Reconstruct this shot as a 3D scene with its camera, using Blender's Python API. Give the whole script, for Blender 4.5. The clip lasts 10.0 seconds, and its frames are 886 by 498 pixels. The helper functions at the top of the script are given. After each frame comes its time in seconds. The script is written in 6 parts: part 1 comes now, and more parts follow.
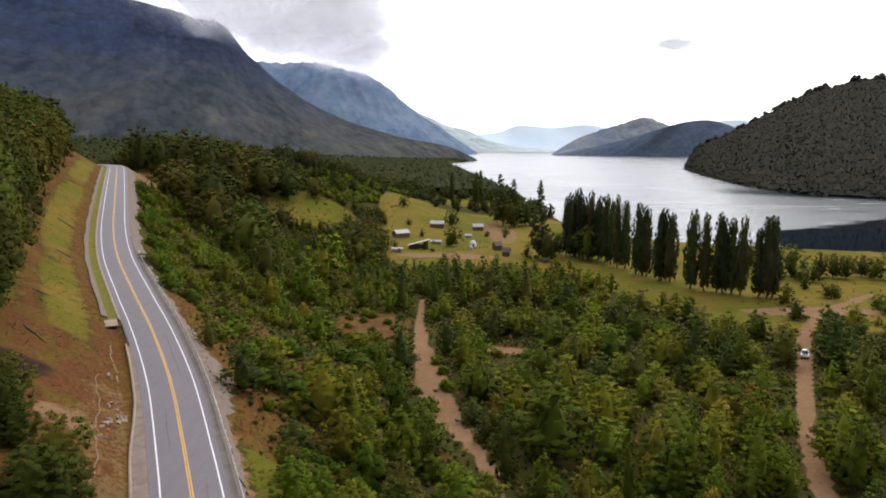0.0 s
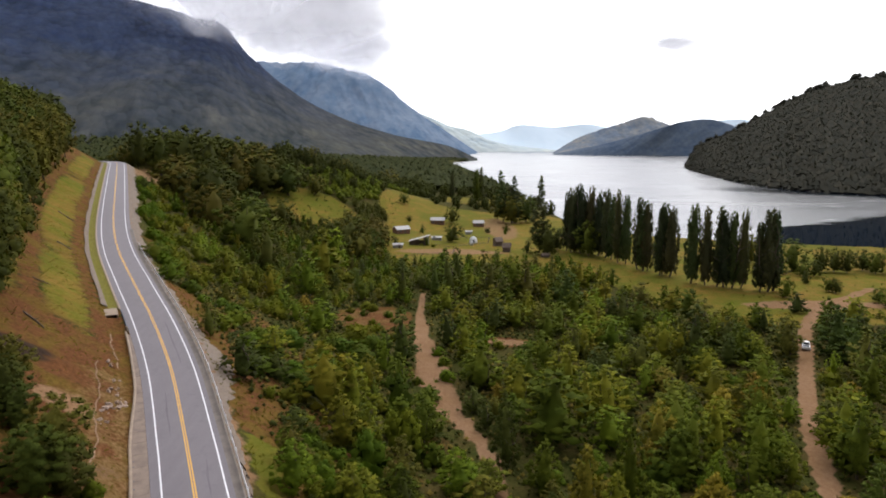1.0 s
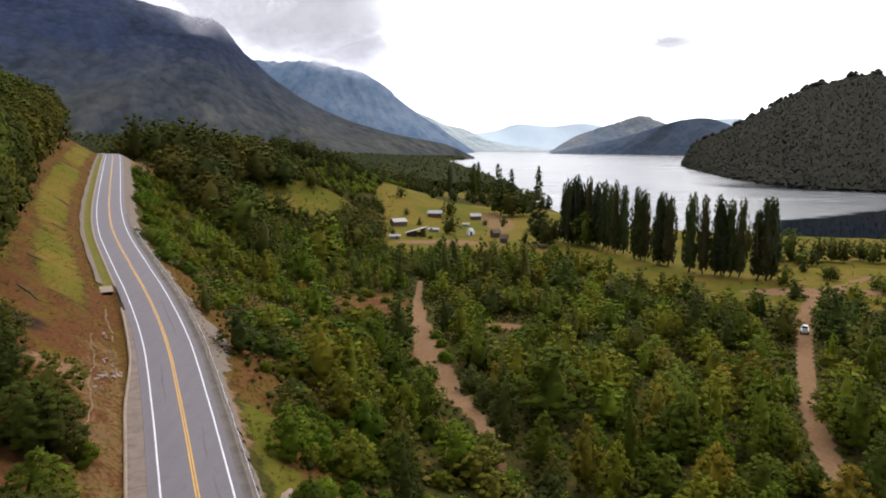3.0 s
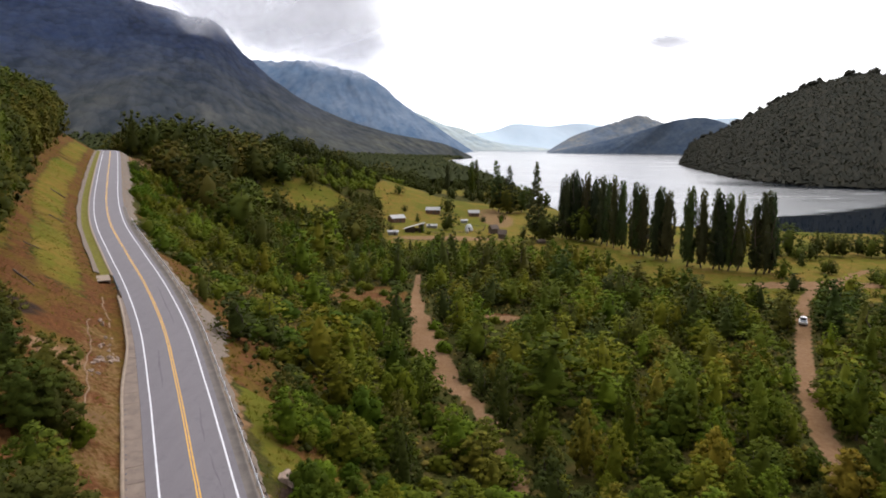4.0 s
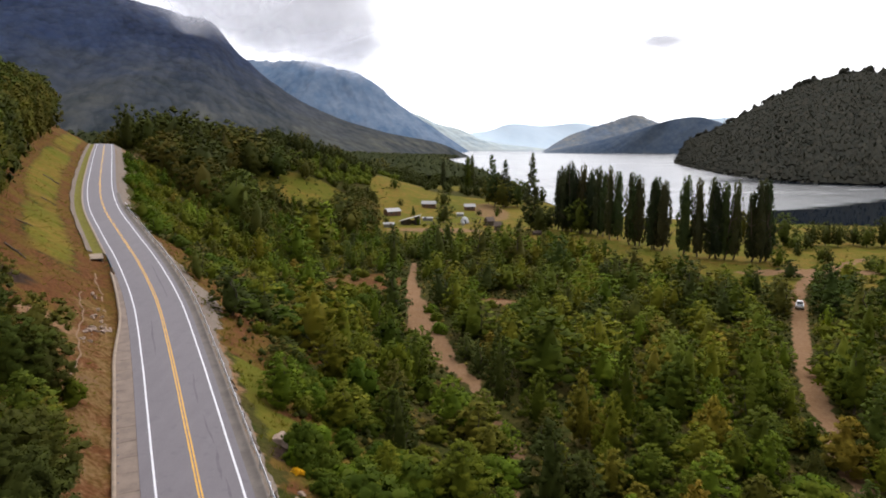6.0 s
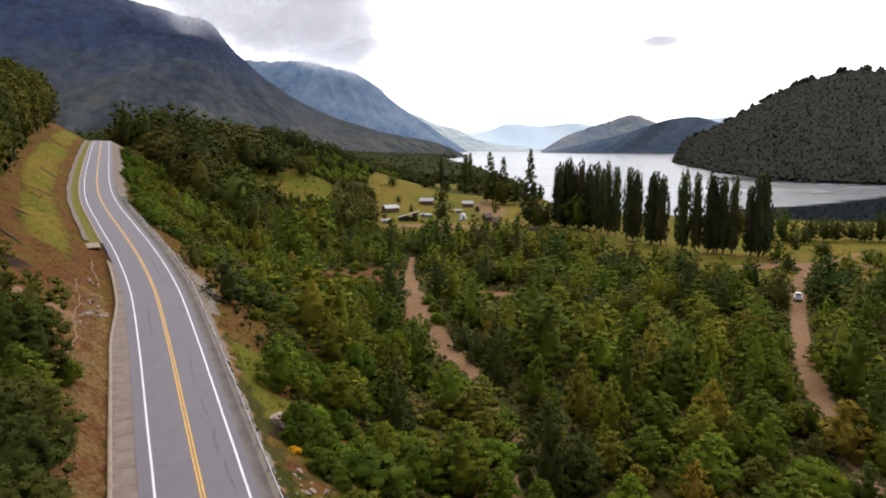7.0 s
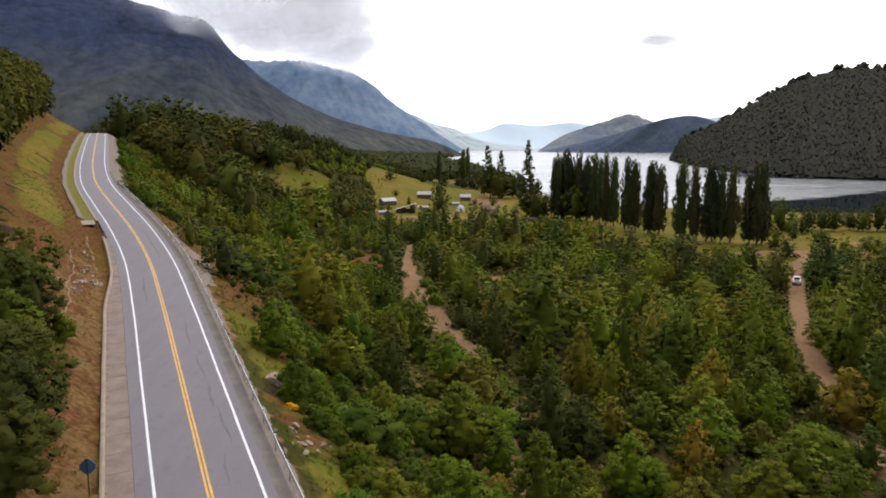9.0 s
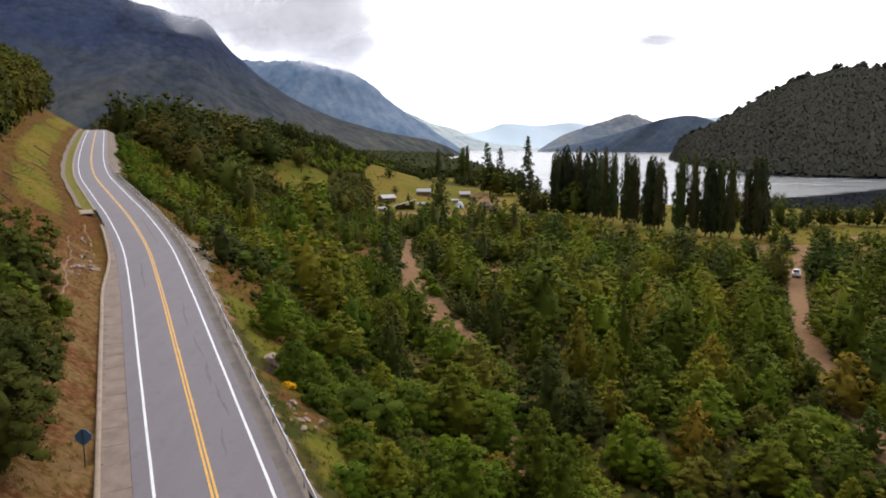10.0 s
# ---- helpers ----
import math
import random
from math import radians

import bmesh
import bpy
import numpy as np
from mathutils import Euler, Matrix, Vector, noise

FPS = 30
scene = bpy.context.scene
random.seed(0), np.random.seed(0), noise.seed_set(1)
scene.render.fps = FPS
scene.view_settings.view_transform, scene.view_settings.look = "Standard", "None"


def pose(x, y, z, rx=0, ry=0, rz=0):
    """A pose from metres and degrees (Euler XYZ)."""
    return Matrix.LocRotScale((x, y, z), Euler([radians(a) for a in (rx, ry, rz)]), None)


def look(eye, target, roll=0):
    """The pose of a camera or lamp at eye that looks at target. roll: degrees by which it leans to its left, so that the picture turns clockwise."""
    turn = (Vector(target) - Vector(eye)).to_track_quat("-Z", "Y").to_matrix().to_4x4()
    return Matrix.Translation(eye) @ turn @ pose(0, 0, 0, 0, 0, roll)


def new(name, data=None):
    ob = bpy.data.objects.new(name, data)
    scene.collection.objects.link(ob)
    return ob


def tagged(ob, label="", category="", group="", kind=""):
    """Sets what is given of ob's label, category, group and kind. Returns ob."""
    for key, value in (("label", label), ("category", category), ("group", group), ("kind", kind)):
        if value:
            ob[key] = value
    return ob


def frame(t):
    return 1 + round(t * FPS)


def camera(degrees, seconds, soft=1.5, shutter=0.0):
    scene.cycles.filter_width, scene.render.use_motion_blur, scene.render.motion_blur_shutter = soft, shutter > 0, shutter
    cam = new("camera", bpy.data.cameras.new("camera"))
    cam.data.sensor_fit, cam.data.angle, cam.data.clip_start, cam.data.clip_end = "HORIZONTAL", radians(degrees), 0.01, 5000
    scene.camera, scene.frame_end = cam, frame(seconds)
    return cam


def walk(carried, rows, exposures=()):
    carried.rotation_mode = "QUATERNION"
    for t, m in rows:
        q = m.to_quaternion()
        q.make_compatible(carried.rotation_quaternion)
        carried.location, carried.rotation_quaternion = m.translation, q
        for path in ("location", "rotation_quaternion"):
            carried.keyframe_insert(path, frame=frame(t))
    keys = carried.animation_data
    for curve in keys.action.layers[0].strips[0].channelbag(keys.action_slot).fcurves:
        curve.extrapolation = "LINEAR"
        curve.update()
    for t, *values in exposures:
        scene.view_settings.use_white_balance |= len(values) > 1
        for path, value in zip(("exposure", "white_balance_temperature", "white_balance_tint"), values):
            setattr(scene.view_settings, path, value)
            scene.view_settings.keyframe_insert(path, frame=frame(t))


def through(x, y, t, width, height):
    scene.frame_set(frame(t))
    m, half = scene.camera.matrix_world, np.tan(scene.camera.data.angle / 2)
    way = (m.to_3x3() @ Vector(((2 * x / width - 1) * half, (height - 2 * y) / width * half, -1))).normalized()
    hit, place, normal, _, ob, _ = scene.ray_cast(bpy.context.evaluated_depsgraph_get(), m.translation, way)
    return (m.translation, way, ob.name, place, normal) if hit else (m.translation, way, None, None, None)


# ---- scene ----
cam = camera(63.2, 10.0, soft=1.9)
# seconds, x, y, z (lake at 0), yaw, pitch, roll: a drone that sinks at 2 m/s
ROWS = [
    (0.0, 0.0, 0.0, 55.5, 0.0, -8.392, -0.153),
    (0.5, -0.003, -0.013, 54.456, 0.023, -8.383, -0.109),
    (1.0, -0.043, -0.018, 53.506, 0.021, -8.397, -0.083),
    (1.5, -0.088, 0.075, 52.517, -0.005, -8.4, -0.082),
    (2.0, -0.157, 0.165, 51.495, -0.061, -8.398, -0.103),
    (2.5, -0.24, 0.22, 50.492, -0.15, -8.42, -0.115),
    (4.0, -0.258, 0.251, 47.425, -0.386, -8.41, -0.057),
    (4.5, -0.266, 0.29, 46.414, -0.472, -8.396, -0.046),
    (5.0, -0.248, 0.323, 45.432, -0.56, -8.381, -0.028),
    (5.5, -0.254, 0.36, 44.437, -0.645, -8.372, -0.009),
    (7.0, -0.243, 0.411, 41.364, -0.886, -8.323, 0.069),
    (7.5, -0.261, 0.455, 40.379, -0.963, -8.311, 0.088),
    (8.0, -0.275, 0.507, 39.336, -1.018, -8.322, 0.081),
    (8.5, -0.277, 0.52, 38.376, -1.058, -8.318, 0.106),
    (9.0, -0.273, 0.561, 37.402, -1.089, -8.311, 0.132),
    (9.5, -0.266, 0.594, 36.435, -1.12, -8.297, 0.14),
    (10.0, -0.221, 0.609, 35.5, -1.133, -8.285, 0.145),
]
walk(cam, [(t, pose(x, y, z, 90 + pitch, roll, yaw)) for t, x, y, z, yaw, pitch, roll in ROWS])

# ---- light: a bright overcast sky, with a veiled sun ahead and to the right ----
SUN_UP, SUN_ROUND = 38.0, 22.0
sun = new("sun", bpy.data.lights.new("sun", "SUN"))
sun.data.energy, sun.data.angle, sun.data.color = 1.1, radians(14), (1.0, 0.93, 0.82)
sun.matrix_world = look((0, 0, 900), (-math.sin(radians(SUN_ROUND)) * math.cos(radians(SUN_UP)), -math.cos(radians(SUN_ROUND)) * math.cos(radians(SUN_UP)), 900 - math.sin(radians(SUN_UP))))

world = bpy.data.worlds.new("sky")
scene.world = world
world.use_nodes = True
wt = world.node_tree
wt.nodes.clear()


def wnode(kind, **inputs):
    n = wt.nodes.new(kind)
    for key, value in inputs.items():
        n.inputs[key.replace("_", " ")].default_value = value
    return n


sky = wt.nodes.new("ShaderNodeTexSky")
sky.sky_type, sky.sun_disc = "NISHITA", False
sky.sun_elevation, sky.sun_rotation = radians(SUN_UP), radians(SUN_ROUND)
blue = wnode("ShaderNodeVectorMath")
blue.operation = "SCALE"
blue.inputs["Scale"].default_value = 0.11
wt.links.new(sky.outputs[0], blue.inputs[0])
coord = wt.nodes.new("ShaderNodeTexCoord")
stretch = wnode("ShaderNodeMapping")
stretch.inputs["Scale"].default_value = (1.0, 1.0, 2.6)
wt.links.new(coord.outputs["Generated"], stretch.inputs["Vector"])
puffs = wnode("ShaderNodeTexNoise", Scale=3.1, Detail=7.0, Roughness=0.55, Distortion=0.4)
wt.links.new(stretch.outputs[0], puffs.inputs["Vector"])
shade = wt.nodes.new("ShaderNodeValToRGB")
shade.color_ramp.elements[0].position, shade.color_ramp.elements[0].color = 0.36, (0.50, 0.51, 0.58, 1)
shade.color_ramp.elements[1].position, shade.color_ramp.elements[1].color = 0.58, (1.09, 1.09, 1.13, 1)
wt.links.new(puffs.outputs["Fac"], shade.inputs["Fac"])
gaps = wnode("ShaderNodeTexNoise", Scale=2.3, Detail=5.0, Roughness=0.5)
wt.links.new(stretch.outputs[0], gaps.inputs["Vector"])
cover = wt.nodes.new("ShaderNodeValToRGB")
cover.color_ramp.elements[0].position, cover.color_ramp.elements[0].color = 0.24, (0.72, 0.72, 0.72, 1)
cover.color_ramp.elements[1].position, cover.color_ramp.elements[1].color = 0.44, (1, 1, 1, 1)
wt.links.new(gaps.outputs["Fac"], cover.inputs["Fac"])
blend = wt.nodes.new("ShaderNodeMix")
blend.data_type = "RGBA"
wt.links.new(cover.outputs["Color"], blend.inputs["Factor"])
wt.links.new(blue.outputs[0], blend.inputs["A"])
wt.links.new(shade.outputs["Color"], blend.inputs["B"])
# the overcast is brightest round the veiled sun
facing = wnode("ShaderNodeVectorMath")
facing.operation = "DOT_PRODUCT"
facing.inputs[1].default_value = (math.sin(radians(SUN_ROUND)) * math.cos(radians(SUN_UP)), math.cos(radians(SUN_ROUND)) * math.cos(radians(SUN_UP)), math.sin(radians(SUN_UP)))
wt.links.new(coord.outputs["Generated"], facing.inputs[0])
veil = wt.nodes.new("ShaderNodeValToRGB")
while len(veil.color_ramp.elements) < 4:
    veil.color_ramp.elements.new(0.5)
for stop, (at, level) in zip(veil.color_ramp.elements, ((0.0, 0.17), (0.54, 0.24), (0.68, 0.90), (1.0, 1.0))):
    stop.position, stop.color = at, (level, level, level, 1)
wt.links.new(facing.outputs["Value"], veil.inputs["Fac"])
twice = wt.nodes.new("ShaderNodeMath")
twice.operation = "MULTIPLY"
twice.inputs[1].default_value = 2.5
wt.links.new(veil.outputs["Color"], twice.inputs[0])
glow = wnode("ShaderNodeBackground")
# and brighter overhead than at the horizon
rise = wt.nodes.new("ShaderNodeSeparateXYZ")
wt.links.new(coord.outputs["Generated"], rise.inputs[0])
dome = wt.nodes.new("ShaderNodeMapRange")
for key, value in (("From Min", 0.22), ("From Max", 1.0), ("To Min", 1.0), ("To Max", 1.9)):
    dome.inputs[key].default_value = value
wt.links.new(rise.outputs[2], dome.inputs["Value"])
total = wt.nodes.new("ShaderNodeMath")
total.operation = "MULTIPLY"
wt.links.new(twice.outputs[0], total.inputs[0])
wt.links.new(dome.outputs["Result"], total.inputs[1])
wt.links.new(total.outputs[0], glow.inputs["Strength"])
wt.links.new(blend.outputs["Result"], glow.inputs["Color"])
ends = wt.nodes.new("ShaderNodeOutputWorld")
wt.links.new(glow.outputs[0], ends.inputs["Surface"])

# ---- materials ----


class Mat:
    """A node material with short ways to add nodes."""

    def __init__(self, name, rough=0.8, metal=0.0, spec=0.3):
        self.m = bpy.data.materials.new(name)
        self.m.use_nodes = True
        self.t = self.m.node_tree
        self.b = self.t.nodes["Principled BSDF"]
        self.b.inputs["Roughness"].default_value = rough
        self.b.inputs["Metallic"].default_value = metal
        self.b.inputs["Specular IOR Level"].default_value = spec

    def node(self, kind, **inputs):
        n = self.t.nodes.new(kind)
        for key, value in inputs.items():
            n.inputs[key.replace("_", " ")].default_value = value
        return n

    def link(self, a, b):
        self.t.links.new(a, b)

    def coords(self, kind="Object"):
        return self.t.nodes.new("ShaderNodeTexCoord").outputs[kind]

    def world(self):
        return self.t.nodes.new("ShaderNodeNewGeometry").outputs["Position"]

    def noise(self, scale, detail=4.0, rough=0.55, at=None, stretch=None):
        n = self.node("ShaderNodeTexNoise", Scale=scale, Detail=detail, Roughness=rough)
        at = at or self.world()
        if stretch:
            m = self.node("ShaderNodeMapping", Scale=stretch)
            self.link(at, m.inputs["Vector"])
            at = m.outputs[0]
        self.link(at, n.inputs["Vector"])
        return n.outputs["Fac"]

    def ramp(self, fac, *stops):
        r = self.t.nodes.new("ShaderNodeValToRGB")
        e = r.color_ramp.elements
        while len(e) < len(stops):
            e.new(0.5)
        for k, (p, col) in zip(e, stops):
            k.position, k.color = p, (*col, 1) if len(col) == 3 else col
        self.link(fac, r.inputs["Fac"])
        return r.outputs["Color"]

    def mix(self, fac, a, b, how="MIX"):
        n = self.t.nodes.new("ShaderNodeMix")
        n.data_type, n.blend_type = "RGBA", how
        for value, slot in ((fac, n.inputs["Factor"]), (a, n.inputs["A"]), (b, n.inputs["B"])):
            if isinstance(value, bpy.types.NodeSocket):
                self.link(value, slot)
            elif isinstance(value, (int, float)):
                slot.default_value = value
            else:
                slot.default_value = (*value, 1)
        return n.outputs["Result"]

    def maths(self, how, a, b=0.0):
        n = self.t.nodes.new("ShaderNodeMath")
        n.operation = how
        for value, slot in ((a, n.inputs[0]), (b, n.inputs[1])):
            if isinstance(value, bpy.types.NodeSocket):
                self.link(value, slot)
            else:
                slot.default_value = value
        return n.outputs[0]

    def colour(self, socket):
        if isinstance(socket, bpy.types.NodeSocket):
            self.link(socket, self.b.inputs["Base Color"])
        else:
            self.b.inputs["Base Color"].default_value = (*socket, 1)
        return self

    def bump(self, fac, strength=0.5, distance=0.05):
        n = self.node("ShaderNodeBump", Strength=strength, Distance=distance)
        self.link(fac, n.inputs["Height"])
        self.link(n.outputs[0], self.b.inputs["Normal"])
        return self


def plain(name, col, rough=0.7, metal=0.0, scale=3.0, vary=0.25, spec=0.3):
    """Painted, metal or wooden surface: one colour with stains at two scales."""
    k = Mat(name, rough, metal, spec)
    a = k.noise(scale, 5, at=k.coords())
    b = k.noise(scale * 9, 3, at=k.coords())
    low = tuple(c * (1 - vary) for c in col)
    high = tuple(min(1, c * (1 + vary * 0.6)) for c in col)
    k.colour(k.mix(0.35, k.ramp(a, (0.35, low), (0.65, high)), k.ramp(b, (0.3, low), (0.7, high))))
    k.bump(b, 0.25, 0.01)
    return k.m


def foliage(name, dark, light, tip, through=0.25, each_own=True):
    """Leaves: each one a little different, each plant a little different."""
    k = Mat(name, 0.85, 0, 0.04)
    rnd = k.t.nodes.new("ShaderNodeNewGeometry").outputs["Random Per Island"]
    own = k.t.nodes.new("ShaderNodeObjectInfo").outputs["Random"]
    soft = [tuple(0.45 * a + 0.55 * b for a, b in zip(c, light)) for c in (dark, tip)]
    base = k.ramp(rnd, (0.0, soft[0]), (0.66, light), (1.0, soft[1]))
    hue = k.ramp(own, (0.0, (0.60, 0.66, 0.60)), (0.3, (0.90, 0.94, 0.85)), (0.48, (1.40, 1.28, 0.95)), (0.62, (1.30, 1.00, 0.85)), (0.78, (0.72, 0.90, 0.72)), (1.0, (1.20, 1.36, 0.85)))
    patch = k.ramp(k.noise(0.11, 3), (0.32, (0.82, 0.88, 0.85)), (0.7, (1.15, 1.06, 0.9)))
    col = k.mix(1.0, k.mix(1.0 if each_own else 0.0, base, hue, "MULTIPLY"), patch, "MULTIPLY")
    k.colour(col)
    leaf = k.node("ShaderNodeBsdfTranslucent")
    k.link(k.mix(1.0, col, (1.1, 1.25, 0.6), "MULTIPLY"), leaf.inputs["Color"])
    both = k.node("ShaderNodeMixShader", Fac=through)
    k.link(k.b.outputs[0], both.inputs[1])
    k.link(leaf.outputs[0], both.inputs[2])
    k.link(both.outputs[0], k.t.nodes["Material Output"].inputs["Surface"])
    return k.m


LEAF_BEECH = foliage("beech leaves", (0.044, 0.056, 0.008), (0.100, 0.118, 0.014), (0.185, 0.190, 0.024), 0.2)
LEAF_CYPRESS = foliage("cypress leaves", (0.033, 0.039, 0.011), (0.066, 0.075, 0.018), (0.116, 0.120, 0.028), 0.18)
LEAF_SHRUB = foliage("shrub leaves", (0.036, 0.050, 0.006), (0.070, 0.092, 0.010), (0.128, 0.142, 0.018), 0.25)
LEAF_OLIVE = foliage("olive leaves", (0.058, 0.054, 0.011), (0.130, 0.118, 0.020), (0.280, 0.230, 0.040), 0.2)
LEAF_POPLAR = foliage("poplar leaves", (0.034, 0.040, 0.024), (0.062, 0.072, 0.040), (0.100, 0.108, 0.054), 0.25)
LEAF_WOODS = foliage("woodland leaves", (0.032, 0.036, 0.010), (0.064, 0.067, 0.015), (0.104, 0.102, 0.022), 0.2)
LEAF_FLOOR = foliage("undergrowth leaves", (0.018, 0.022, 0.006), (0.040, 0.046, 0.010), (0.085, 0.088, 0.018), 0.15, False)
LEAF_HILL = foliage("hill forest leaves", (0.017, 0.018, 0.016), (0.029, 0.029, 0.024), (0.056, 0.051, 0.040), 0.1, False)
LEAF_SHELF = foliage("shelf forest leaves", (0.018, 0.023, 0.008), (0.031, 0.037, 0.012), (0.052, 0.056, 0.018), 0.1, False)
LEAF_RUST = foliage("dry brown leaves", (0.075, 0.048, 0.018), (0.150, 0.098, 0.034), (0.240, 0.165, 0.060))
LEAF_GORSE = foliage("broom flowers", (0.35, 0.22, 0.01), (0.62, 0.42, 0.02), (0.75, 0.55, 0.05))
BARK = plain("bark", (0.11, 0.085, 0.065), 0.9, 0, 2.0, 0.5)

k = Mat("asphalt", 0.75, 0, 0.35)
grain = k.noise(14, 4)
wheel = k.noise(0.35, 5, 0.6, stretch=(2.5, 0.4, 1))
k.colour(k.mix(k.ramp(k.noise(0.9, 6, 0.65), (0.57, (0, 0, 0)), (0.72, (0.55, 0.55, 0.55))), k.mix(0.5, k.ramp(wheel, (0.3, (0.104, 0.090, 0.099)), (0.7, (0.135, 0.117, 0.128))), k.ramp(grain, (0.3, (0.098, 0.085, 0.093)), (0.7, (0.140, 0.122, 0.132)))), (0.076, 0.069, 0.078)))
ASPHALT = k.bump(k.noise(60, 2), 0.35, 0.01).m
LINE_WHITE = plain("white road paint", (0.59, 0.58, 0.60), 0.6, 0, 1.2, 0.16)
LINE_YELLOW = plain("yellow road paint", (0.561, 0.297, 0.030), 0.6, 0, 1.2, 0.18)
CONCRETE = plain("concrete", (0.178, 0.132, 0.104), 0.85, 0, 0.8, 0.28)
KERB = plain("pale concrete", (0.245, 0.184, 0.134), 0.85, 0, 0.9, 0.25)
STEEL = plain("galvanised steel", (0.62, 0.63, 0.66), 0.42, 0.75, 1.5, 0.15)
SIGNBACK = plain("blue-grey painted metal", (0.075, 0.17, 0.32), 0.5, 0.2, 4, 0.15)
POST = plain("dark post", (0.05, 0.06, 0.08), 0.6, 0.2, 4, 0.2)
ROCK = plain("broken rock", (0.30, 0.215, 0.165), 0.9, 0, 0.9, 0.5)
WOOD_OLD = plain("weathered boards", (0.14, 0.105, 0.085), 0.9, 0, 1.4, 0.4)
DEADWOOD = plain("dead wood", (0.10, 0.075, 0.06), 0.9, 0, 2, 0.4)
ROOF_TIN = plain("corrugated tin", (0.31, 0.30, 0.30), 0.55, 0.1, 0.7, 0.25)
WALL_RED = plain("brown boards", (0.20, 0.11, 0.075), 0.85, 0, 1.4, 0.35)
WALL_PALE = plain("pale walls", (0.32, 0.31, 0.29), 0.85, 0, 0.9, 0.2)
CANVAS = plain("white canvas", (0.600, 0.608, 0.624), 0.8, 0, 0.9, 0.12)
GLASS_DARK = plain("dark window", (0.02, 0.022, 0.025), 0.15, 0, 2, 0.2, 0.5)
CAR_WHITE = plain("white car paint", (0.75, 0.75, 0.76), 0.3, 0, 2, 0.05, 0.5)
RUBBER = plain("tyre rubber", (0.02, 0.02, 0.02), 0.85, 0, 6, 0.2)

# ground: woodland floor, meadow, bare soil, gravel, by the plan of the place (mask in "zone")
k = Mat("ground", 1.0, 0, 0.02)
zone = k.node("ShaderNodeAttribute")
zone.attribute_name = "zone"
part_rgb = k.node("ShaderNodeSeparateColor")
k.link(zone.outputs["Color"], part_rgb.inputs[0])
fine, mid, big = k.noise(1.6, 6, 0.65), k.noise(0.22, 5, 0.6), k.noise(0.035, 4, 0.55)
floor_col = k.mix(k.ramp(mid, (0.35, (0, 0, 0)), (0.65, (1, 1, 1))), k.ramp(fine, (0.3, (0.018, 0.024, 0.005)), (0.7, (0.044, 0.052, 0.010))), k.ramp(fine, (0.3, (0.038, 0.032, 0.009)), (0.7, (0.085, 0.062, 0.020))))
meadow_col = k.mix(k.ramp(mid, (0.38, (0, 0, 0)), (0.62, (1, 1, 1))), k.ramp(fine, (0.3, (0.078, 0.078, 0.010)), (0.7, (0.138, 0.122, 0.018))), k.ramp(fine, (0.3, (0.125, 0.080, 0.016)), (0.7, (0.200, 0.124, 0.030))))
meadow_col = k.mix(k.ramp(big, (0.45, (0, 0, 0)), (0.6, (0.6, 0.6, 0.6))), meadow_col, (0.066, 0.084, 0.009))
soil_col = k.mix(k.ramp(mid, (0.4, (0, 0, 0)), (0.6, (1, 1, 1))), k.ramp(fine, (0.3, (0.165, 0.094, 0.052)), (0.7, (0.238, 0.144, 0.082))), k.ramp(fine, (0.3, (0.150, 0.084, 0.042)), (0.7, (0.220, 0.130, 0.068))))
cut_col = k.mix(k.ramp(mid, (0.42, (0, 0, 0)), (0.60, (1, 1, 1))), k.ramp(fine, (0.3, (0.062, 0.026, 0.011)), (0.7, (0.140, 0.060, 0.024))), k.ramp(fine, (0.3, (0.066, 0.042, 0.010)), (0.7, (0.130, 0.080, 0.018))))


def ragged(mask, amount=0.55):
    """The mask with its edge frayed."""
    t = k.maths("ADD", mask, k.maths("MULTIPLY", k.maths("SUBTRACT", fine, 0.5), amount))
    t = k.maths("ADD", t, k.maths("MULTIPLY", k.maths("SUBTRACT", mid, 0.5), amount))
    return k.ramp(t, (0.38, (0, 0, 0)), (0.60, (1, 1, 1)))


col = k.mix(ragged(part_rgb.outputs[1]), floor_col, meadow_col)
col = k.mix(ragged(part_rgb.outputs[2]), col, cut_col)
col = k.mix(ragged(part_rgb.outputs[0], 0.45), col, soil_col)
col = k.mix(ragged(zone.outputs["Alpha"]), col, k.ramp(fine, (0.3, (0.016, 0.010, 0.008)), (0.7, (0.048, 0.030, 0.021))))
k.colour(col)
GROUND = k.bump(k.noise(2.2, 8, 0.7), 0.7, 0.35).m


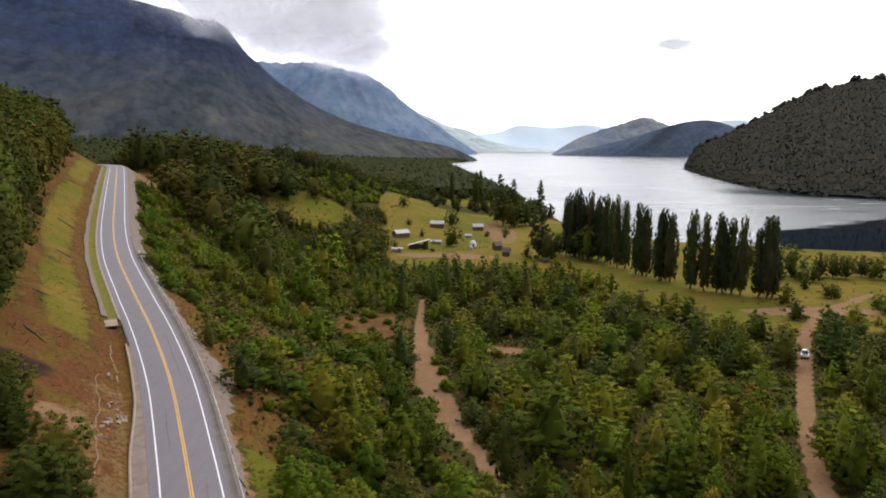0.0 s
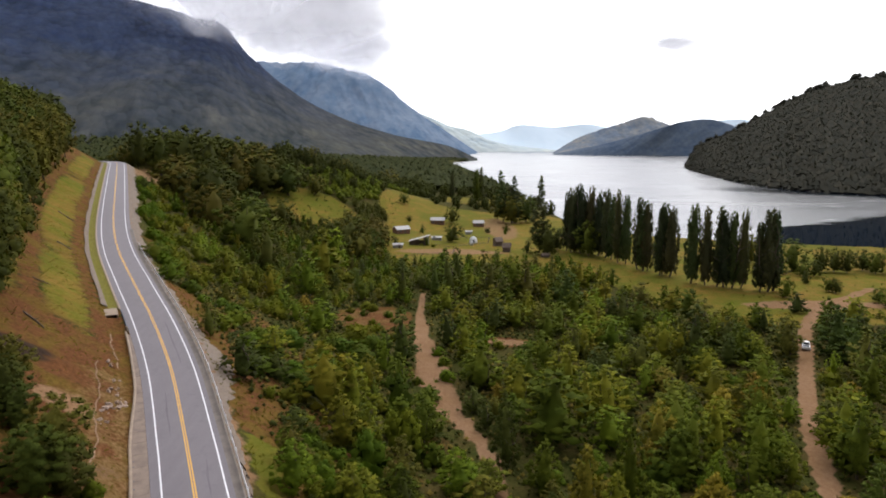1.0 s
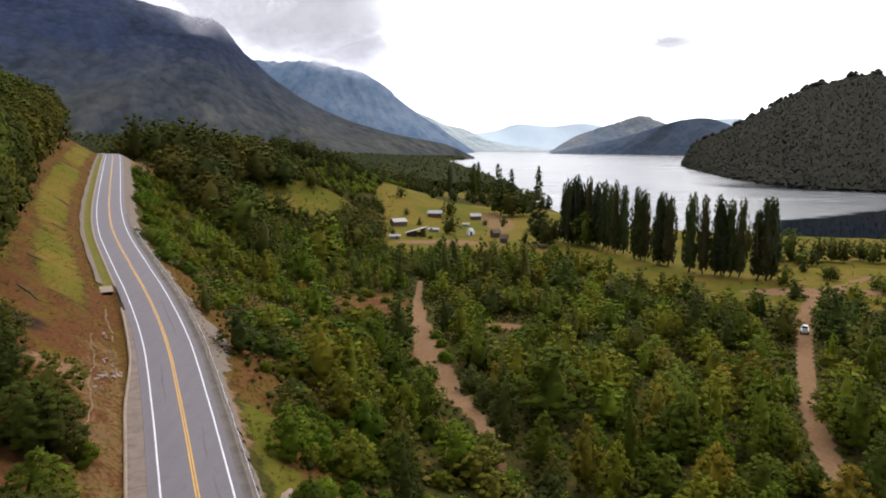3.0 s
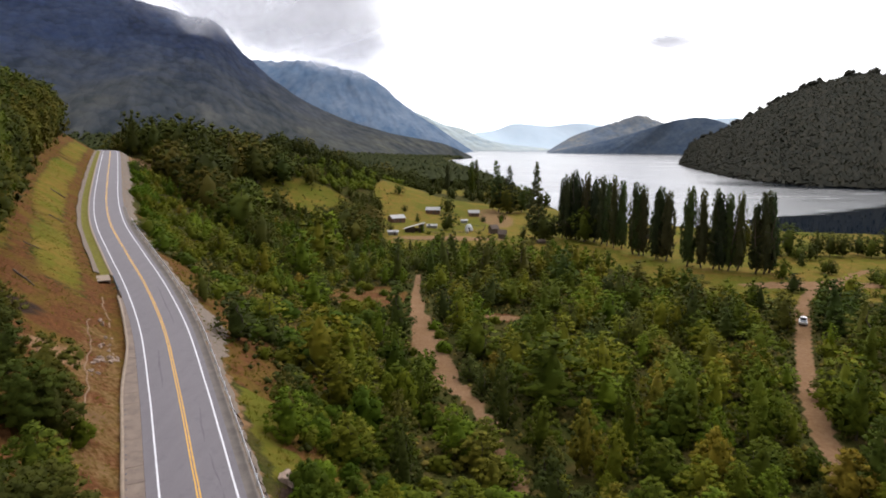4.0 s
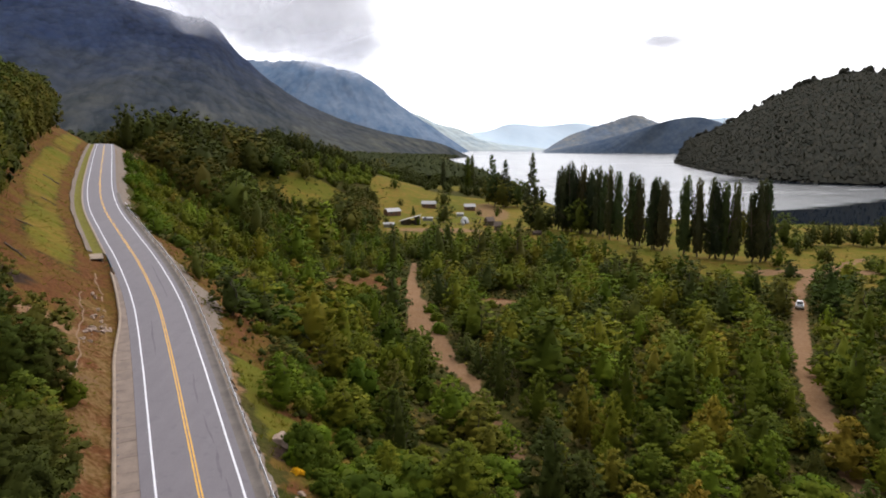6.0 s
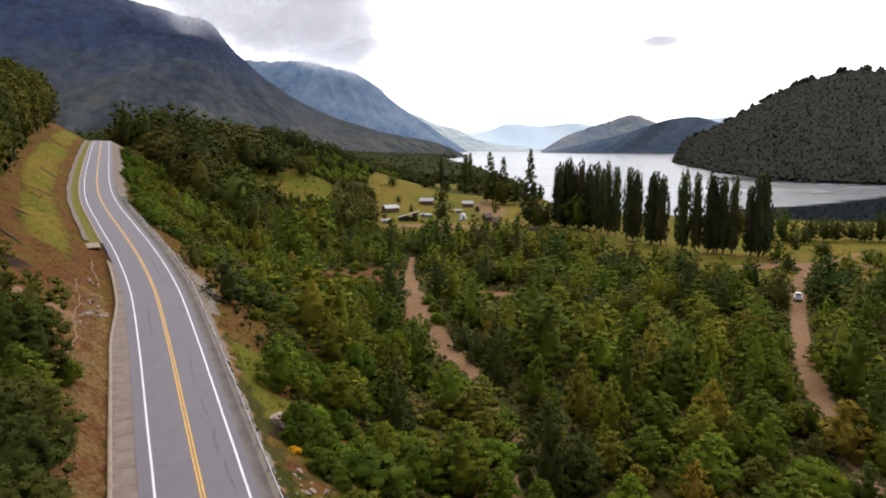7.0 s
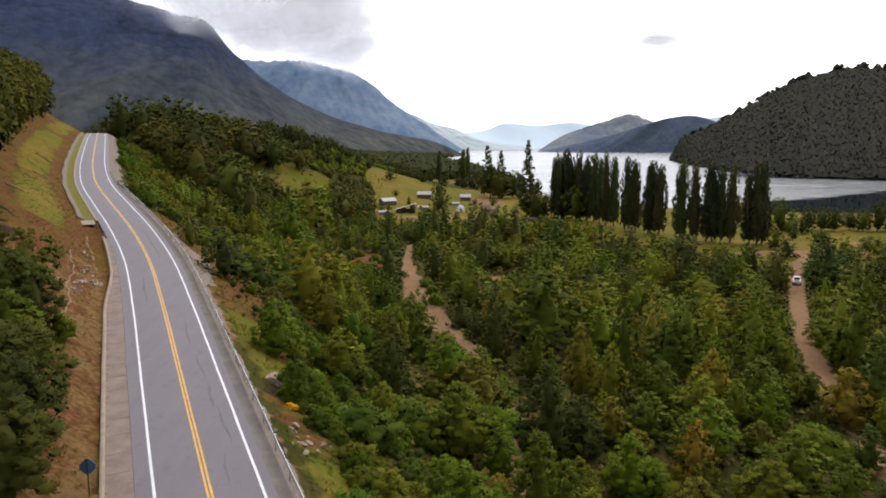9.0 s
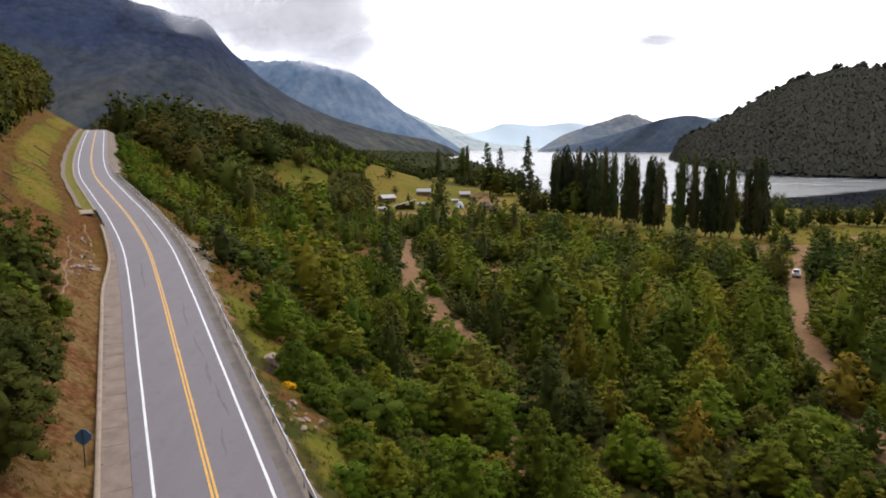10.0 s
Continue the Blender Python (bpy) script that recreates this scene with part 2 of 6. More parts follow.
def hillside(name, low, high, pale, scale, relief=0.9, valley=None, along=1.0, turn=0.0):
    """Forest on a far slope: crowns too small to tell apart, bare patches and screes, drawn out up the slope by 1 /
    along so that they look even from the camera; turn: the heading of its contour lines."""
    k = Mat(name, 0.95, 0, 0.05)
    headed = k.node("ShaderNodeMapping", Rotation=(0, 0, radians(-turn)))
    view_stretch = k.node("ShaderNodeMapping", Scale=(1, along, along))
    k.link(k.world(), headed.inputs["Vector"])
    k.link(headed.outputs[0], view_stretch.inputs["Vector"])
    at = view_stretch.outputs[0]
    crowns = k.node("ShaderNodeTexVoronoi", Scale=1 / scale)
    k.link(at, crowns.inputs["Vector"])
    each = k.node("ShaderNodeSeparateColor")
    k.link(crowns.outputs["Color"], each.inputs[0])
    # crown middles lighter, gaps between them darker: shade put into the colour
    tops = k.mix(0.5, k.ramp(crowns.outputs["Distance"], (0.0, high), (0.75, low)), k.ramp(each.outputs[0], (0.1, low), (0.9, high)))
    blot = k.ramp(k.mix(0.5, k.noise(0.0045, 7, 0.62, at=at), k.noise(0.022, 6, 0.68, at=at)), (0.42, (0, 0, 0)), (0.60, (1, 1, 1)))
    bare = k.ramp(k.noise(0.009, 8, 0.7, at=at), (0.58, (0, 0, 0)), (0.72, (0.8, 0.8, 0.8)))
    c = k.mix(blot, tops, k.mix(0.5, tops, pale))
    c = k.mix(bare, c, pale)
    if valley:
        # browner mixed forest low down; higher up, blue haze put into the colour
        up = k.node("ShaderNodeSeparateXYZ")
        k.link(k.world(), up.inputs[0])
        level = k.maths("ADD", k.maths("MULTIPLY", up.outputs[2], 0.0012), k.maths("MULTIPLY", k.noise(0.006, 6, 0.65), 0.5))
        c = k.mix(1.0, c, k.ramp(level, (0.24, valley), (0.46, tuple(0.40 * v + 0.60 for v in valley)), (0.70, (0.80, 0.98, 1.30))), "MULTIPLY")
    k.colour(c)
    k.bump(k.mix(0.35, k.ramp(crowns.outputs["Distance"], (0.0, (1, 1, 1)), (0.8, (0, 0, 0))), k.noise(0.6 / scale, 4, 0.6, at=at)), relief, scale * 0.6)
    return k.m


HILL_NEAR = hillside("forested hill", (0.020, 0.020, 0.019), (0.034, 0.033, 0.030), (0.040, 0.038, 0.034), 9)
# from here on, blue haze is put into the base colours
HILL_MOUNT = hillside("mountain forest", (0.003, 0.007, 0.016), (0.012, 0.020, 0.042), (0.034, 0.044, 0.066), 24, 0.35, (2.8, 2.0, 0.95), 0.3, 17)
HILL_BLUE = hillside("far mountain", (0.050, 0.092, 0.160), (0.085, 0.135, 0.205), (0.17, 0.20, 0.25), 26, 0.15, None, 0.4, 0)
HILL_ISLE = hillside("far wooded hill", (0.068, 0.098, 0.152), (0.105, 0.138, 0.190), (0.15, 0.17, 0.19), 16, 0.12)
# a lighter copy of the hill above, with sunlight put into the colours
HILL_SUN_PAINTED = hillside("far wooded hill in sun", (0.105, 0.135, 0.185), (0.15, 0.18, 0.225), (0.30, 0.27, 0.20), 16, 0.12)
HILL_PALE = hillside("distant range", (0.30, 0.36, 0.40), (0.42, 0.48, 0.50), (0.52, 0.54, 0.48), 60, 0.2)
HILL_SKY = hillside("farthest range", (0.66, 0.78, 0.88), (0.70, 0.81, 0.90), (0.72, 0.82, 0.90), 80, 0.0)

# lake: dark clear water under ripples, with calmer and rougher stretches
k = Mat("lake water", 0.08, 0, 0.5)
k.b.inputs["IOR"].default_value = 1.333
k.colour((0.003, 0.007, 0.014))
ripple = k.noise(0.9, 4, 0.6, stretch=(1, 1.6, 1))
swell = k.noise(0.12, 3, 0.5, stretch=(1, 2.2, 1))
wind = k.ramp(k.noise(0.012, 4, 0.55, stretch=(0.35, 1.5, 1)), (0.40, (0, 0, 0)), (0.62, (1, 1, 1)))
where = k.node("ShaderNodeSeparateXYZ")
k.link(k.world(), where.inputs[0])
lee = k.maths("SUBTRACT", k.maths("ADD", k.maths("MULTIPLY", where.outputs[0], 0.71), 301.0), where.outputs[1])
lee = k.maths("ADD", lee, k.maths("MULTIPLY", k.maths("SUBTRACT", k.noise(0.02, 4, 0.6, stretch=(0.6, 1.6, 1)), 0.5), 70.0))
calm_dim = k.ramp(k.maths("ADD", k.maths("MULTIPLY", lee, 0.02), 0.5), (0.35, (0, 0, 0)), (0.65, (1, 1, 1)))
# and under the wooded hill, out of the wind, to paint its dark reflection
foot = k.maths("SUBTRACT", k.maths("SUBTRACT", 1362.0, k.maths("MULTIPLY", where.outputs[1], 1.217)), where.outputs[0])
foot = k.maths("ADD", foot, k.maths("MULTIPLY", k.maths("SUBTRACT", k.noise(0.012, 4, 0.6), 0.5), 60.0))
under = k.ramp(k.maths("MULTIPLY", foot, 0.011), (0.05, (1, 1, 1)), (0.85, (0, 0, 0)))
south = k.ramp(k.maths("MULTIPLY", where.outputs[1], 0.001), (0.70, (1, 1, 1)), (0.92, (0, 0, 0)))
calm_dim = k.mix(1.0, calm_dim, k.mix(1.0, under, south, "MULTIPLY"), "LIGHTEN")
k.link(k.mix(calm_dim, k.ramp(wind, (0.0, (0.23,) * 3), (1.0, (0.28,) * 3)), (0.03, 0.03, 0.03)), k.b.inputs["Roughness"])
# reflection is cut in the sheltered stretches, painting them dark
k.link(k.ramp(calm_dim, (0.0, (0.5,) * 3), (1.0, (0.03,) * 3)), k.b.inputs["Specular IOR Level"])
k.bump(k.mix(0.35, ripple, swell), 0.012, 0.25)
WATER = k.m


# ---- the lie of the land ----
ROAD_Y = np.array([-60, 0, 20, 40, 60, 80, 100, 120, 140, 170, 200, 240, 290, 340, 372, 395, 408, 412])
ROAD_X = np.array([33, 5.5, -4.2, -12.9, -21.55, -30.2, -39.3, -49.85, -61.2, -77.7, -92.1, -109.5, -131.2, -153.2, -168, -184, -208, -250])
ROAD_Z = np.array([8.5, 13.2, 14.8, 16.5, 18.2, 19.8, 21.7, 23.9, 25.9, 28.5, 31.6, 36.0, 40.0, 42.3, 43.1, 43.2, 43, 42])


def smooth(e0, e1, v):
    t = np.clip((v - e0) / (e1 - e0), 0, 1)
    return t * t * (3 - 2 * t)


def spline(xs, ys, n):
    """A smooth curve through control values, n samples between each two."""
    xs, ys = np.asarray(xs, float), np.asarray(ys, float)
    k = np.arange(len(xs))
    m = np.gradient(ys)
    t = np.linspace(0, len(xs) - 1, (len(xs) - 1) * n + 1)
    i = np.minimum(t.astype(int), len(xs) - 2)
    u = t - i
    return (2 * u**3 - 3 * u**2 + 1) * ys[i] + (u**3 - 2 * u**2 + u) * m[i] + (3 * u**2 - 2 * u**3) * ys[i + 1] + (u**3 - u**2) * m[i + 1]


LINE = np.stack([spline(ROAD_Y, ROAD_X, 10), spline(ROAD_Y, ROAD_Y, 10), spline(ROAD_Y, ROAD_Z, 10)], 1)
TAN = np.gradient(LINE[:, :2], axis=0)
TAN /= np.linalg.norm(TAN, axis=1, keepdims=True)
RUN = np.concatenate([[0], np.cumsum(np.linalg.norm(np.diff(LINE[:, :2], axis=0), axis=1))])


def road_frame(x, y):
    """Offset to the right of the road's middle, and the road's height there."""
    x, y = np.asarray(x, float), np.asarray(y, float)
    shape, x, y = x.shape, x.ravel(), y.ravel()
    s, z = np.empty(len(x)), np.empty(len(x))
    for a in range(0, len(x), 20000):
        dx, dy = x[a:a + 20000, None] - LINE[:, 0], y[a:a + 20000, None] - LINE[:, 1]
        i = np.argmin(dx * dx + dy * dy, axis=1)
        r = np.arange(len(i))
        along = dx[r, i] * TAN[i, 0] + dy[r, i] * TAN[i, 1]
        side = dx[r, i] * TAN[i, 1] - dy[r, i] * TAN[i, 0]
        s[a:a + 20000] = np.sign(side) * np.maximum(abs(side), np.hypot(dx[r, i], dy[r, i]) * (abs(along) > 9))
        j = np.clip(i + np.sign(along).astype(int), 0, len(LINE) - 1)
        gap = np.maximum(np.hypot(LINE[j, 0] - LINE[i, 0], LINE[j, 1] - LINE[i, 1]), 1e-6)
        z[a:a + 20000] = LINE[i, 2] + (LINE[j, 2] - LINE[i, 2]) * np.clip(abs(along) / gap, 0, 1)
    return s.reshape(shape), z.reshape(shape)


SHORE_Y = np.array([-4000, 0, 250, 300, 335, 368, 400, 480, 600, 750, 1000, 1500, 1900, 2300, 2500, 3200, 6000])
SHORE_X = np.array([1500, 900, 520, 400, 290, 178, 128, 92, 84, 74, 55, 28, 20, 95, -60, -300, -600])


def waves(x, y):
    """Cheap rolling unevenness, about -1 to 1."""
    return (np.sin(x * 0.061 + 1.3 * np.sin(y * 0.043)) + np.sin(y * 0.071 + 1.7 * np.sin(x * 0.037 + 2)) + 0.6 * np.sin(x * 0.17 + y * 0.13 + 1) + 0.4 * np.sin(x * 0.31 - y * 0.27)) / 3


def height(x, y):
    """Height of the ground over the lake."""
    x, y = np.asarray(x, float), np.asarray(y, float)
    s, zr = road_frame(x, y)
    floor = 3.0 + 3.4 * np.clip((70 - x) / 80, 0, 1) * (1 - 0.55 * smooth(200, 340, y)) + 0.35 * waves(x, y) * smooth(14, 30, abs(s))
    # the bank below the road, and the wider hillside where the road is high
    wide = np.maximum(26.0, (zr - floor) * 2.6)
    t = np.clip((s - 4.6) / wide, 0, 1)
    bank = floor + (zr - 0.15 - floor) * (1 - t) ** 1.7
    right = np.where(s < 4.6, zr - 0.15, bank)
    # cut slope above the road
    rise = np.maximum(-s - 6.3, 0)
    left = zr - 0.15 - 0.5 * smooth(3.9, 5.4, -s) * (1 - smooth(6.0, 7.6, -s)) + 0.62 * np.minimum(rise, 24) + 0.22 * np.clip(rise - 24, 0, 160) + 0.3 * waves(x * 3, y * 3) * smooth(7, 12, -s)
    h = np.where(s < 0, left, right)
    # a wooded spur that runs from the road's crest down to the plain
    ax, ay, bx, by = -175.0, 405.0, -20.0, 610.0
    k = np.clip(((x - ax) * (bx - ax) + (y - ay) * (by - ay)) / ((bx - ax) ** 2 + (by - ay) ** 2), -0.3, 1)
    d = np.hypot(x - ax - k * (bx - ax), y - ay - k * (by - ay))
    spur = 3 + np.interp(k, [-0.3, 0, 0.2, 0.5, 0.6, 0.72, 0.85, 1], [46, 43, 41, 37, 31, 21, 11, 6]) * np.exp(-(d / 75) ** 2)
    h = np.where(s > 5, np.maximum(h, spur * smooth(5, 40, s) + h * (1 - smooth(5, 40, s))), h)
    # far land: a low wooded shelf that climbs to the mountains
    far = 5 + 20 * smooth(0, 500, SHELF(x, y)) + 60 * smooth(300, 1500, SHELF(x, y))
    w = smooth(500, 680, y)
    h = h * (1 - w) + far * w
    # the lake's bed
    out = x - np.interp(y, SHORE_Y, SHORE_X)
    return np.where(out > -25, h + (-6.0 - h) * smooth(-25, 25, out) ** 1.0, h)


def SHELF(x, y):
    return np.interp(y, SHORE_Y, SHORE_X) - x


# ---- helpers for meshes ----


def mesh_object(name, verts, faces, material, parent=None, label="", smooth_faces=False, normals=None):
    """One mesh object from arrays; faces all triangles or all quads (N x 3 or N x 4), or a list."""
    me = bpy.data.meshes.new(name)
    verts = np.asarray(verts, float)
    if isinstance(faces, np.ndarray):
        n, c = faces.shape
        me.vertices.add(len(verts))
        me.vertices.foreach_set("co", verts.ravel())
        me.loops.add(n * c)
        me.loops.foreach_set("vertex_index", faces.ravel().astype(np.int32))
        me.polygons.add(n)
        me.polygons.foreach_set("loop_start", np.arange(0, n * c, c, dtype=np.int32))
        me.update(calc_edges=True)
    else:
        me.from_pydata(verts.tolist(), [], faces)
    if smooth_faces:
        me.polygons.foreach_set("use_smooth", np.ones(len(me.polygons), bool))
    if normals is not None:
        me.polygons.foreach_set("use_smooth", np.ones(len(me.polygons), bool))
        me.normals_split_custom_set_from_vertices(normals.tolist())
    me.materials.append(material)
    ob = new(name, me)
    if parent:
        ob.parent = parent
    if label:
        tagged(ob, label)
    return ob


def part(name, bm, material, parent=None, label=""):
    """Link a bmesh as one mesh object under a thing or a part."""
    me = bpy.data.meshes.new(name)
    bm.to_mesh(me)
    bm.free()
    me.materials.append(material)
    ob = new(name, me)
    if parent:
        ob.parent = parent
    if label:
        tagged(ob, label)
    return ob


def thing(name, m, label, category, group=""):
    ob = new(name)
    ob.empty_display_size = 0.2
    ob.matrix_basis = m
    return tagged(ob, label, category, group)


def box(bm, x0, x1, y0, y1, z0, z1, bevel=0.0):
    made = bmesh.ops.create_cube(bm, size=1)["verts"]
    bmesh.ops.scale(bm, vec=(x1 - x0, y1 - y0, z1 - z0), verts=made)
    bmesh.ops.translate(bm, vec=((x0 + x1) / 2, (y0 + y1) / 2, (z0 + z1) / 2), verts=made)
    if bevel:
        edges = list({e for v in made for e in v.link_edges})
        bmesh.ops.bevel(bm, geom=edges, offset=bevel, segments=2, affect="EDGES")
    return made


def rod(bm, a, b, r0, r1=None, sides=8):
    a, b = Vector(a), Vector(b)
    m = Matrix.Translation((a + b) / 2) @ (b - a).to_track_quat("Z", "Y").to_matrix().to_4x4()
    bmesh.ops.create_cone(bm, cap_ends=True, segments=sides, radius1=r0, radius2=r0 if r1 is None else r1, depth=(b - a).length, matrix=m)


def strip(offsets, run0, run1, lift, step=2.0, wobble=0.0):
    """Vertices and quads of a band along the road between side offsets (a list of (s, dz) from its left to its right)."""
    runs = np.linspace(run0, run1, max(2, int((run1 - run0) / step) + 1))
    cx, cy, cz = (np.interp(runs, RUN, LINE[:, j]) for j in range(3))
    tx, ty = (np.interp(runs, RUN, TAN[:, j]) for j in range(2))
    v, m = [], len(offsets)
    for s, dz in offsets:
        w = wobble * np.sin(runs * 0.9 + s) * np.sin(runs * 0.37)
        v.append(np.stack([cx + (s + w) * ty, cy - (s + w) * tx, cz + lift + dz], 1))
    v = np.stack(v, 1).reshape(-1, 3)
    i = np.arange(len(runs) - 1)[:, None] * m + np.arange(m - 1)[None, :]
    i = i.ravel()
    return v, np.stack([i, i + 1, i + m + 1, i + m], 1)


def run_at(y):
    return float(np.interp(y, LINE[:, 1], RUN))


# ---- ground: one sheet from behind the camera to the horizon ----
PATH_X = np.array([-6.5, -6.3, -6.1, -4.2, -2.6, -2.2, -0.9, 0.7, 4.5, 6.7, 7.4, 8.0, 9.5, 8.0, 6.0])
PATH_Y = np.array([225.0, 201, 183, 163, 149, 141, 135, 125, 115, 108, 102, 96, 84, 66, 45])
PATH_W = np.array([1.4, 2.4, 3.2, 4.2, 6.5, 7.0, 6.4, 4.6, 2.8, 2.3, 1.8, 1.5, 1.3, 1.4, 1.4])
TRACK_X = np.array([150.0, 122, 108, 97, 91, 80.3, 69.3, 62.4, 57, 52, 46, 40])
TRACK_Y = np.array([247.0, 224, 206, 188, 175, 153.5, 130.7, 114.6, 100.5, 86, 66, 40])
EDGE_X = np.array([-60.0, -30, -20, 45, 58, 66, 80, 96, 112, 150, 260])
EDGE_Y = np.array([345.0, 330, 288, 284, 258, 222, 190, 196, 196, 190, 170])


def near_line(x, y, px, py):
    """Distance from a line through the given places."""
    best = np.full(np.shape(x), 1e9)
    for a in range(len(px) - 1):
        dx, dy = px[a + 1] - px[a], py[a + 1] - py[a]
        t = np.clip(((x - px[a]) * dx + (y - py[a]) * dy) / (dx * dx + dy * dy), 0, 1)
        best = np.minimum(best, np.hypot(x - px[a] - t * dx, y - py[a] - t * dy))
    return best


def clearing(x, y):
    """The grassy clearing beside the path."""
    return 1 - smooth(0.7, 1.25, np.hypot((x + 19) / 11, (y - 190) / 15))


# bare and grassy patches in the scrub: x, y, half-widths
PATCHES = ((-43.5, 154, 4.5, 3), (-36.5, 150, 4.5, 3.5), (-28, 132, 3.5, 5), (-19.2, 102, 3.0, 4), (-15.3, 91, 3.5, 3), (-13.8, 74.5, 3.5, 3.5), (16, 170, 6, 4))


def open_scrub(x, y):
    """Grassy gaps in the scrub between the road and the footpath."""
    few = 0.55 * smooth(0.15, 0.45, waves(x * 2.6 + 31, y * 1.9 + 7)) * (x < np.interp(-y, -PATH_Y, PATH_X) - 2) * (y < 205)
    for px, py, wx, wy in PATCHES:
        few = np.maximum(few, 1 - smooth(0.75, 1.3, np.hypot((x - px) / wx, (y - py) / wy)))
    return few


def path_mask(x, y, with_clearing=True):
    """1 on the sandy footpath and its clearing, 0 away from it."""
    w = np.interp(-y, -PATH_Y, PATH_W) * 0.5
    m = 1 - smooth(0.75, 1.35, near_line(x, y, PATH_X, PATH_Y) / w)
    m = np.maximum(m, 1 - smooth(0.6, 1.2, np.hypot((x - 16) / 7, (y - 170) / 2.4)))
    return np.clip(np.maximum(m, clearing(x, y) - 0.25) if with_clearing else m, 0, 1)


def track_mask(x, y):
    return 1 - smooth(1.25, 2.1, near_line(x, y, TRACK_X, TRACK_Y))


def meadow_mask(x, y):
    e = np.interp(x, EDGE_X, EDGE_Y)
    m = smooth(-4, 8, y - e) * smooth(-42, -24, x) * (1 - smooth(485, 520, y))
    hill = np.hypot((x + 74) / 25, (y - 408) / 30)
    m = np.maximum(m, 1 - smooth(0.75, 1.2, hill))
    m = np.maximum(m, 1 - smooth(0.75, 1.2, np.hypot((x + 20) / 22, (y - 470) / 55)))
    m = np.maximum(m, 1 - smooth(0.75, 1.2, np.hypot((x - 15) / 28, (y - 590) / 40)))
    return m


def grid(lo, hi, fine_lo, fine_hi, fine, grow):
    a = list(np.arange(fine_lo, fine_hi + fine, fine))
    d = fine
    while a[-1] < hi:
        d *= grow
        a.append(a[-1] + d)
    d = fine
    while a[0] > lo:
        d *= grow
        a.insert(0, a[0] - d)
    return np.array(a)


gx, gy = grid(-3200, 3200, -190, 130, 1.8, 1.10), grid(-900, 4880, 28, 395, 1.8, 1.06)
X, Y = np.meshgrid(gx, gy)
Z = height(X, Y)
s_off, _ = road_frame(X, Y)
rough = 0.12 * np.sin(X * 1.9 + 2 * np.sin(Y * 1.1)) + 0.10 * np.sin(Y * 2.3 + X * 0.7)
Z = Z + rough * smooth(7, 11, abs(s_off)) * (1 - smooth(300, 420, Y)) * (1 - track_mask(X, Y))


def sheet(x, y):
    """Height of the ground sheet itself between its points."""
    a, b = np.clip(np.searchsorted(gx, x) - 1, 0, len(gx) - 2), np.clip(np.searchsorted(gy, y) - 1, 0, len(gy) - 2)
    u, w = (x - gx[a]) / (gx[a + 1] - gx[a]), (y - gy[b]) / (gy[b + 1] - gy[b])
    return (Z[b, a] * (1 - u) + Z[b, a + 1] * u) * (1 - w) + (Z[b + 1, a] * (1 - u) + Z[b + 1, a + 1] * u) * w


i = (np.arange(len(gy) - 1)[:, None] * len(gx) + np.arange(len(gx) - 1)[None, :]).ravel()
ground = mesh_object("ground", np.stack([X, Y, Z], 2).reshape(-1, 3), np.stack([i, i + 1, i + len(gx) + 1, i + len(gx)], 1), GROUND, smooth_faces=True)
tagged(ground, "grassy valley ground with bare soil, paths and woodland floor", "ground", kind="structure")
lot = (1 - smooth(0.7, 1.2, np.hypot((X - 118) / 26, (Y - 222) / 7))) * 0.8 + (1 - smooth(0.7, 1.15, np.hypot((X - 33) / 12, (Y - 420) / 60))) * 0.55
yard = (1 - smooth(0.7, 1.2, np.hypot((X - 4) / 30, (Y - 325) / 9))) * 0.6
zone = np.zeros((X.size, 4))
zone[:, 0] = np.clip(np.maximum.reduce([path_mask(X, Y, False), 0.40 * clearing(X, Y), 0.42 * smooth(4.4, 5.5, -s_off) * (1 - smooth(10, 17, -s_off)) * (1 - smooth(92, 108, Y)), 0.75 * (1 - smooth(0.5, 1.2, np.hypot((X + 44.5) / 3.6, (Y - 79.5) / 3.4))), track_mask(X, Y), lot, yard, 0.55 * smooth(300, 330, Y) * smooth(4, 5, s_off) * (1 - smooth(18, 26, s_off)) * (Y < 412), smooth(3.6, 4.3, s_off) * (1 - smooth(np.where(Y < 72, 4.8, 5.2), np.where(Y < 72, 5.6, 7.2), s_off)) * (Y < 375)]), 0, 1).ravel()
bank_green = smooth(96, 108, Y) * (Y < 345) * np.maximum(smooth(8, 10, -s_off) * (1 - smooth(14, 19, -s_off)) * (0.80 + 0.4 * waves(X * 2.5, Y * 1.6)), smooth(17, 20, -s_off) * (1 - smooth(26, 34, -s_off)) * (0.36 + 0.6 * waves(X * 2.5, Y * 1.6)))
zone[:, 1] = np.maximum.reduce([bank_green, 0.95 * smooth(5.8, 7.5, s_off) * (1 - smooth(17, 21, s_off)) * (Y < 84) * (0.75 + 0.4 * waves(X * 4, Y * 4)), 0.8 * smooth(8.2, 9.4, s_off) * (1 - smooth(11.5, 13.5, s_off)) * smooth(74, 80, Y) * (1 - smooth(93, 98, Y)), meadow_mask(X, Y), 0.75 * smooth(340, 370, Y) * (abs(s_off) < 22) * (Y < 425)]).ravel()
zone[:, 2] = np.maximum(smooth(np.where(Y < 125, 3.9, 6.2), np.where(Y < 125, 4.4, 7.5), -s_off) * (1 - smooth(30, 42, -s_off)) * (Y < 360) * (1 - np.clip(bank_green, 0, 1)), np.maximum.reduce([0.85 * smooth(5.4, 7, s_off) * (1 - smooth(13, 22, s_off)) * (Y < 150) * np.where(Y < 84, np.clip(0.35 + 0.7 * waves(X * 5, Y * 5), 0, 1), 1), 1.0 * clearing(X, Y), 0.85 * open_scrub(X, Y) * (s_off > 6) * (Y > 60)])).ravel()
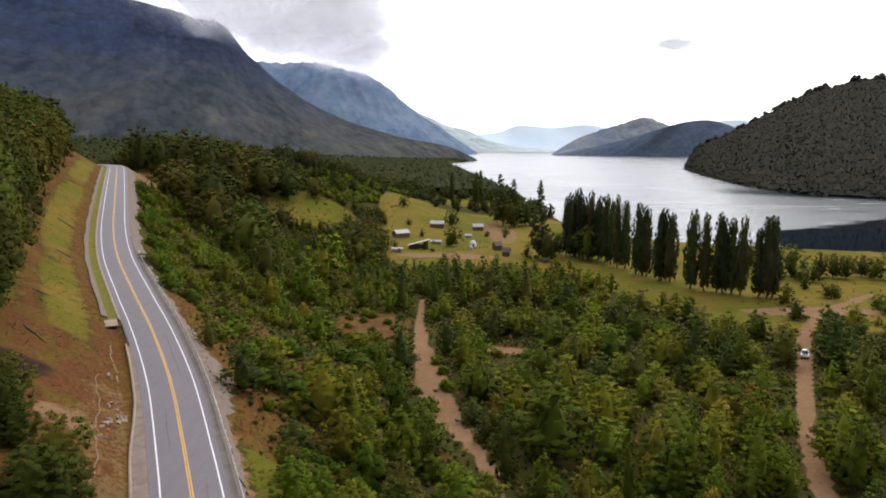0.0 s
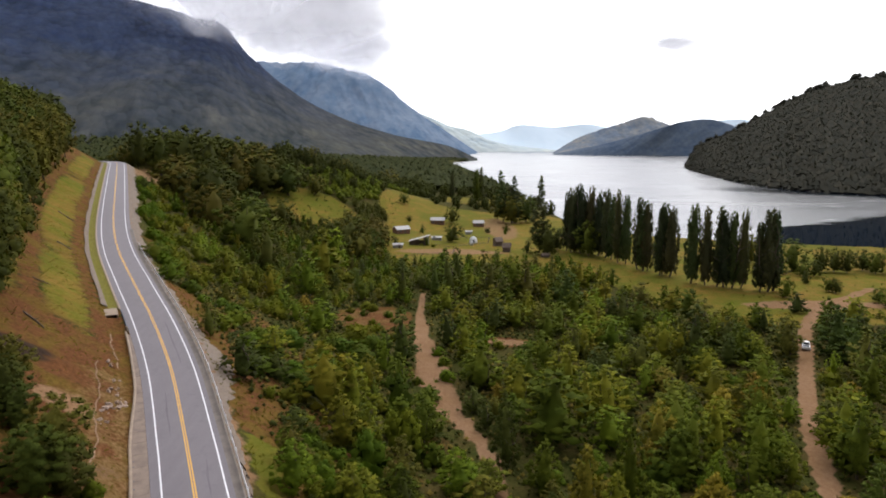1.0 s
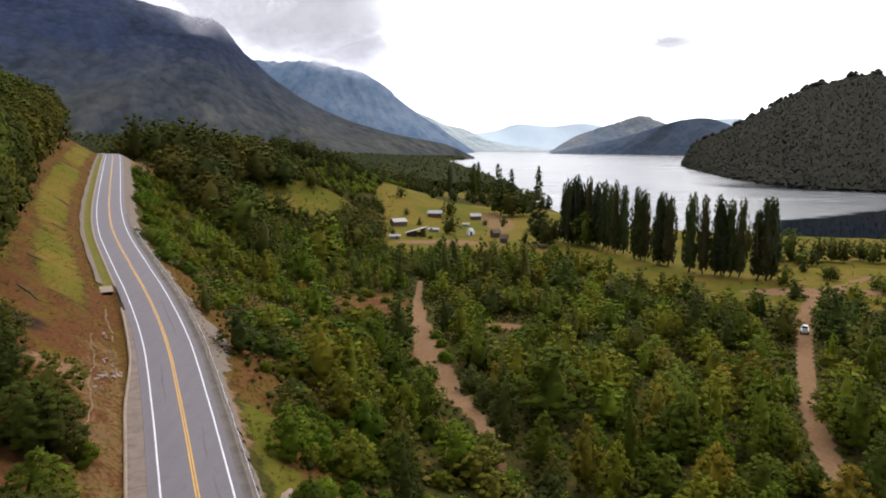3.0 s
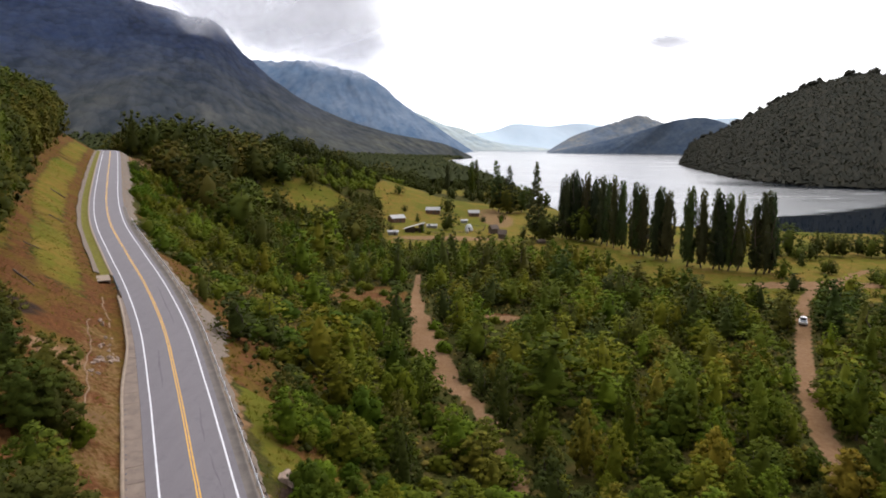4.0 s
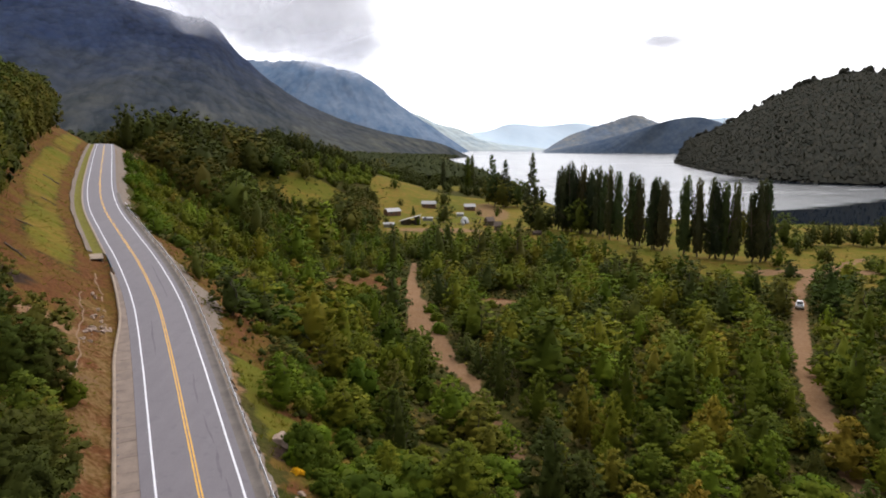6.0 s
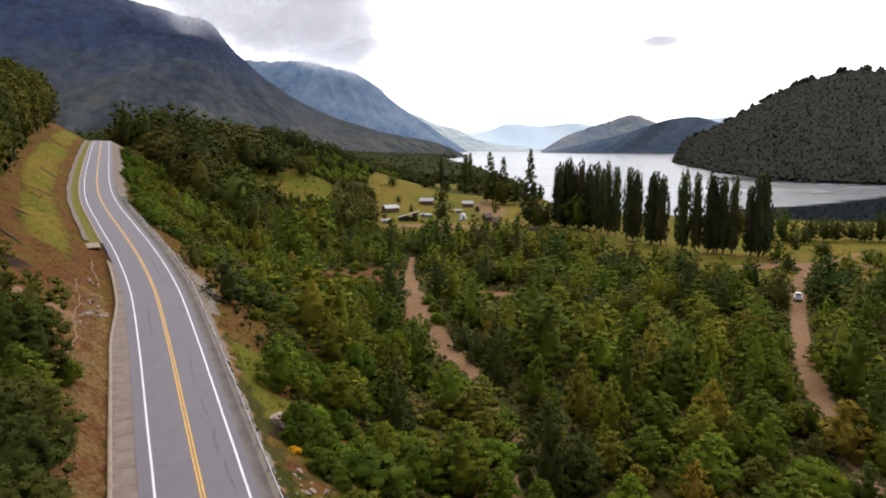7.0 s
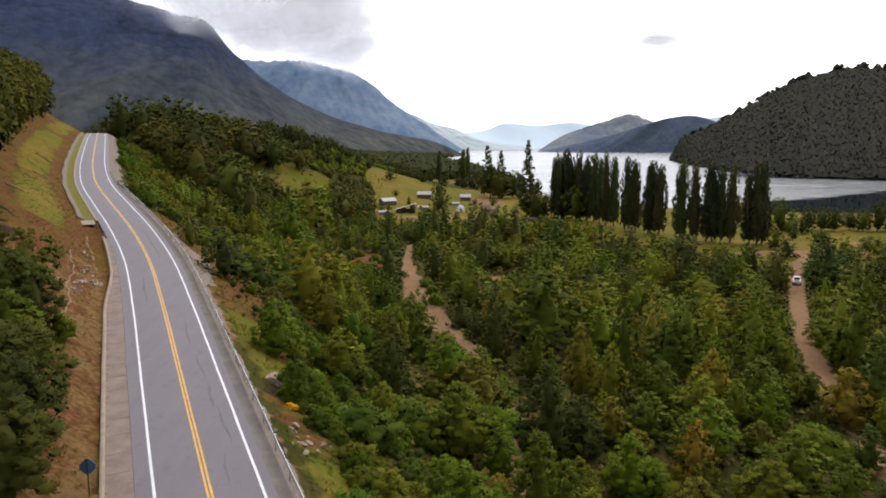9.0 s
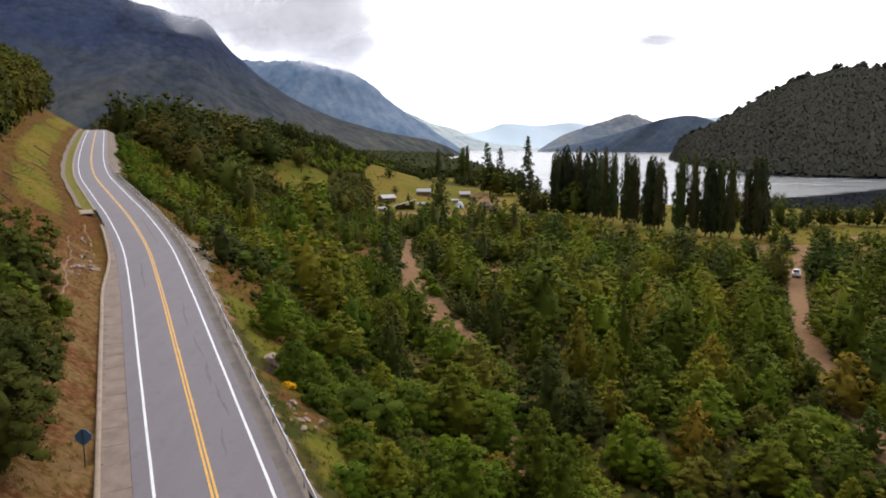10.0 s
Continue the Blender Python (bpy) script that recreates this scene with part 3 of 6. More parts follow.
burnt = np.hypot(((X + 53.5) * 0.74 + (Y - 86) * 0.68) / 7.5, ((Y - 86) * 0.74 - (X + 53.5) * 0.68) / 3.6)
zone[:, 3] = np.clip((1 - smooth(0.35, 1.25, burnt)) * (0.95 + 0.5 * waves(X * 9, Y * 9)) + 0.30 * smooth(5.5, 6.5, -s_off) * (1 - smooth(9, 16, -s_off)) * (Y < 74) + 0.8 * (1 - smooth(0.5, 1.2, np.hypot((X + 13.5) / 2.2, (Y - 62) / 3.2))), 0, 1).ravel()
lay = ground.data.color_attributes.new("zone", "FLOAT_COLOR", "POINT")
lay.data.foreach_set("color", zone.ravel())

# ---- lake ----
wx, wy = np.linspace(-900, 3400, 30), np.concatenate([np.linspace(100, 1200, 24), np.linspace(1300, 4900, 20)])
WX, WY = np.meshgrid(wx, wy)
i = (np.arange(len(wy) - 1)[:, None] * len(wx) + np.arange(len(wx) - 1)[None, :]).ravel()
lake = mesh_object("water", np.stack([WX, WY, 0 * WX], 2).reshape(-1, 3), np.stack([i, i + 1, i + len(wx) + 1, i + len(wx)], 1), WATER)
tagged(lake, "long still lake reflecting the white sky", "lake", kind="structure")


# ---- mountains and hills round the lake ----
def fractal(x, y, scale, octaves=6, seed=0.0):
    """Sums of noise with sharp ridges."""
    out, amp = np.zeros(len(x)), 1.0
    for o in range(octaves):
        f = 2.0**o / scale
        out += amp * np.array([1 - 2 * abs(noise.noise((a * f + seed, b * f - seed, 3.1 * o))) for a, b in zip(x, y)])
        amp *= 0.52
    return out / 2


def hill(name, crest, foot, material, label, cols=150, rows=44, rough=0.10, bow=1.15, seed=0.0, back=1.22, jag=0.01, fall=1.0, gully=0.55):
    """A slope between its foot and its crest, and a plain far side."""
    crest, foot = np.array(crest, float), np.array(foot, float)
    n = max(2, cols // (len(crest) - 1))
    c = np.stack([spline(range(len(crest)), crest[:, j], n) for j in range(3)], 1)
    n = max(2, cols // (len(foot) - 1))
    fo = np.stack([spline(range(len(foot)), foot[:, j], n) for j in range(3)], 1)
    u = np.linspace(0, 1, len(c))
    fo = np.stack([np.interp(u, np.linspace(0, 1, len(fo)), fo[:, j]) for j in range(3)], 1)
    t = np.concatenate([np.linspace(0, 1, rows), 1 + np.array([0.08, 0.2, 0.5, 1.0])])
    V = []
    for k in t:
        if k <= 1:
            p = fo + (c - fo) * k
            p[:, 2] = fo[:, 2] + (c[:, 2] - fo[:, 2]) * k**bow
        else:
            p = c.copy()
            p[:, :2] *= 1 + (back - 1) * (k - 1)
            p[:, 2] = c[:, 2] * (1 - (k - 1)) - 20 * (k - 1)
        V.append(p)
    V = np.stack(V)
    tall = np.maximum(c[:, 2] - fo[:, 2], 5)
    big = max(tall.max() * 0.9, 60)
    f = fractal(V[:, :, 0].ravel(), V[:, :, 1].ravel() * fall, big, seed=seed).reshape(V.shape[:2])
    along = np.concatenate([[0], np.cumsum(np.linalg.norm(np.diff(c[:, :2], axis=0), axis=1))])
    A, B = np.meshgrid(along, t * big * gully)
    g = fractal((A + f * big * 0.12).ravel(), B.ravel(), big * 0.35, 5, seed + 11).reshape(V.shape[:2])
    hump = np.array([(4 * k * (1 - k)) ** 0.7 * 0.9 + 0.08 if k <= 1 else 0.08 for k in t])[:, None]
    V[:, :, 2] += (f * 0.8 + g * 0.5) * tall * rough * hump * 1.7
    crest_rows = np.clip((t - 0.8) / 0.2, 0, 1)[:, None] * (t <= 1.1)[:, None]
    fine = fractal(along, along * 0 + 5, big * 0.16, 4, seed + 3)
    V[:, :, 2] += crest_rows * (fine - fine.mean())[None, :] * tall * jag
    m = len(c)
    i = (np.arange(len(t) - 1)[:, None] * m + np.arange(m - 1)[None, :]).ravel()
    ob = mesh_object(name, V.reshape(-1, 3), np.stack([i, i + 1, i + m + 1, i + m], 1), material, smooth_faces=True)
    return tagged(ob, label, "mountain", kind="structure"), V


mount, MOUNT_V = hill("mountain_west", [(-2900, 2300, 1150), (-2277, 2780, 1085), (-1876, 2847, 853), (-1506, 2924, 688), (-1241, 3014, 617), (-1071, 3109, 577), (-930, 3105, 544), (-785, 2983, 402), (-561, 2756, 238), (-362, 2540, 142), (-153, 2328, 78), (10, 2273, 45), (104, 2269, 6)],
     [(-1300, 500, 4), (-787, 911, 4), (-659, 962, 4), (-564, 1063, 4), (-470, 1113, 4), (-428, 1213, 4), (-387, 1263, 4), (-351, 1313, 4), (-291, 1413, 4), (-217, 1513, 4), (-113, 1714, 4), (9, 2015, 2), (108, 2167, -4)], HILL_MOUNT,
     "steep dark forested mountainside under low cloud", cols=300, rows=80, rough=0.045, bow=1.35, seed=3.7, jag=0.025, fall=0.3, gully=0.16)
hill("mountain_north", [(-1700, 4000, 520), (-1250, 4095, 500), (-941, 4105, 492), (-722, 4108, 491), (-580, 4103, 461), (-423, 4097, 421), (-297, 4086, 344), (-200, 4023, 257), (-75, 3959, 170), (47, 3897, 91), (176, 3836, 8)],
     [(-1500, 2900, 20), (-700, 2900, 10), (-200, 2900, 0), (100, 3300, -4), (185, 3700, -6)], HILL_BLUE, "blue mountain with rocky crest and thin snow, haze painted on", cols=240, rough=0.085, jag=0.035, fall=0.35, bow=1.25, seed=9.1)
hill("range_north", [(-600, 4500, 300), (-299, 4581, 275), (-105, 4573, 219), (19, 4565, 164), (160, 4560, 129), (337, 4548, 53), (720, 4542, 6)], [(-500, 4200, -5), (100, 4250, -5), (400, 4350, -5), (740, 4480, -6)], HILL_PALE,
     "pale mountain ridge across the lake, sun and haze painted in", rough=0.07, seed=5.5, back=1.04)
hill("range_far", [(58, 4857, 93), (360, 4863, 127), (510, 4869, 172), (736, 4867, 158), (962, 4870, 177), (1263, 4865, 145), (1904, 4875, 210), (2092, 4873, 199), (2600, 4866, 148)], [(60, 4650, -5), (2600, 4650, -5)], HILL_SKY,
     "faint pale range on the horizon, blue haze painted on", rough=0.012, seed=1.2, back=1.01)
hill("hill_far", [(562, 3733, 3), (684, 3743, 75), (800, 3749, 118), (916, 3754, 153), (1038, 3759, 185), (1134, 3755, 156), (1264, 3746, 96), (1497, 3737, 20)], [(560, 3500, -5), (1500, 3400, -5)], HILL_SUN_PAINTED,
     "far wooded hill beside the lake, yellow sunlight painted in", jag=0.06, rough=0.06, seed=7.7, back=1.1)
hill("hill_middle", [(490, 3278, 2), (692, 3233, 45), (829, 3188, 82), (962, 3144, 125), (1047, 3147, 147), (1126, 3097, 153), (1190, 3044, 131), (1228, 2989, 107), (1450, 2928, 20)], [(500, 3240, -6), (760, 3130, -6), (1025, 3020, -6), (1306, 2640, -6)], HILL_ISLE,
     "wooded hill across the lake, blue-grey haze painted on", rough=0.05, seed=2.9, back=1.1)
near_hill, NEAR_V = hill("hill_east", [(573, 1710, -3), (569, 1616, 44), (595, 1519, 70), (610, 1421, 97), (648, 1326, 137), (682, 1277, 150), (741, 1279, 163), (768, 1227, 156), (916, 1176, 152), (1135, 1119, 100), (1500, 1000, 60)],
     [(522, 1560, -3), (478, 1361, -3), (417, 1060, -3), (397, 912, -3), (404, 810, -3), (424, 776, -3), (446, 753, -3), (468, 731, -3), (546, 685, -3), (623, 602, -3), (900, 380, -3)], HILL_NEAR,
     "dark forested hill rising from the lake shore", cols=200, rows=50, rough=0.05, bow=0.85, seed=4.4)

# ---- road ----
R0, R1 = run_at(-50), RUN[-1]
cross = [(s, -0.02 * abs(s)) for s in (-4.1, -3.05, -1.5, 0, 1.5, 3.05, 4.2)]
v, f = strip(cross, R0, R1, 0.0, 2.0)
road = tagged(mesh_object("road", v, f, ASPHALT, smooth_faces=True), "smooth grey two-lane asphalt road", "road", kind="structure")


def line(name, s, w, mat, label):
    v, f = strip([(s - w / 2, -0.02 * abs(s)), (s + w / 2, -0.02 * abs(s))], R0, R1, 0.008, 2.0, 0.01)
    tagged(mesh_object(name, v, f, mat, road), label)


line("edge_line", -3.05, 0.17, LINE_WHITE, "worn white painted edge line")
line("edge_line", 3.05, 0.17, LINE_WHITE, "worn white painted edge line")
line("centre_line", -0.12, 0.13, LINE_YELLOW, "yellow painted centre line")
line("centre_line", 0.12, 0.13, LINE_YELLOW, "yellow painted centre line")


def smear(y0, y1, s0, s1, w):
    """A thin dark tyre smear that tapers out at both ends."""
    runs = np.linspace(run_at(y0), run_at(y1), 14)
    u = np.linspace(0, 1, 14)
    half = w * np.sin(math.pi * u) ** 0.7 * (1 + 0.25 * np.sin(u * 17 + y0))
    mid = s0 + (s1 - s0) * u + 0.05 * np.sin(u * 9)
    cx, cy, cz = (np.interp(runs, RUN, LINE[:, j]) for j in range(3))
    tx, ty = (np.interp(runs, RUN, TAN[:, j]) for j in range(2))
    v = np.concatenate([np.stack([cx + s * ty, cy - s * tx, cz - 0.02 * abs(s) + 0.006], 1) for s in (mid - half, mid + half)])
    i = np.arange(13)
    tagged(mesh_object("tyre_smear", v, np.stack([i, i + 14, i + 15, i + 1], 1), SMEAR, road), "faint dark tyre smear")


SMEAR = plain("smeared asphalt", (0.100, 0.088, 0.097), 0.8, 0, 1.6, 0.22)
for row in ((47, 53, 2.2, 2.0, 0.10), (52.5, 57.5, 1.7, 1.95, 0.13), (58, 64, 1.9, 1.6, 0.09), (66, 74, 1.4, 1.7, 0.10), (42, 46, 1.2, 1.45, 0.08), (80, 92, -1.6, -1.4, 0.10), (100, 118, 1.5, 1.7, 0.11)):
    smear(*row)


# ---- plants ----


def leaf_cards(rng, p, out, size, up=0.7, face=None):
    """One pointed leaf spray at each place p, roughly along the way out: vertices and triangles."""
    n = len(p)
    along = out + rng.normal(size=(n, 3)) * 0.55
    along /= np.maximum(np.linalg.norm(along, axis=1, keepdims=True), 1e-6)
    nrm = rng.normal(size=(n, 3)) * 0.55
    nrm[:, 2] += up
    if face is not None:
        nrm = nrm * 0.38 + face * 1.5
    side = np.cross(along, nrm)
    side /= np.maximum(np.linalg.norm(side, axis=1, keepdims=True), 1e-6)
    k = size * rng.uniform(0.6, 1.4, (n, 1))
    v = np.stack([p - along * k * 0.7 + side * k * 0.55, p - along * k * 0.7 - side * k * 0.55, p + along * k], 1).reshape(-1, 3)
    return v, np.arange(n * 3).reshape(-1, 3)


def crown_shape(kind, h):
    if kind == "cone":
        return 0.10 + 0.92 * np.clip(1 - h**1.25, 0, 1) ** 0.8 * np.minimum(1, 0.5 + h * 2.4)
    if kind == "round":
        return np.sqrt(np.clip(1 - (2 * h - 0.85) ** 2 / 1.35, 0.03, 1))
    if kind == "column":
        return 0.22 + 0.85 * np.clip(1 - h, 0, 1) ** 0.55 * np.minimum(1, 0.55 + h * 1.8)
    if kind == "pine":
        return 0.10 + 0.9 * np.clip(1 - h, 0, 1) ** 0.8 * np.minimum(1, 0.4 + h * 2.5)
    if kind == "mound":
        return np.sqrt(np.clip(1 - h**2, 0.02, 1))
    return 0.08 + 0.92 * np.clip(1 - h**1.9, 0, 1) ** 0.8 * np.minimum(1, 0.55 + h * 1.5)


ICO_V = np.array([(0, 0, -1), (0.724, -0.526, -0.447), (-0.276, -0.851, -0.447), (-0.894, 0, -0.447), (-0.276, 0.851, -0.447), (0.724, 0.526, -0.447),
                  (0.276, -0.851, 0.447), (-0.724, -0.526, 0.447), (-0.724, 0.526, 0.447), (0.276, 0.851, 0.447), (0.894, 0, 0.447), (0, 0, 1)])
ICO_F = np.array([(0, 1, 2), (1, 0, 5), (0, 2, 3), (0, 3, 4), (0, 4, 5), (1, 5, 10), (2, 1, 6), (3, 2, 7), (4, 3, 8), (5, 4, 9),
                  (1, 10, 6), (2, 6, 7), (3, 7, 8), (4, 8, 9), (5, 9, 10), (6, 10, 11), (7, 6, 11), (8, 7, 11), (9, 8, 11), (10, 9, 11)])
OCT_V = np.array([(1, 0, 0), (-1, 0, 0), (0, 1, 0), (0, -1, 0), (0, 0, 1), (0, 0, -1)], float)
OCT_F = np.array([(0, 2, 4), (2, 1, 4), (1, 3, 4), (3, 0, 4), (2, 0, 5), (1, 2, 5), (3, 1, 5), (0, 3, 5)])


def facing_out(v, f, nrm):
    """The same triangles, each turned so that its front agrees with its normals."""
    a, b, c = v[f[:, 0]], v[f[:, 1]], v[f[:, 2]]
    back = (np.cross(b - a, c - a) * nrm[f].sum(axis=1)).sum(axis=1) < 0
    f = np.where(back[:, None], f[:, [0, 2, 1]], f)
    return v, f, nrm


def crown_core(rng, kind, tall, wide, low, lean, sides=8, rings=7):
    """An added opaque filler inside a crown, a lumpy shape that closes the gaps between its clumps."""
    h = np.linspace(0.0, 1.0, rings)
    r = wide * crown_shape(kind, h) * (0.72 if kind == "column" else 0.40) * np.where((h > 0) & (h < 1), 1, 0.25)
    a = np.arange(sides) * 2 * math.pi / sides
    R = r[:, None] * rng.uniform(0.8, 1.15, (rings, sides))
    v = np.stack([np.cos(a) * R + lean[0] * h[:, None], np.sin(a) * R + lean[1] * h[:, None], np.repeat((low + (tall - low) * (0.03 + (0.88 if kind == "column" else 0.76) * h))[:, None], sides, 1)], 2).reshape(-1, 3)
    k, m = np.meshgrid(np.arange(rings - 1), np.arange(sides), indexing="ij")
    k, m = k.ravel(), m.ravel()
    p, q = k * sides + m, k * sides + (m + 1) % sides
    f = np.concatenate([np.stack([p, q, q + sides], 1), np.stack([p, q + sides, p + sides], 1)])
    hh = np.repeat(h, sides)
    nrm = np.stack([np.tile(np.cos(a), rings) * (1 - 0.5 * hh), np.tile(np.sin(a), rings) * (1 - 0.5 * hh), 0.1 + 1.1 * hh], 1)
    return facing_out(v, f, nrm / np.linalg.norm(nrm, axis=1, keepdims=True))


def leafy_clumps(rng, ce, rad, out, per, size, squash=0.8, fine_core=True, stray=0.18, lumpy=0.30, heart=0.74):
    """Leafy lumps: an added solid core in each, its sprays lying on the skin, some of them sticking out.
    Vertices, triangles and normals; the normals follow the lump by its share lumpy, and the whole crown for the rest."""
    n = len(ce)
    u = rng.normal(size=(n, per, 3)) + out[:, None, :] * 0.75
    u /= np.linalg.norm(u, axis=2, keepdims=True)
    flat = np.array([1, 1, squash])
    p = ce[:, None, :] + u * rad[:, None, None] * rng.uniform(0.80, 1.10, (n, per, 1)) * flat
    u, p = u.reshape(-1, 3), p.reshape(-1, 3)
    p[:, 2] = np.maximum(p[:, 2], 0.1)
    loose = rng.uniform(size=(len(p), 1)) < stray
    along = rng.normal(size=p.shape) * 0.7 + np.where(loose, u * 1.6, 0)
    scale = np.repeat(np.broadcast_to(size, (n,)), per)[:, None]
    v, f = leaf_cards(rng, p, along, scale, 0.45, u * np.where(loose, 0.25, 1.0))
    hv, hf = (ICO_V, ICO_F) if fine_core else (OCT_V, OCT_F)
    core = ce[:, None, :] + hv[None] * (rad * heart)[:, None, None] * flat * rng.uniform(0.75, 1.15, (n, len(hv), 1))
    core[:, :, 2] = np.maximum(core[:, :, 2], 0.05)
    cf = hf[None] + (np.arange(n) * len(hv))[:, None, None] + len(v)
    whole = out / np.linalg.norm(out, axis=1, keepdims=True)
    nv = u * lumpy + np.repeat(whole, per, 0) * (1 - lumpy) + rng.normal(size=u.shape) * 0.10
    nc = np.tile(hv, (n, 1)) * lumpy + np.repeat(whole, len(hv), 0) * (1 - lumpy)
    nrm = np.concatenate([np.repeat(nv, 3, 0), nc])
    nrm /= np.maximum(np.linalg.norm(nrm, axis=1, keepdims=True), 1e-6)
    return facing_out(np.concatenate([v, core.reshape(-1, 3)]), np.concatenate([f, cf.reshape(-1, 3)]), nrm)


def make_crown(rng, kind, tall, wide, low, limbs, per, size, fine_core=True):
    """A ragged crown of leafy clumps in uneven tiers, with gaps left open between them."""
    span = tall - low
    # more clumps where the crown is wide
    hs = np.linspace(0.02, 0.985, 60)
    weight = np.cumsum(crown_shape(kind, hs) + 0.25)
    h = np.interp((np.arange(limbs) + rng.uniform(0, 1, limbs)) / limbs, weight / weight[-1], hs)
    a = np.arange(limbs) * 2.399 + rng.uniform(-0.6, 0.6, limbs)
    lobes = 1 + 0.22 * np.sin(3 * a + rng.uniform(0, 6)) * np.sin(h * 9 + rng.uniform(0, 6)) + rng.normal(size=limbs) * 0.12
    r = wide * crown_shape(kind, h) * np.clip(lobes, 0.5, 1.4)
    lean = rng.normal(size=2) * 0.03 * tall
    if kind == "column":
        rad = wide * rng.uniform(0.15, 0.24, limbs) * (1 - 0.4 * h)
        off = np.maximum(r - rad * 0.55, 0)
        ce = np.stack([np.cos(a) * off + lean[0] * h * 0.4, np.sin(a) * off + lean[1] * h * 0.4, low + span * (0.02 + 0.94 * h)], 1)
        out = np.stack([np.cos(a) * (1 - 0.3 * h), np.sin(a) * (1 - 0.3 * h), 0.15 + 0.6 * h], 1)
        v, f, nrm = leafy_clumps(rng, ce, rad, out, per, size, 2.2, fine_core, 0.15, 0.30)
        hv, hf, hn = crown_core(rng, kind, tall, wide, low, lean * 0.4, 8, 9)
        return np.concatenate([v, hv]), np.concatenate([f, hf + len(v)]), np.concatenate([nrm, hn])
    sweep = {"cone": -0.10, "egg": 0.0, "round": 0.10, "mound": 0.0, "pine": -0.12}[kind]
    share = {"cone": 0.19, "egg": 0.205, "round": 0.235, "mound": 0.25, "pine": 0.30}[kind]
    rad = wide * share * max(1.0, (88 / limbs) ** 0.5) * rng.uniform(0.75, 1.25, limbs) * (1 - 0.45 * h)
    inner = np.where(rng.uniform(size=limbs) < 0.2, 0.45, 1.0)
    off = np.maximum(r - rad * 0.75, 0) * inner
    ce = np.stack([np.cos(a) * off + lean[0] * h, np.sin(a) * off + lean[1] * h, low + span * (0.05 + 0.90 * h) + sweep * off - rad * 0.15], 1)
    out = np.stack([np.cos(a) * (1 - 0.5 * h), np.sin(a) * (1 - 0.5 * h), 0.10 + 1.15 * h**1.3], 1)
    v, f, nrm = leafy_clumps(rng, ce, rad, out, per, size, 0.85 if kind != "pine" else 0.5, fine_core)
    if kind == "pine":
        return v, f, nrm
    hv, hf, hn = crown_core(rng, kind, tall, wide, low, lean, 8 if fine_core else 6, 7 if fine_core else 5)
    return np.concatenate([v, hv]), np.concatenate([f, hf + len(v)]), np.concatenate([nrm, hn])


def make_trunk(rng, tall, thick, limbs, sides):
    """A tapered trunk with limbs that climb outwards."""
    bm = bmesh.new()
    at, step = Vector((0, 0, -0.4)), tall / 5
    for k in range(5):
        nxt = at + Vector((rng.normal() * 0.03 * tall, rng.normal() * 0.03 * tall, step))
        rod(bm, at, nxt, thick * (1 - k * 0.18), thick * (1 - (k + 1) * 0.18), sides)
        for _ in range(limbs if k else 0):
            a = rng.uniform(0, 6.28)
            reach = tall * 0.22 * (1 - k * 0.13)
            rod(bm, at, at + Vector((math.cos(a) * reach, math.sin(a) * reach, reach * rng.uniform(0.4, 1.0))), thick * 0.35 * (1 - k * 0.15), thick * 0.08, max(3, sides - 2))
        at = nxt
    return bm


KINDS = {
    # name: crown kind, height, half-width, lowest leaves, limbs, sprays a limb, spray size, material, trunk, category
    "beech_tree": ("egg", 8.0, 2.3, 0.3, 118, 34, 0.125, LEAF_BEECH, 0.12, "tree"),
    "cypress_tree": ("cone", 8.5, 2.3, 0.15, 126, 34, 0.112, LEAF_CYPRESS, 0.15, "tree"),
    "shrub": ("mound", 2.4, 2.0, 0.1, 44, 26, 0.115, LEAF_SHRUB, 0.05, "shrub"),
    "olive_shrub": ("egg", 5.0, 1.6, 0.2, 80, 32, 0.105, LEAF_OLIVE, 0.08, "shrub"),
    "poplar_tree": ("column", 28.0, 2.6, 1.2, 190, 22, 0.30, LEAF_POPLAR, 0.34, "tree"),
    "woodland_tree": ("round", 15.0, 5.0, 0.8, 150, 40, 0.22, LEAF_WOODS, 0.30, "tree"),
    "pine_tree": ("pine", 26.0, 4.4, 1.5, 120, 30, 0.36, LEAF_POPLAR, 0.35, "tree"),
}
RINGS = (68.0, 105.0, 195.0)
LABELS = {
    "beech_tree": "young leafy green beech tree in the scrub woodland",
    "cypress_tree": "dense dark green conical cypress on the valley floor",
    "shrub": "low bright green shrub on the ground",
    "olive_shrub": "tall olive-green shrub with yellowish tips",
    "poplar_tree": "tall slender dark poplar standing in the meadow row",
    "woodland_tree": "large dark round-crowned tree at the wood's edge",
    "pine_tree": "tall ragged dark pine beside the meadow",
}
GROUPS = {"beech_tree": "scrub woodland trees", "cypress_tree": "scrub woodland cypresses", "shrub": "low shrubs", "olive_shrub": "tall shrubs", "poplar_tree": "row of poplars", "woodland_tree": "dark wood", "pine_tree": "pines by the meadow"}
PLANT_RNG = np.random.default_rng(11)
DATA = {}


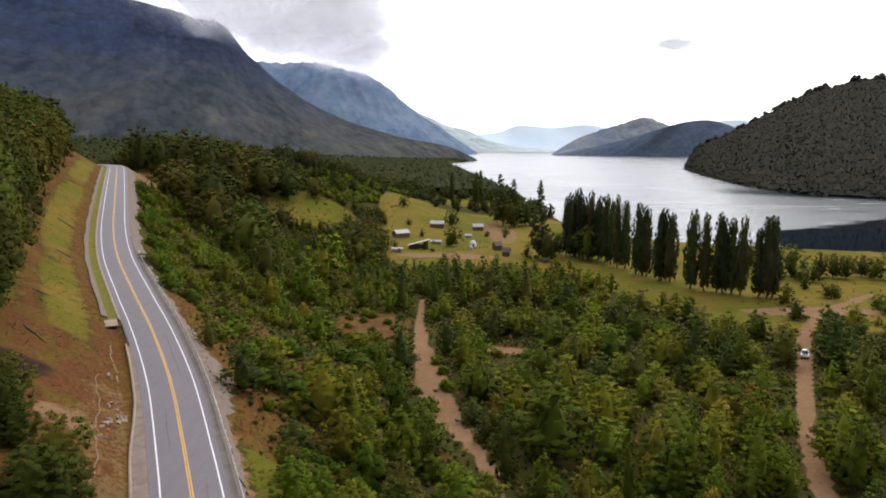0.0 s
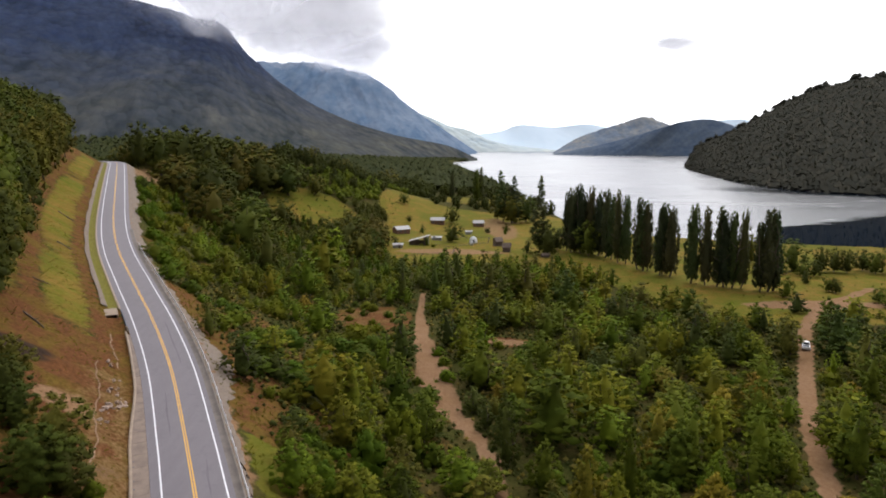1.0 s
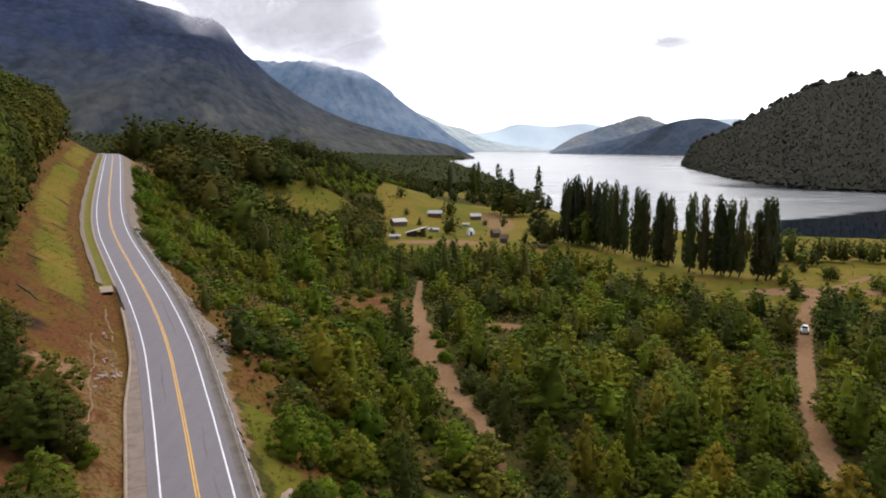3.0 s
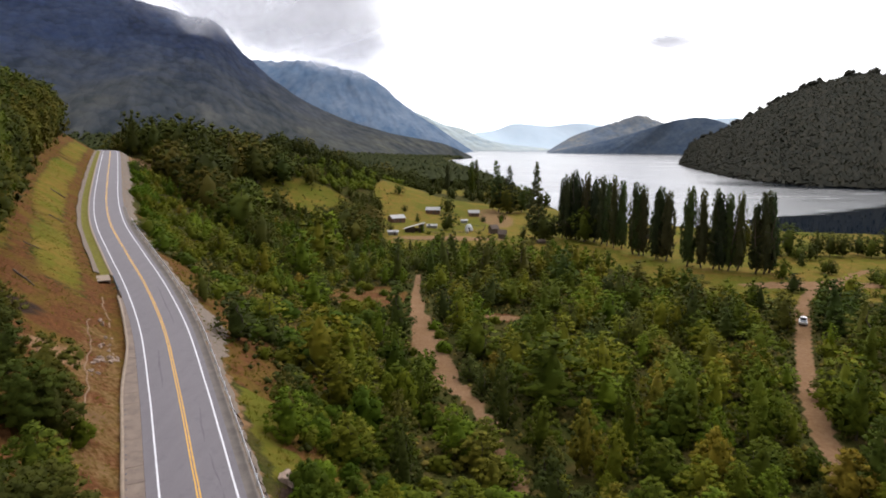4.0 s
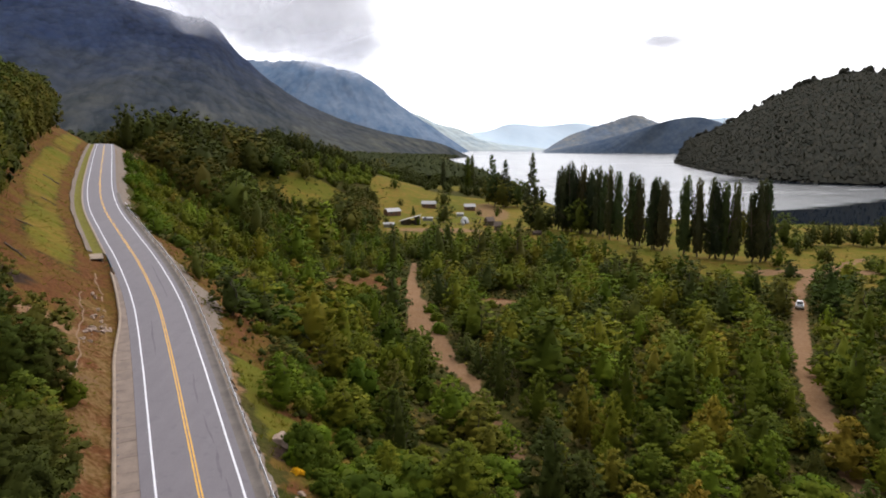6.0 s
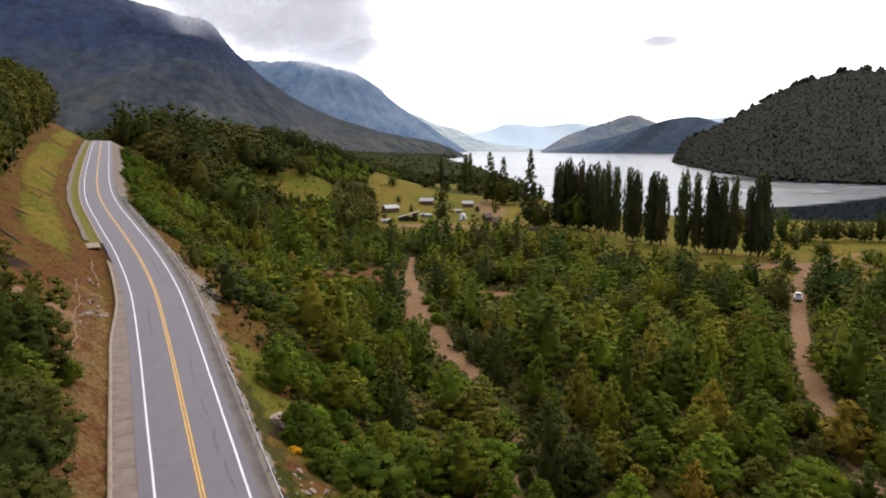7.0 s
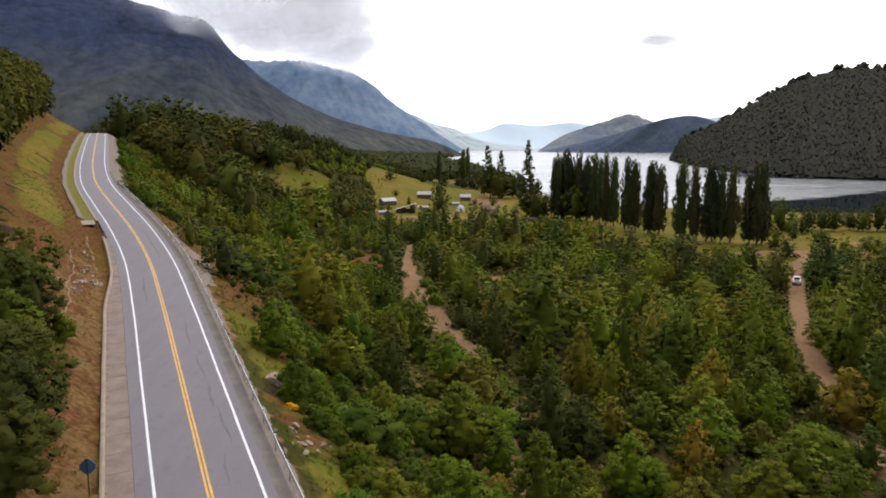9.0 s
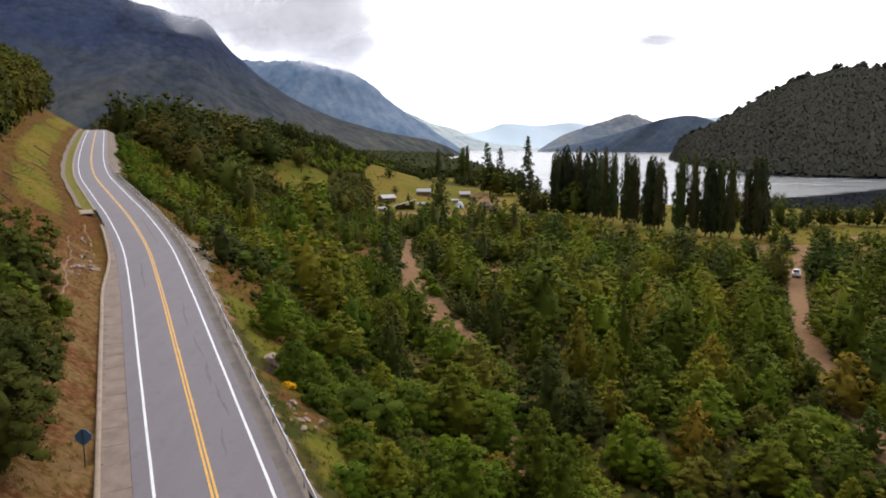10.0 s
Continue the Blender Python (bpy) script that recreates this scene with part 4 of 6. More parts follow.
def plant_data(name, variant, coarse=0):
    """Shared crown and trunk meshes of one kind and variant."""
    key = (name, variant, coarse)
    if key not in DATA:
        kind, tall, wide, low, clumps, per, size, mat, thick, _ = KINDS[name]
        rng = np.random.default_rng(100 * variant + len(name))
        thin, grow, fewer = {-1: (1.0, 1.0, 1.0), 0: (0.5, 1.35, 0.75), 1: (0.26, 1.85, 0.46), 2: (0.18, 2.4, 0.28)}[coarse]
        per, size = max(5, int(per * thin)), size * grow
        if kind == "round" and coarse > 0:
            per, size = int(per * 1.7), size * 0.72
        v, f, nrm = make_crown(rng, kind, tall * rng.uniform(0.98, 1.10), wide * rng.uniform(0.85, 1.15), low, int(clumps * fewer), per, size, coarse < 1)
        crown = mesh_object("crown", v, f, mat, normals=nrm)
        trunk = part("trunk", make_trunk(rng, tall * 0.85, thick, 3 if coarse < 1 else 1, 7 if coarse < 1 else 4), BARK)
        DATA[key] = (crown.data, trunk.data)
        bpy.data.objects.remove(crown)
        bpy.data.objects.remove(trunk)
    return DATA[key]


def ground_at(x, y):
    return float(height(np.array([x]), np.array([y]))[0])


def plant(name, x, y, tall, wide=None, variant=None, label=None, z=None):
    """One plant, scaled to its height and half-width."""
    base = KINDS[name]
    variant = PLANT_RNG.integers(0, 5) if variant is None else variant
    crown, trunk = plant_data(name, int(variant), 0 if name in ("poplar_tree", "pine_tree") else (-1 if math.hypot(x, y) < 70 else 0 if math.hypot(x, y) < 150 else 1 if math.hypot(x, y) < 330 else 2) if name == "woodland_tree" else sum(math.hypot(x, y) > r for r in RINGS) - 1)
    k = tall / base[1]
    if name == "woodland_tree" and wide:
        wide = min(wide, 0.46 * tall)
    w = k if wide is None else wide * (1.22 if name in ("beech_tree", "cypress_tree", "olive_shrub") else 1.05) / base[2]
    z = ground_at(x, y) if z is None else z
    ob = thing(name, Matrix.Translation((x, y, z - 0.1)) @ Matrix.Rotation(float(PLANT_RNG.uniform(0, 6.28)), 4, "Z") @ Matrix.Diagonal((w, w, k, 1)), label or LABELS[name], base[9], GROUPS[name])
    for n, d in (("trunk", trunk), ("crown", crown)):
        new(n, d).parent = ob
    return ob


# plants that stand out, by their place: kind, x, y, height, half-width
SCRUB = [
    ("cypress_tree", -8.8, 146.9, 13.5, 3.5), ("cypress_tree", -30.4, 105.2, 7.9, 3.1), ("cypress_tree", -40.2, 120.7, 6.4, 2.1), ("cypress_tree", -27.3, 113.8, 5.0, 2.3),
    ("shrub", -25.6, 102.3, 1.9, 1.7), ("cypress_tree", -19.8, 93.0, 4.3, 2.1), ("beech_tree", -16.5, 74.9, 6.3, 2.1), ("beech_tree", -18.3, 108.3, 11.8, 4.0),
    ("beech_tree", -14.4, 108.5, 11.1, 3.0), ("shrub", -7.8, 120.7, 6.3, 2.6), ("shrub", -2.7, 128.6, 2.8, 2.1), ("shrub", -5.0, 137.7, 1.6, 1.2),
    ("shrub", -3.7, 121.1, 2.0, 1.6), ("shrub", -1.1, 157.0, 2.0, 1.8), ("shrub", 0.1, 150.4, 1.8, 1.6), ("shrub", 0.8, 140.2, 2.4, 1.7),
    ("shrub", -7.8, 106.7, 4.3, 2.6), ("shrub", -21.7, 201.5, 2.3, 2.3), ("shrub", -25.7, 205.5, 1.5, 1.5), ("shrub", -16.5, 176.2, 1.8, 1.3),
    ("cypress_tree", -28.5, 174.9, 6.8, 3.5), ("shrub", -9.9, 90.3, 5.3, 3.0), ("shrub", -1.7, 98.5, 3.5, 2.6), ("cypress_tree", 9.5, 101.3, 12.0, 2.0),
    ("beech_tree", 17.1, 111.4, 13.1, 5.8), ("cypress_tree", 7.2, 115.9, 6.0, 1.7), ("beech_tree", 26.7, 109.8, 7.6, 3.2), ("olive_shrub", 39.6, 120.3, 9.2, 3.9),
    ("beech_tree", 6.5, 139.7, 7.4, 2.3), ("cypress_tree", 43.0, 162.2, 7.8, 3.1), ("beech_tree", -22.5, 120.4, 4.6, 2.9), ("cypress_tree", -12.1, 101.9, 5.7, 2.0),
]
EAST = [
    ("cypress_tree", 66.3, 179.3, 11.8, 5.2), ("cypress_tree", 57.7, 168.7, 11.2, 3.5), ("cypress_tree", 65.5, 160.6, 8.0, 3.4), ("cypress_tree", 81.9, 166.1, 10.7, 3.2),
    ("cypress_tree", 94.8, 167.6, 13.4, 4.6), ("cypress_tree", 106.1, 211.1, 6.2, 3.4), ("cypress_tree", 89.1, 145.9, 13.4, 4.7), ("beech_tree", 63.1, 138.4, 9.3, 3.8),
    ("beech_tree", 51.1, 130.4, 8.3, 3.8), ("beech_tree", 65.8, 110.6, 12.3, 4.0), ("olive_shrub", 49.6, 122.3, 7.3, 3.0), ("beech_tree", 55.6, 117.6, 8.4, 2.6),
    ("cypress_tree", 55.9, 200.1, 12.3, 4.5), ("cypress_tree", 49.2, 192.5, 11.1, 3.7), ("cypress_tree", 36.4, 209.3, 13.3, 4.3), ("cypress_tree", 25.7, 218.5, 13.3, 4.9),
    ("cypress_tree", 13.3, 216.5, 14.6, 4.5), ("cypress_tree", 2.0, 223.6, 15.4, 3.9), ("cypress_tree", -2.4, 218.1, 12.4, 3.5), ("cypress_tree", -12.2, 212.1, 13.8, 3.0),
    ("cypress_tree", -7.3, 235.3, 5.7, 2.6), ("beech_tree", 46.9, 211.2, 9.5, 4.1),
]
MEADOW = [
    ("woodland_tree", 4.5, 356.8, 9.4, 5.1), ("woodland_tree", 5.5, 436.3, 10.4, 5.8), ("woodland_tree", -47.8, 363.6, 14.4, 10.3), ("woodland_tree", -31.6, 326.0, 14.8, 8.2),
    ("woodland_tree", -33.5, 292.8, 12.7, 7.9), ("woodland_tree", 42.8, 448.2, 19.8, 9.1), ("woodland_tree", 52.7, 457.3, 17.3, 7.2), ("woodland_tree", 35.3, 466.5, 16.6, 5.1),
    ("woodland_tree", 24.4, 395.2, 3.8, 2.5), ("woodland_tree", 35.7, 402.7, 5.1, 2.9), ("woodland_tree", -19.8, 424.3, 4.0, 2.3), ("woodland_tree", -25.3, 470.6, 8.2, 3.3),
    ("woodland_tree", 46.5, 317.8, 14.5, 5.5), ("woodland_tree", 54.3, 340.0, 10.9, 4.8), ("pine_tree", 43.9, 326.9, 36.7, 4.6), ("woodland_tree", 65.2, 320.3, 15.9, 5.6),
    ("woodland_tree", 138.8, 282.4, 13.1, 5.8), ("woodland_tree", 141.6, 270.3, 6.5, 2.6), ("woodland_tree", 132.8, 243.4, 5.3, 2.7), ("woodland_tree", 134.0, 240.9, 5.3, 2.3),
    ("woodland_tree", 139.4, 225.8, 5.5, 2.5), ("cypress_tree", 126.6, 204.0, 3.0, 1.3), ("woodland_tree", 130.4, 302.1, 12.1, 3.8), ("woodland_tree", 137.0, 269.8, 6.1, 3.4),
    ("woodland_tree", 131.2, 275.8, 5.6, 2.2), ("woodland_tree", 26.8, 560.8, 28.9, 3.9), ("woodland_tree", -23.1, 347.3, 4.2, 1.6),
    ("woodland_tree", -56.8, 361.3, 11.0, 4.6), ("woodland_tree", -47.1, 342.2, 12.0, 5.0), ("woodland_tree", -48.8, 382.1, 10.0, 4.2), ("woodland_tree", -41.0, 365.5, 10.0, 4.2), ("woodland_tree", -31.2, 311.8, 12.0, 5.0), ("woodland_tree", -36.0, 382.2, 9.0, 3.8), ("woodland_tree", -28.4, 337.0, 9.0, 3.8), ("woodland_tree", -41.8, 285.7, 12.0, 5.0),
]
SHORE = [
    ("woodland_tree", 149.2, 279.9, 10.8, 3.6), ("woodland_tree", 154.3, 279.9, 10.3, 4.0), ("woodland_tree", 158.1, 277.8, 9.4, 3.3), ("woodland_tree", 167.5, 283.4, 8.6, 3.6),
    ("woodland_tree", 168.8, 276.8, 8.9, 4.0), ("woodland_tree", 175.1, 277.3, 12.2, 4.4), ("woodland_tree", 180.6, 277.3, 11.1, 4.8), ("woodland_tree", 187.2, 277.3, 11.1, 4.8),
]
RIDGE = [
    ("woodland_tree", -170.6, 405.1, 29.0, 8.1), ("woodland_tree", -151.1, 387.3, 27.7, 9.0), ("woodland_tree", -134.8, 379.2, 30.1, 10.0), ("woodland_tree", -123.0, 383.7, 32.0, 10.1),
    ("woodland_tree", -111.0, 388.6, 32.2, 10.2), ("woodland_tree", -101.0, 402.9, 31.9, 10.0), ("woodland_tree", -89.3, 414.8, 33.5, 9.7), ("woodland_tree", -76.2, 432.7, 32.9, 11.4),
    ("woodland_tree", -66.5, 460.1, 26.1, 10.7), ("woodland_tree", -55.5, 490.1, 24.0, 9.9), ("woodland_tree", -115.8, 314.0, 19.6, 8.8), ("woodland_tree", -116.7, 357.9, 22.9, 10.1),
    ("woodland_tree", -95.6, 351.8, 15.8, 11.0), ("woodland_tree", -129.2, 371.0, 21.0, 8.7), ("woodland_tree", -83.2, 370.7, 14.6, 8.7), ("woodland_tree", -115.0, 277.0, 5.4, 3.9),
    ("woodland_tree", -47.3, 639.9, 27.9, 12.0), ("woodland_tree", -23.5, 676.2, 25.8, 11.6),
]
NEAR = [("cypress_tree", 12.0, 70.0, 11.0, 3.0), ("olive_shrub", 25.0, 64.5, 7.0, 2.0), ("shrub", -12.6, 64.0, 3.0, 2.2), ("beech_tree", 2.7, 65.8, 7.2, 2.5), ("cypress_tree", -5.1, 85.8, 8.8, 2.2), ("beech_tree", -10.1, 76.7, 6.0, 2.6), ("olive_shrub", 24.3, 60.4, 5.3, 1.4), ("beech_tree", 27.4, 84.5, 6.4, 2.6), ("beech_tree", 39.1, 84.2, 7.4, 2.9), ("beech_tree", 51.2, 99.5, 6.0, 2.0), ("olive_shrub", 6.5, 92.7, 5.2, 2.4), ("beech_tree", -2.8, 43.8, 4.2, 1.6), ("beech_tree", 2.4, 46.8, 6.3, 2.0), ("beech_tree", 12.2, 57.7, 5.3, 1.9), ("cypress_tree", 53.9, 83.8, 11.2, 3.1)]
FRONT = [
    ("beech_tree", 8.9, 46.8, 8.5, 2.0), ("beech_tree", 8.3, 52.9, 8.5, 1.8), ("olive_shrub", 5.2, 55.4, 3.4, 1.4), ("beech_tree", 18.0, 62.1, 6.3, 2.0),
    ("beech_tree", -5.0, 64.8, 4.7, 1.3), ("cypress_tree", -3.8, 73.1, 9.4, 1.6), ("olive_shrub", 19.1, 74.7, 5.6, 2.0), ("olive_shrub", 29.5, 75.4, 5.1, 2.1),
    ("cypress_tree", -17.7, 81.1, 6.3, 2.0), ("olive_shrub", 49.7, 82.1, 7.7, 2.8), ("beech_tree", 20.9, 82.8, 8.9, 2.0), ("olive_shrub", 34.2, 85.0, 8.7, 2.0),
    ("olive_shrub", 34.6, 86.8, 7.1, 1.9), ("olive_shrub", 4.7, 86.9, 5.6, 2.8), ("olive_shrub", 18.6, 87.1, 10.9, 2.1), ("beech_tree", 24.8, 89.7, 12.9, 1.9),
    ("beech_tree", 36.7, 91.4, 8.5, 2.0), ("beech_tree", 13.8, 93.4, 8.2, 2.1),
]
LOW = [
    ("beech_tree", -13.8, 95.5, 8.0, 2.5), ("beech_tree", -10.9, 97.8, 7.0, 2.0), ("beech_tree", 46.5, 100.2, 12.5, 2.8), ("shrub", -5.5, 101.2, 6.2, 2.6),
    ("beech_tree", 36.5, 101.6, 12.1, 2.7), ("beech_tree", 62.5, 102.5, 13.3, 3.3), ("beech_tree", 62.7, 105.9, 6.9, 2.9), ("beech_tree", 42.2, 106.3, 10.8, 2.7),
    ("olive_shrub", 33.8, 108.7, 9.5, 2.7), ("cypress_tree", 10.0, 111.4, 5.6, 2.1), ("beech_tree", 17.2, 117.7, 10.0, 4.0), ("cypress_tree", 66.6, 118.1, 7.6, 2.8),
    ("beech_tree", 54.5, 119.2, 9.8, 2.7), ("beech_tree", 33.7, 127.0, 6.5, 2.7), ("beech_tree", 14.1, 127.3, 7.7, 3.8), ("olive_shrub", 43.3, 133.7, 6.8, 2.9),
    ("beech_tree", 83.2, 134.4, 11.3, 3.3), ("olive_shrub", 13.8, 137.4, 7.4, 2.3),
]
MIDDLE = [
    ("beech_tree", 54.7, 145.2, 8.2, 2.9), ("beech_tree", 5.6, 145.7, 4.1, 2.5), ("beech_tree", -58.3, 151.7, 5.0, 2.8), ("cypress_tree", 30.0, 158.2, 8.8, 2.7),
    ("cypress_tree", 57.7, 159.4, 15.0, 4.0), ("beech_tree", 54.3, 160.2, 9.0, 2.9), ("cypress_tree", 94.4, 160.6, 9.9, 4.1), ("beech_tree", -29.4, 165.6, 8.4, 3.6),
    ("cypress_tree", 69.0, 169.9, 9.4, 3.7), ("beech_tree", -69.5, 170.9, 4.1, 3.1), ("cypress_tree", 85.0, 175.9, 7.7, 3.6), ("beech_tree", 5.4, 176.2, 8.7, 3.0),
    ("cypress_tree", 100.2, 178.8, 10.4, 3.1), ("beech_tree", 56.5, 180.6, 8.2, 2.6), ("beech_tree", 29.2, 181.9, 8.8, 3.9), ("beech_tree", 18.7, 185.1, 7.4, 3.5),
    ("beech_tree", -45.7, 186.6, 9.3, 2.9), ("beech_tree", -57.2, 188.6, 9.8, 3.7),
]
BACK = [
    ("cypress_tree", 47.8, 197.5, 5.8, 3.1), ("cypress_tree", 10.5, 205.2, 3.6, 2.4), ("beech_tree", -39.3, 207.3, 10.3, 3.6), ("beech_tree", 46.8, 217.5, 6.0, 1.9),
    ("beech_tree", 23.4, 222.0, 10.5, 3.4), ("beech_tree", -39.8, 235.0, 13.5, 4.8), ("beech_tree", 30.7, 239.1, 6.4, 2.9), ("cypress_tree", 13.5, 239.9, 10.5, 2.0),
    ("beech_tree", 17.7, 240.7, 8.1, 2.5), ("cypress_tree", 37.1, 242.6, 7.2, 1.9), ("beech_tree", 46.6, 243.0, 7.0, 2.9), ("beech_tree", -0.8, 243.4, 7.9, 2.9),
    ("cypress_tree", 4.9, 245.6, 10.2, 2.1), ("cypress_tree", -30.5, 246.3, 3.5, 3.4), ("cypress_tree", -15.2, 251.5, 6.0, 2.6), ("beech_tree", -39.8, 262.8, 11.8, 5.0),
]
CREST = [
    ("woodland_tree", -153.7, 411.1, 17.4, 11.2), ("woodland_tree", -129.8, 395.7, 23.1, 9.9), ("woodland_tree", -119.6, 424.4, 19.2, 9.0), ("woodland_tree", -107.8, 418.8, 20.4, 8.1),
    ("woodland_tree", -114.7, 531.9, 35.1, 9.2), ("woodland_tree", -91.7, 504.7, 24.6, 8.7), ("woodland_tree", -110.5, 306.3, 20.9, 9.4), ("woodland_tree", -88.4, 278.2, 26.7, 9.4),
    ("woodland_tree", -85.3, 267.0, 17.7, 8.6), ("woodland_tree", -69.2, 249.6, 19.0, 9.2), ("woodland_tree", -88.5, 432.2, 13.1, 9.7), ("woodland_tree", -69.8, 515.1, 20.2, 10.6),
    ("woodland_tree", -43.5, 539.3, 14.5, 10.1), ("woodland_tree", -14.0, 546.9, 7.1, 10.2), ("woodland_tree", -43.1, 325.7, 16.1, 8.4), ("woodland_tree", -34.9, 345.5, 9.7, 6.5),
    ("woodland_tree", -54.6, 220.5, 16.5, 4.6),
]


def canopy(x, y):
    """Height of the tree tops along the wooded ridge."""
    if y < 370:
        return 99.0
    near = np.interp(x, [-170, -150, -128, -120, -108, -88, -60], [64, 65, 61, 58, 53, 41, 26])
    far = np.interp(x, [-170, -112, -91, -69, -43, -14, 30], [58, 55, 51, 42, 30, 18, 14])
    return float(near + (far - near) * smooth(440, 490, np.array(y)))


for row in SCRUB + NEAR + FRONT + LOW + MIDDLE + EAST + MEADOW + SHORE:
    plant(*row)
for name, x, y, tall, wide in BACK:
    plant(name, x, y, tall * 1.35, wide * 1.25)
for name, x, y, tall, wide in RIDGE + CREST:
    plant(name, x, y, max(5.0, min(tall, canopy(x, y) - ground_at(x, y))), wide)
MARKED = SCRUB + NEAR + FRONT + LOW + MIDDLE + BACK + EAST

# poplars in the meadow: x, y, height
for x, y, tall in ((58.0, 336, 27), (61.5, 335, 30), (65.5, 333, 28), (68.5, 328, 27), (71.0, 325, 26), (73.0, 310, 28), (59.6, 332, 30), (63.5, 329, 32), (67, 327, 31), (69.8, 322, 29), (72, 316, 30), (74.5, 303, 31), (77, 300, 29), (78.5, 287, 29), (81, 282, 27), (79.8, 284, 28), (83.3, 273, 26), (84.6, 274, 28), (86.2, 270, 26.5),
                   (90.3, 258, 29), (94, 254, 28), (97.5, 252, 28.5), (99.2, 250, 27), (101.5, 249, 27), (104.2, 248, 27.5), (109, 244, 24), (111.3, 242.4, 28.5), (113.5, 243.5, 27)):
    plant("poplar_tree", x, y, tall * 1.05, 2.55 + 0.35 * math.sin(x * 3))
for x, y, tall in ((38, 454, 33), (45, 450, 31), (7.3, 585, 26), (25.8, 567, 28), (30.5, 570, 30)):
    plant("pine_tree" if tall > 30 else "poplar_tree", x, y, tall)


def scatter(seed, x0, x1, y0, y1, gap, keep):
    """Jittered places, thinned by keep(x, y) from 0 to 1."""
    rng = np.random.default_rng(seed)
    X, Y = np.meshgrid(np.arange(x0, x1, gap), np.arange(y0, y1, gap))
    X, Y = X.ravel() + rng.uniform(-0.5, 0.5, X.size) * gap, Y.ravel() + rng.uniform(-0.5, 0.5, X.size) * gap
    ok = rng.uniform(0, 1, X.size) < keep(X, Y)
    return X[ok], Y[ok], rng


def SPUR(x, y):
    """Distance from the middle of the wooded spur."""
    return near_line(x, y, np.array([-330.0, -215, -175, -20]), np.array([445.0, 425, 410, 610]))


def wood_keep(x, y):
    """Where the scrub woodland grows."""
    s, _ = road_frame(x, y)
    k = smooth(np.where(y > 132, 8.5, 11), np.where(y > 132, 13, 16), s) * (SPUR(x, y) > 58) * (1 - 0.97 * meadow_mask(x, y)) * (path_mask(x, y) < 0.25) * (near_line(x, y, PATH_X, PATH_Y) > np.interp(-y, -PATH_Y, PATH_W) * 0.5 + np.where(y > 84, 1.7, -1)) * (near_line(x, y, TRACK_X, TRACK_Y) > np.where(y > 100, 3.6, 1.5))
    k = k * ~((s < 24) & (y > 318))
    k = k * (1 - 0.95 * open_scrub(x, y))
    for m in MARKED:
        k = k * (np.hypot(x - m[1], y - m[2]) > m[4] * 0.95 + 0.6)
    k = k * (1 - 0.35 * smooth(85, 115, y) * smooth(-12, 2, x))
    return k * (abs(x) < 0.66 * y + 12)


def mixed(x, y, rng):
    """Which kind grows here, and how tall."""
    u, v = rng.uniform(), waves(x * 1.7 + 40, y * 1.7)
    tallness = 1.0 + 0.38 * float(smooth(85, 115, np.array(y)) * smooth(-12, 2, np.array(x)))
    s, _ = road_frame(np.array([x]), np.array([y]))
    if x < np.interp(-y, -PATH_Y, PATH_X) and 70 < y < 190 and u < 0.5:
        return "shrub", rng.uniform(1.4, 3.6)
    if s[0] < 26 and u < 0.62 or s[0] < 17 and u < 0.85 or u < 0.22:
        return "shrub", rng.uniform(1.4, 3.2)
    if u < 0.40 + 0.15 * v:
        return "cypress_tree", (3.2 + 4.0 * rng.uniform() ** 1.4) * tallness
    if u > 0.86:
        return "olive_shrub", rng.uniform(2.6, 5.2) * tallness
    return "beech_tree", (3.0 + 4.2 * rng.uniform() ** 1.3) * tallness


px, py, rng = scatter(21, -150, 150, 44, 400, 5.3, wood_keep)
order = np.argsort(np.hypot(px, py))
count = dict.fromkeys(KINDS, 0)
REST = []
for i in order:
    name, tall = mixed(px[i], py[i], rng)
    if py[i] > 222 and px[i] > -48:
        tall = min(tall, 4.2 + 4.5 * rng.uniform())
        name = "shrub" if tall < 3.4 else name
    # kept low on the camera's side of paths and clearings, so these stay in view
    for d in (3.0, 6.0, 9.0, 12.0, 16.0):
        bx, by = px[i] * (1 + d / py[i]), py[i] + d
        if path_mask(bx, by) > 0.3 and by > 90 or d < 10 and open_scrub(bx, by) > 0.7 or track_mask(bx, by) > 0.3 and by > 103:
            tall = min(tall, 0.7 + d * 0.36)
            if tall < 3.2:
                name = "shrub"
            break
    if count[name] < (90 if name == "shrub" else 270):
        count[name] += 1
        plant(name, float(px[i]), float(py[i]), tall, KINDS[name][2] * tall / KINDS[name][1] * rng.uniform(1.0, 1.6))
    else:
        REST.append((name, float(px[i]), float(py[i]), tall))


def massed(name, rows, label, category, sprays, grow=1.0):
    """Many far plants as one mesh a leaf colour: name, x, y, height each."""
    for mat in {KINDS[r[0]][7].name for r in rows}:
        V, F, N, n = [], [], [], 0
        rng = np.random.default_rng(len(rows))
        for r in rows:
            kind, tall, wide, low, clumps, per, size, m, _, _ = KINDS[r[0]]
            if m.name != mat:
                continue
            k = r[3] / tall
            cl = max(7, int(clumps * 0.12))
            v, f, nrm = make_crown(rng, kind, r[3], r[5] if len(r) > 5 else wide * k, low * k, cl, max(4, sprays // cl), size * k**0.5 * 2.3 * grow, False)
            z = ground_at(r[1], r[2])
            V.append(v + [r[1], r[2], z - 0.2])
            F.append(f + n)
            N.append(nrm)
            n += len(v)
        ob = mesh_object(name, np.concatenate(V), np.concatenate(F), bpy.data.materials[mat], normals=np.concatenate(N))
        tagged(ob, label, category, kind="stuff")


massed("scrub_woodland", REST, "dense green scrub woodland on the valley floor", "woodland", 170, 1.5)


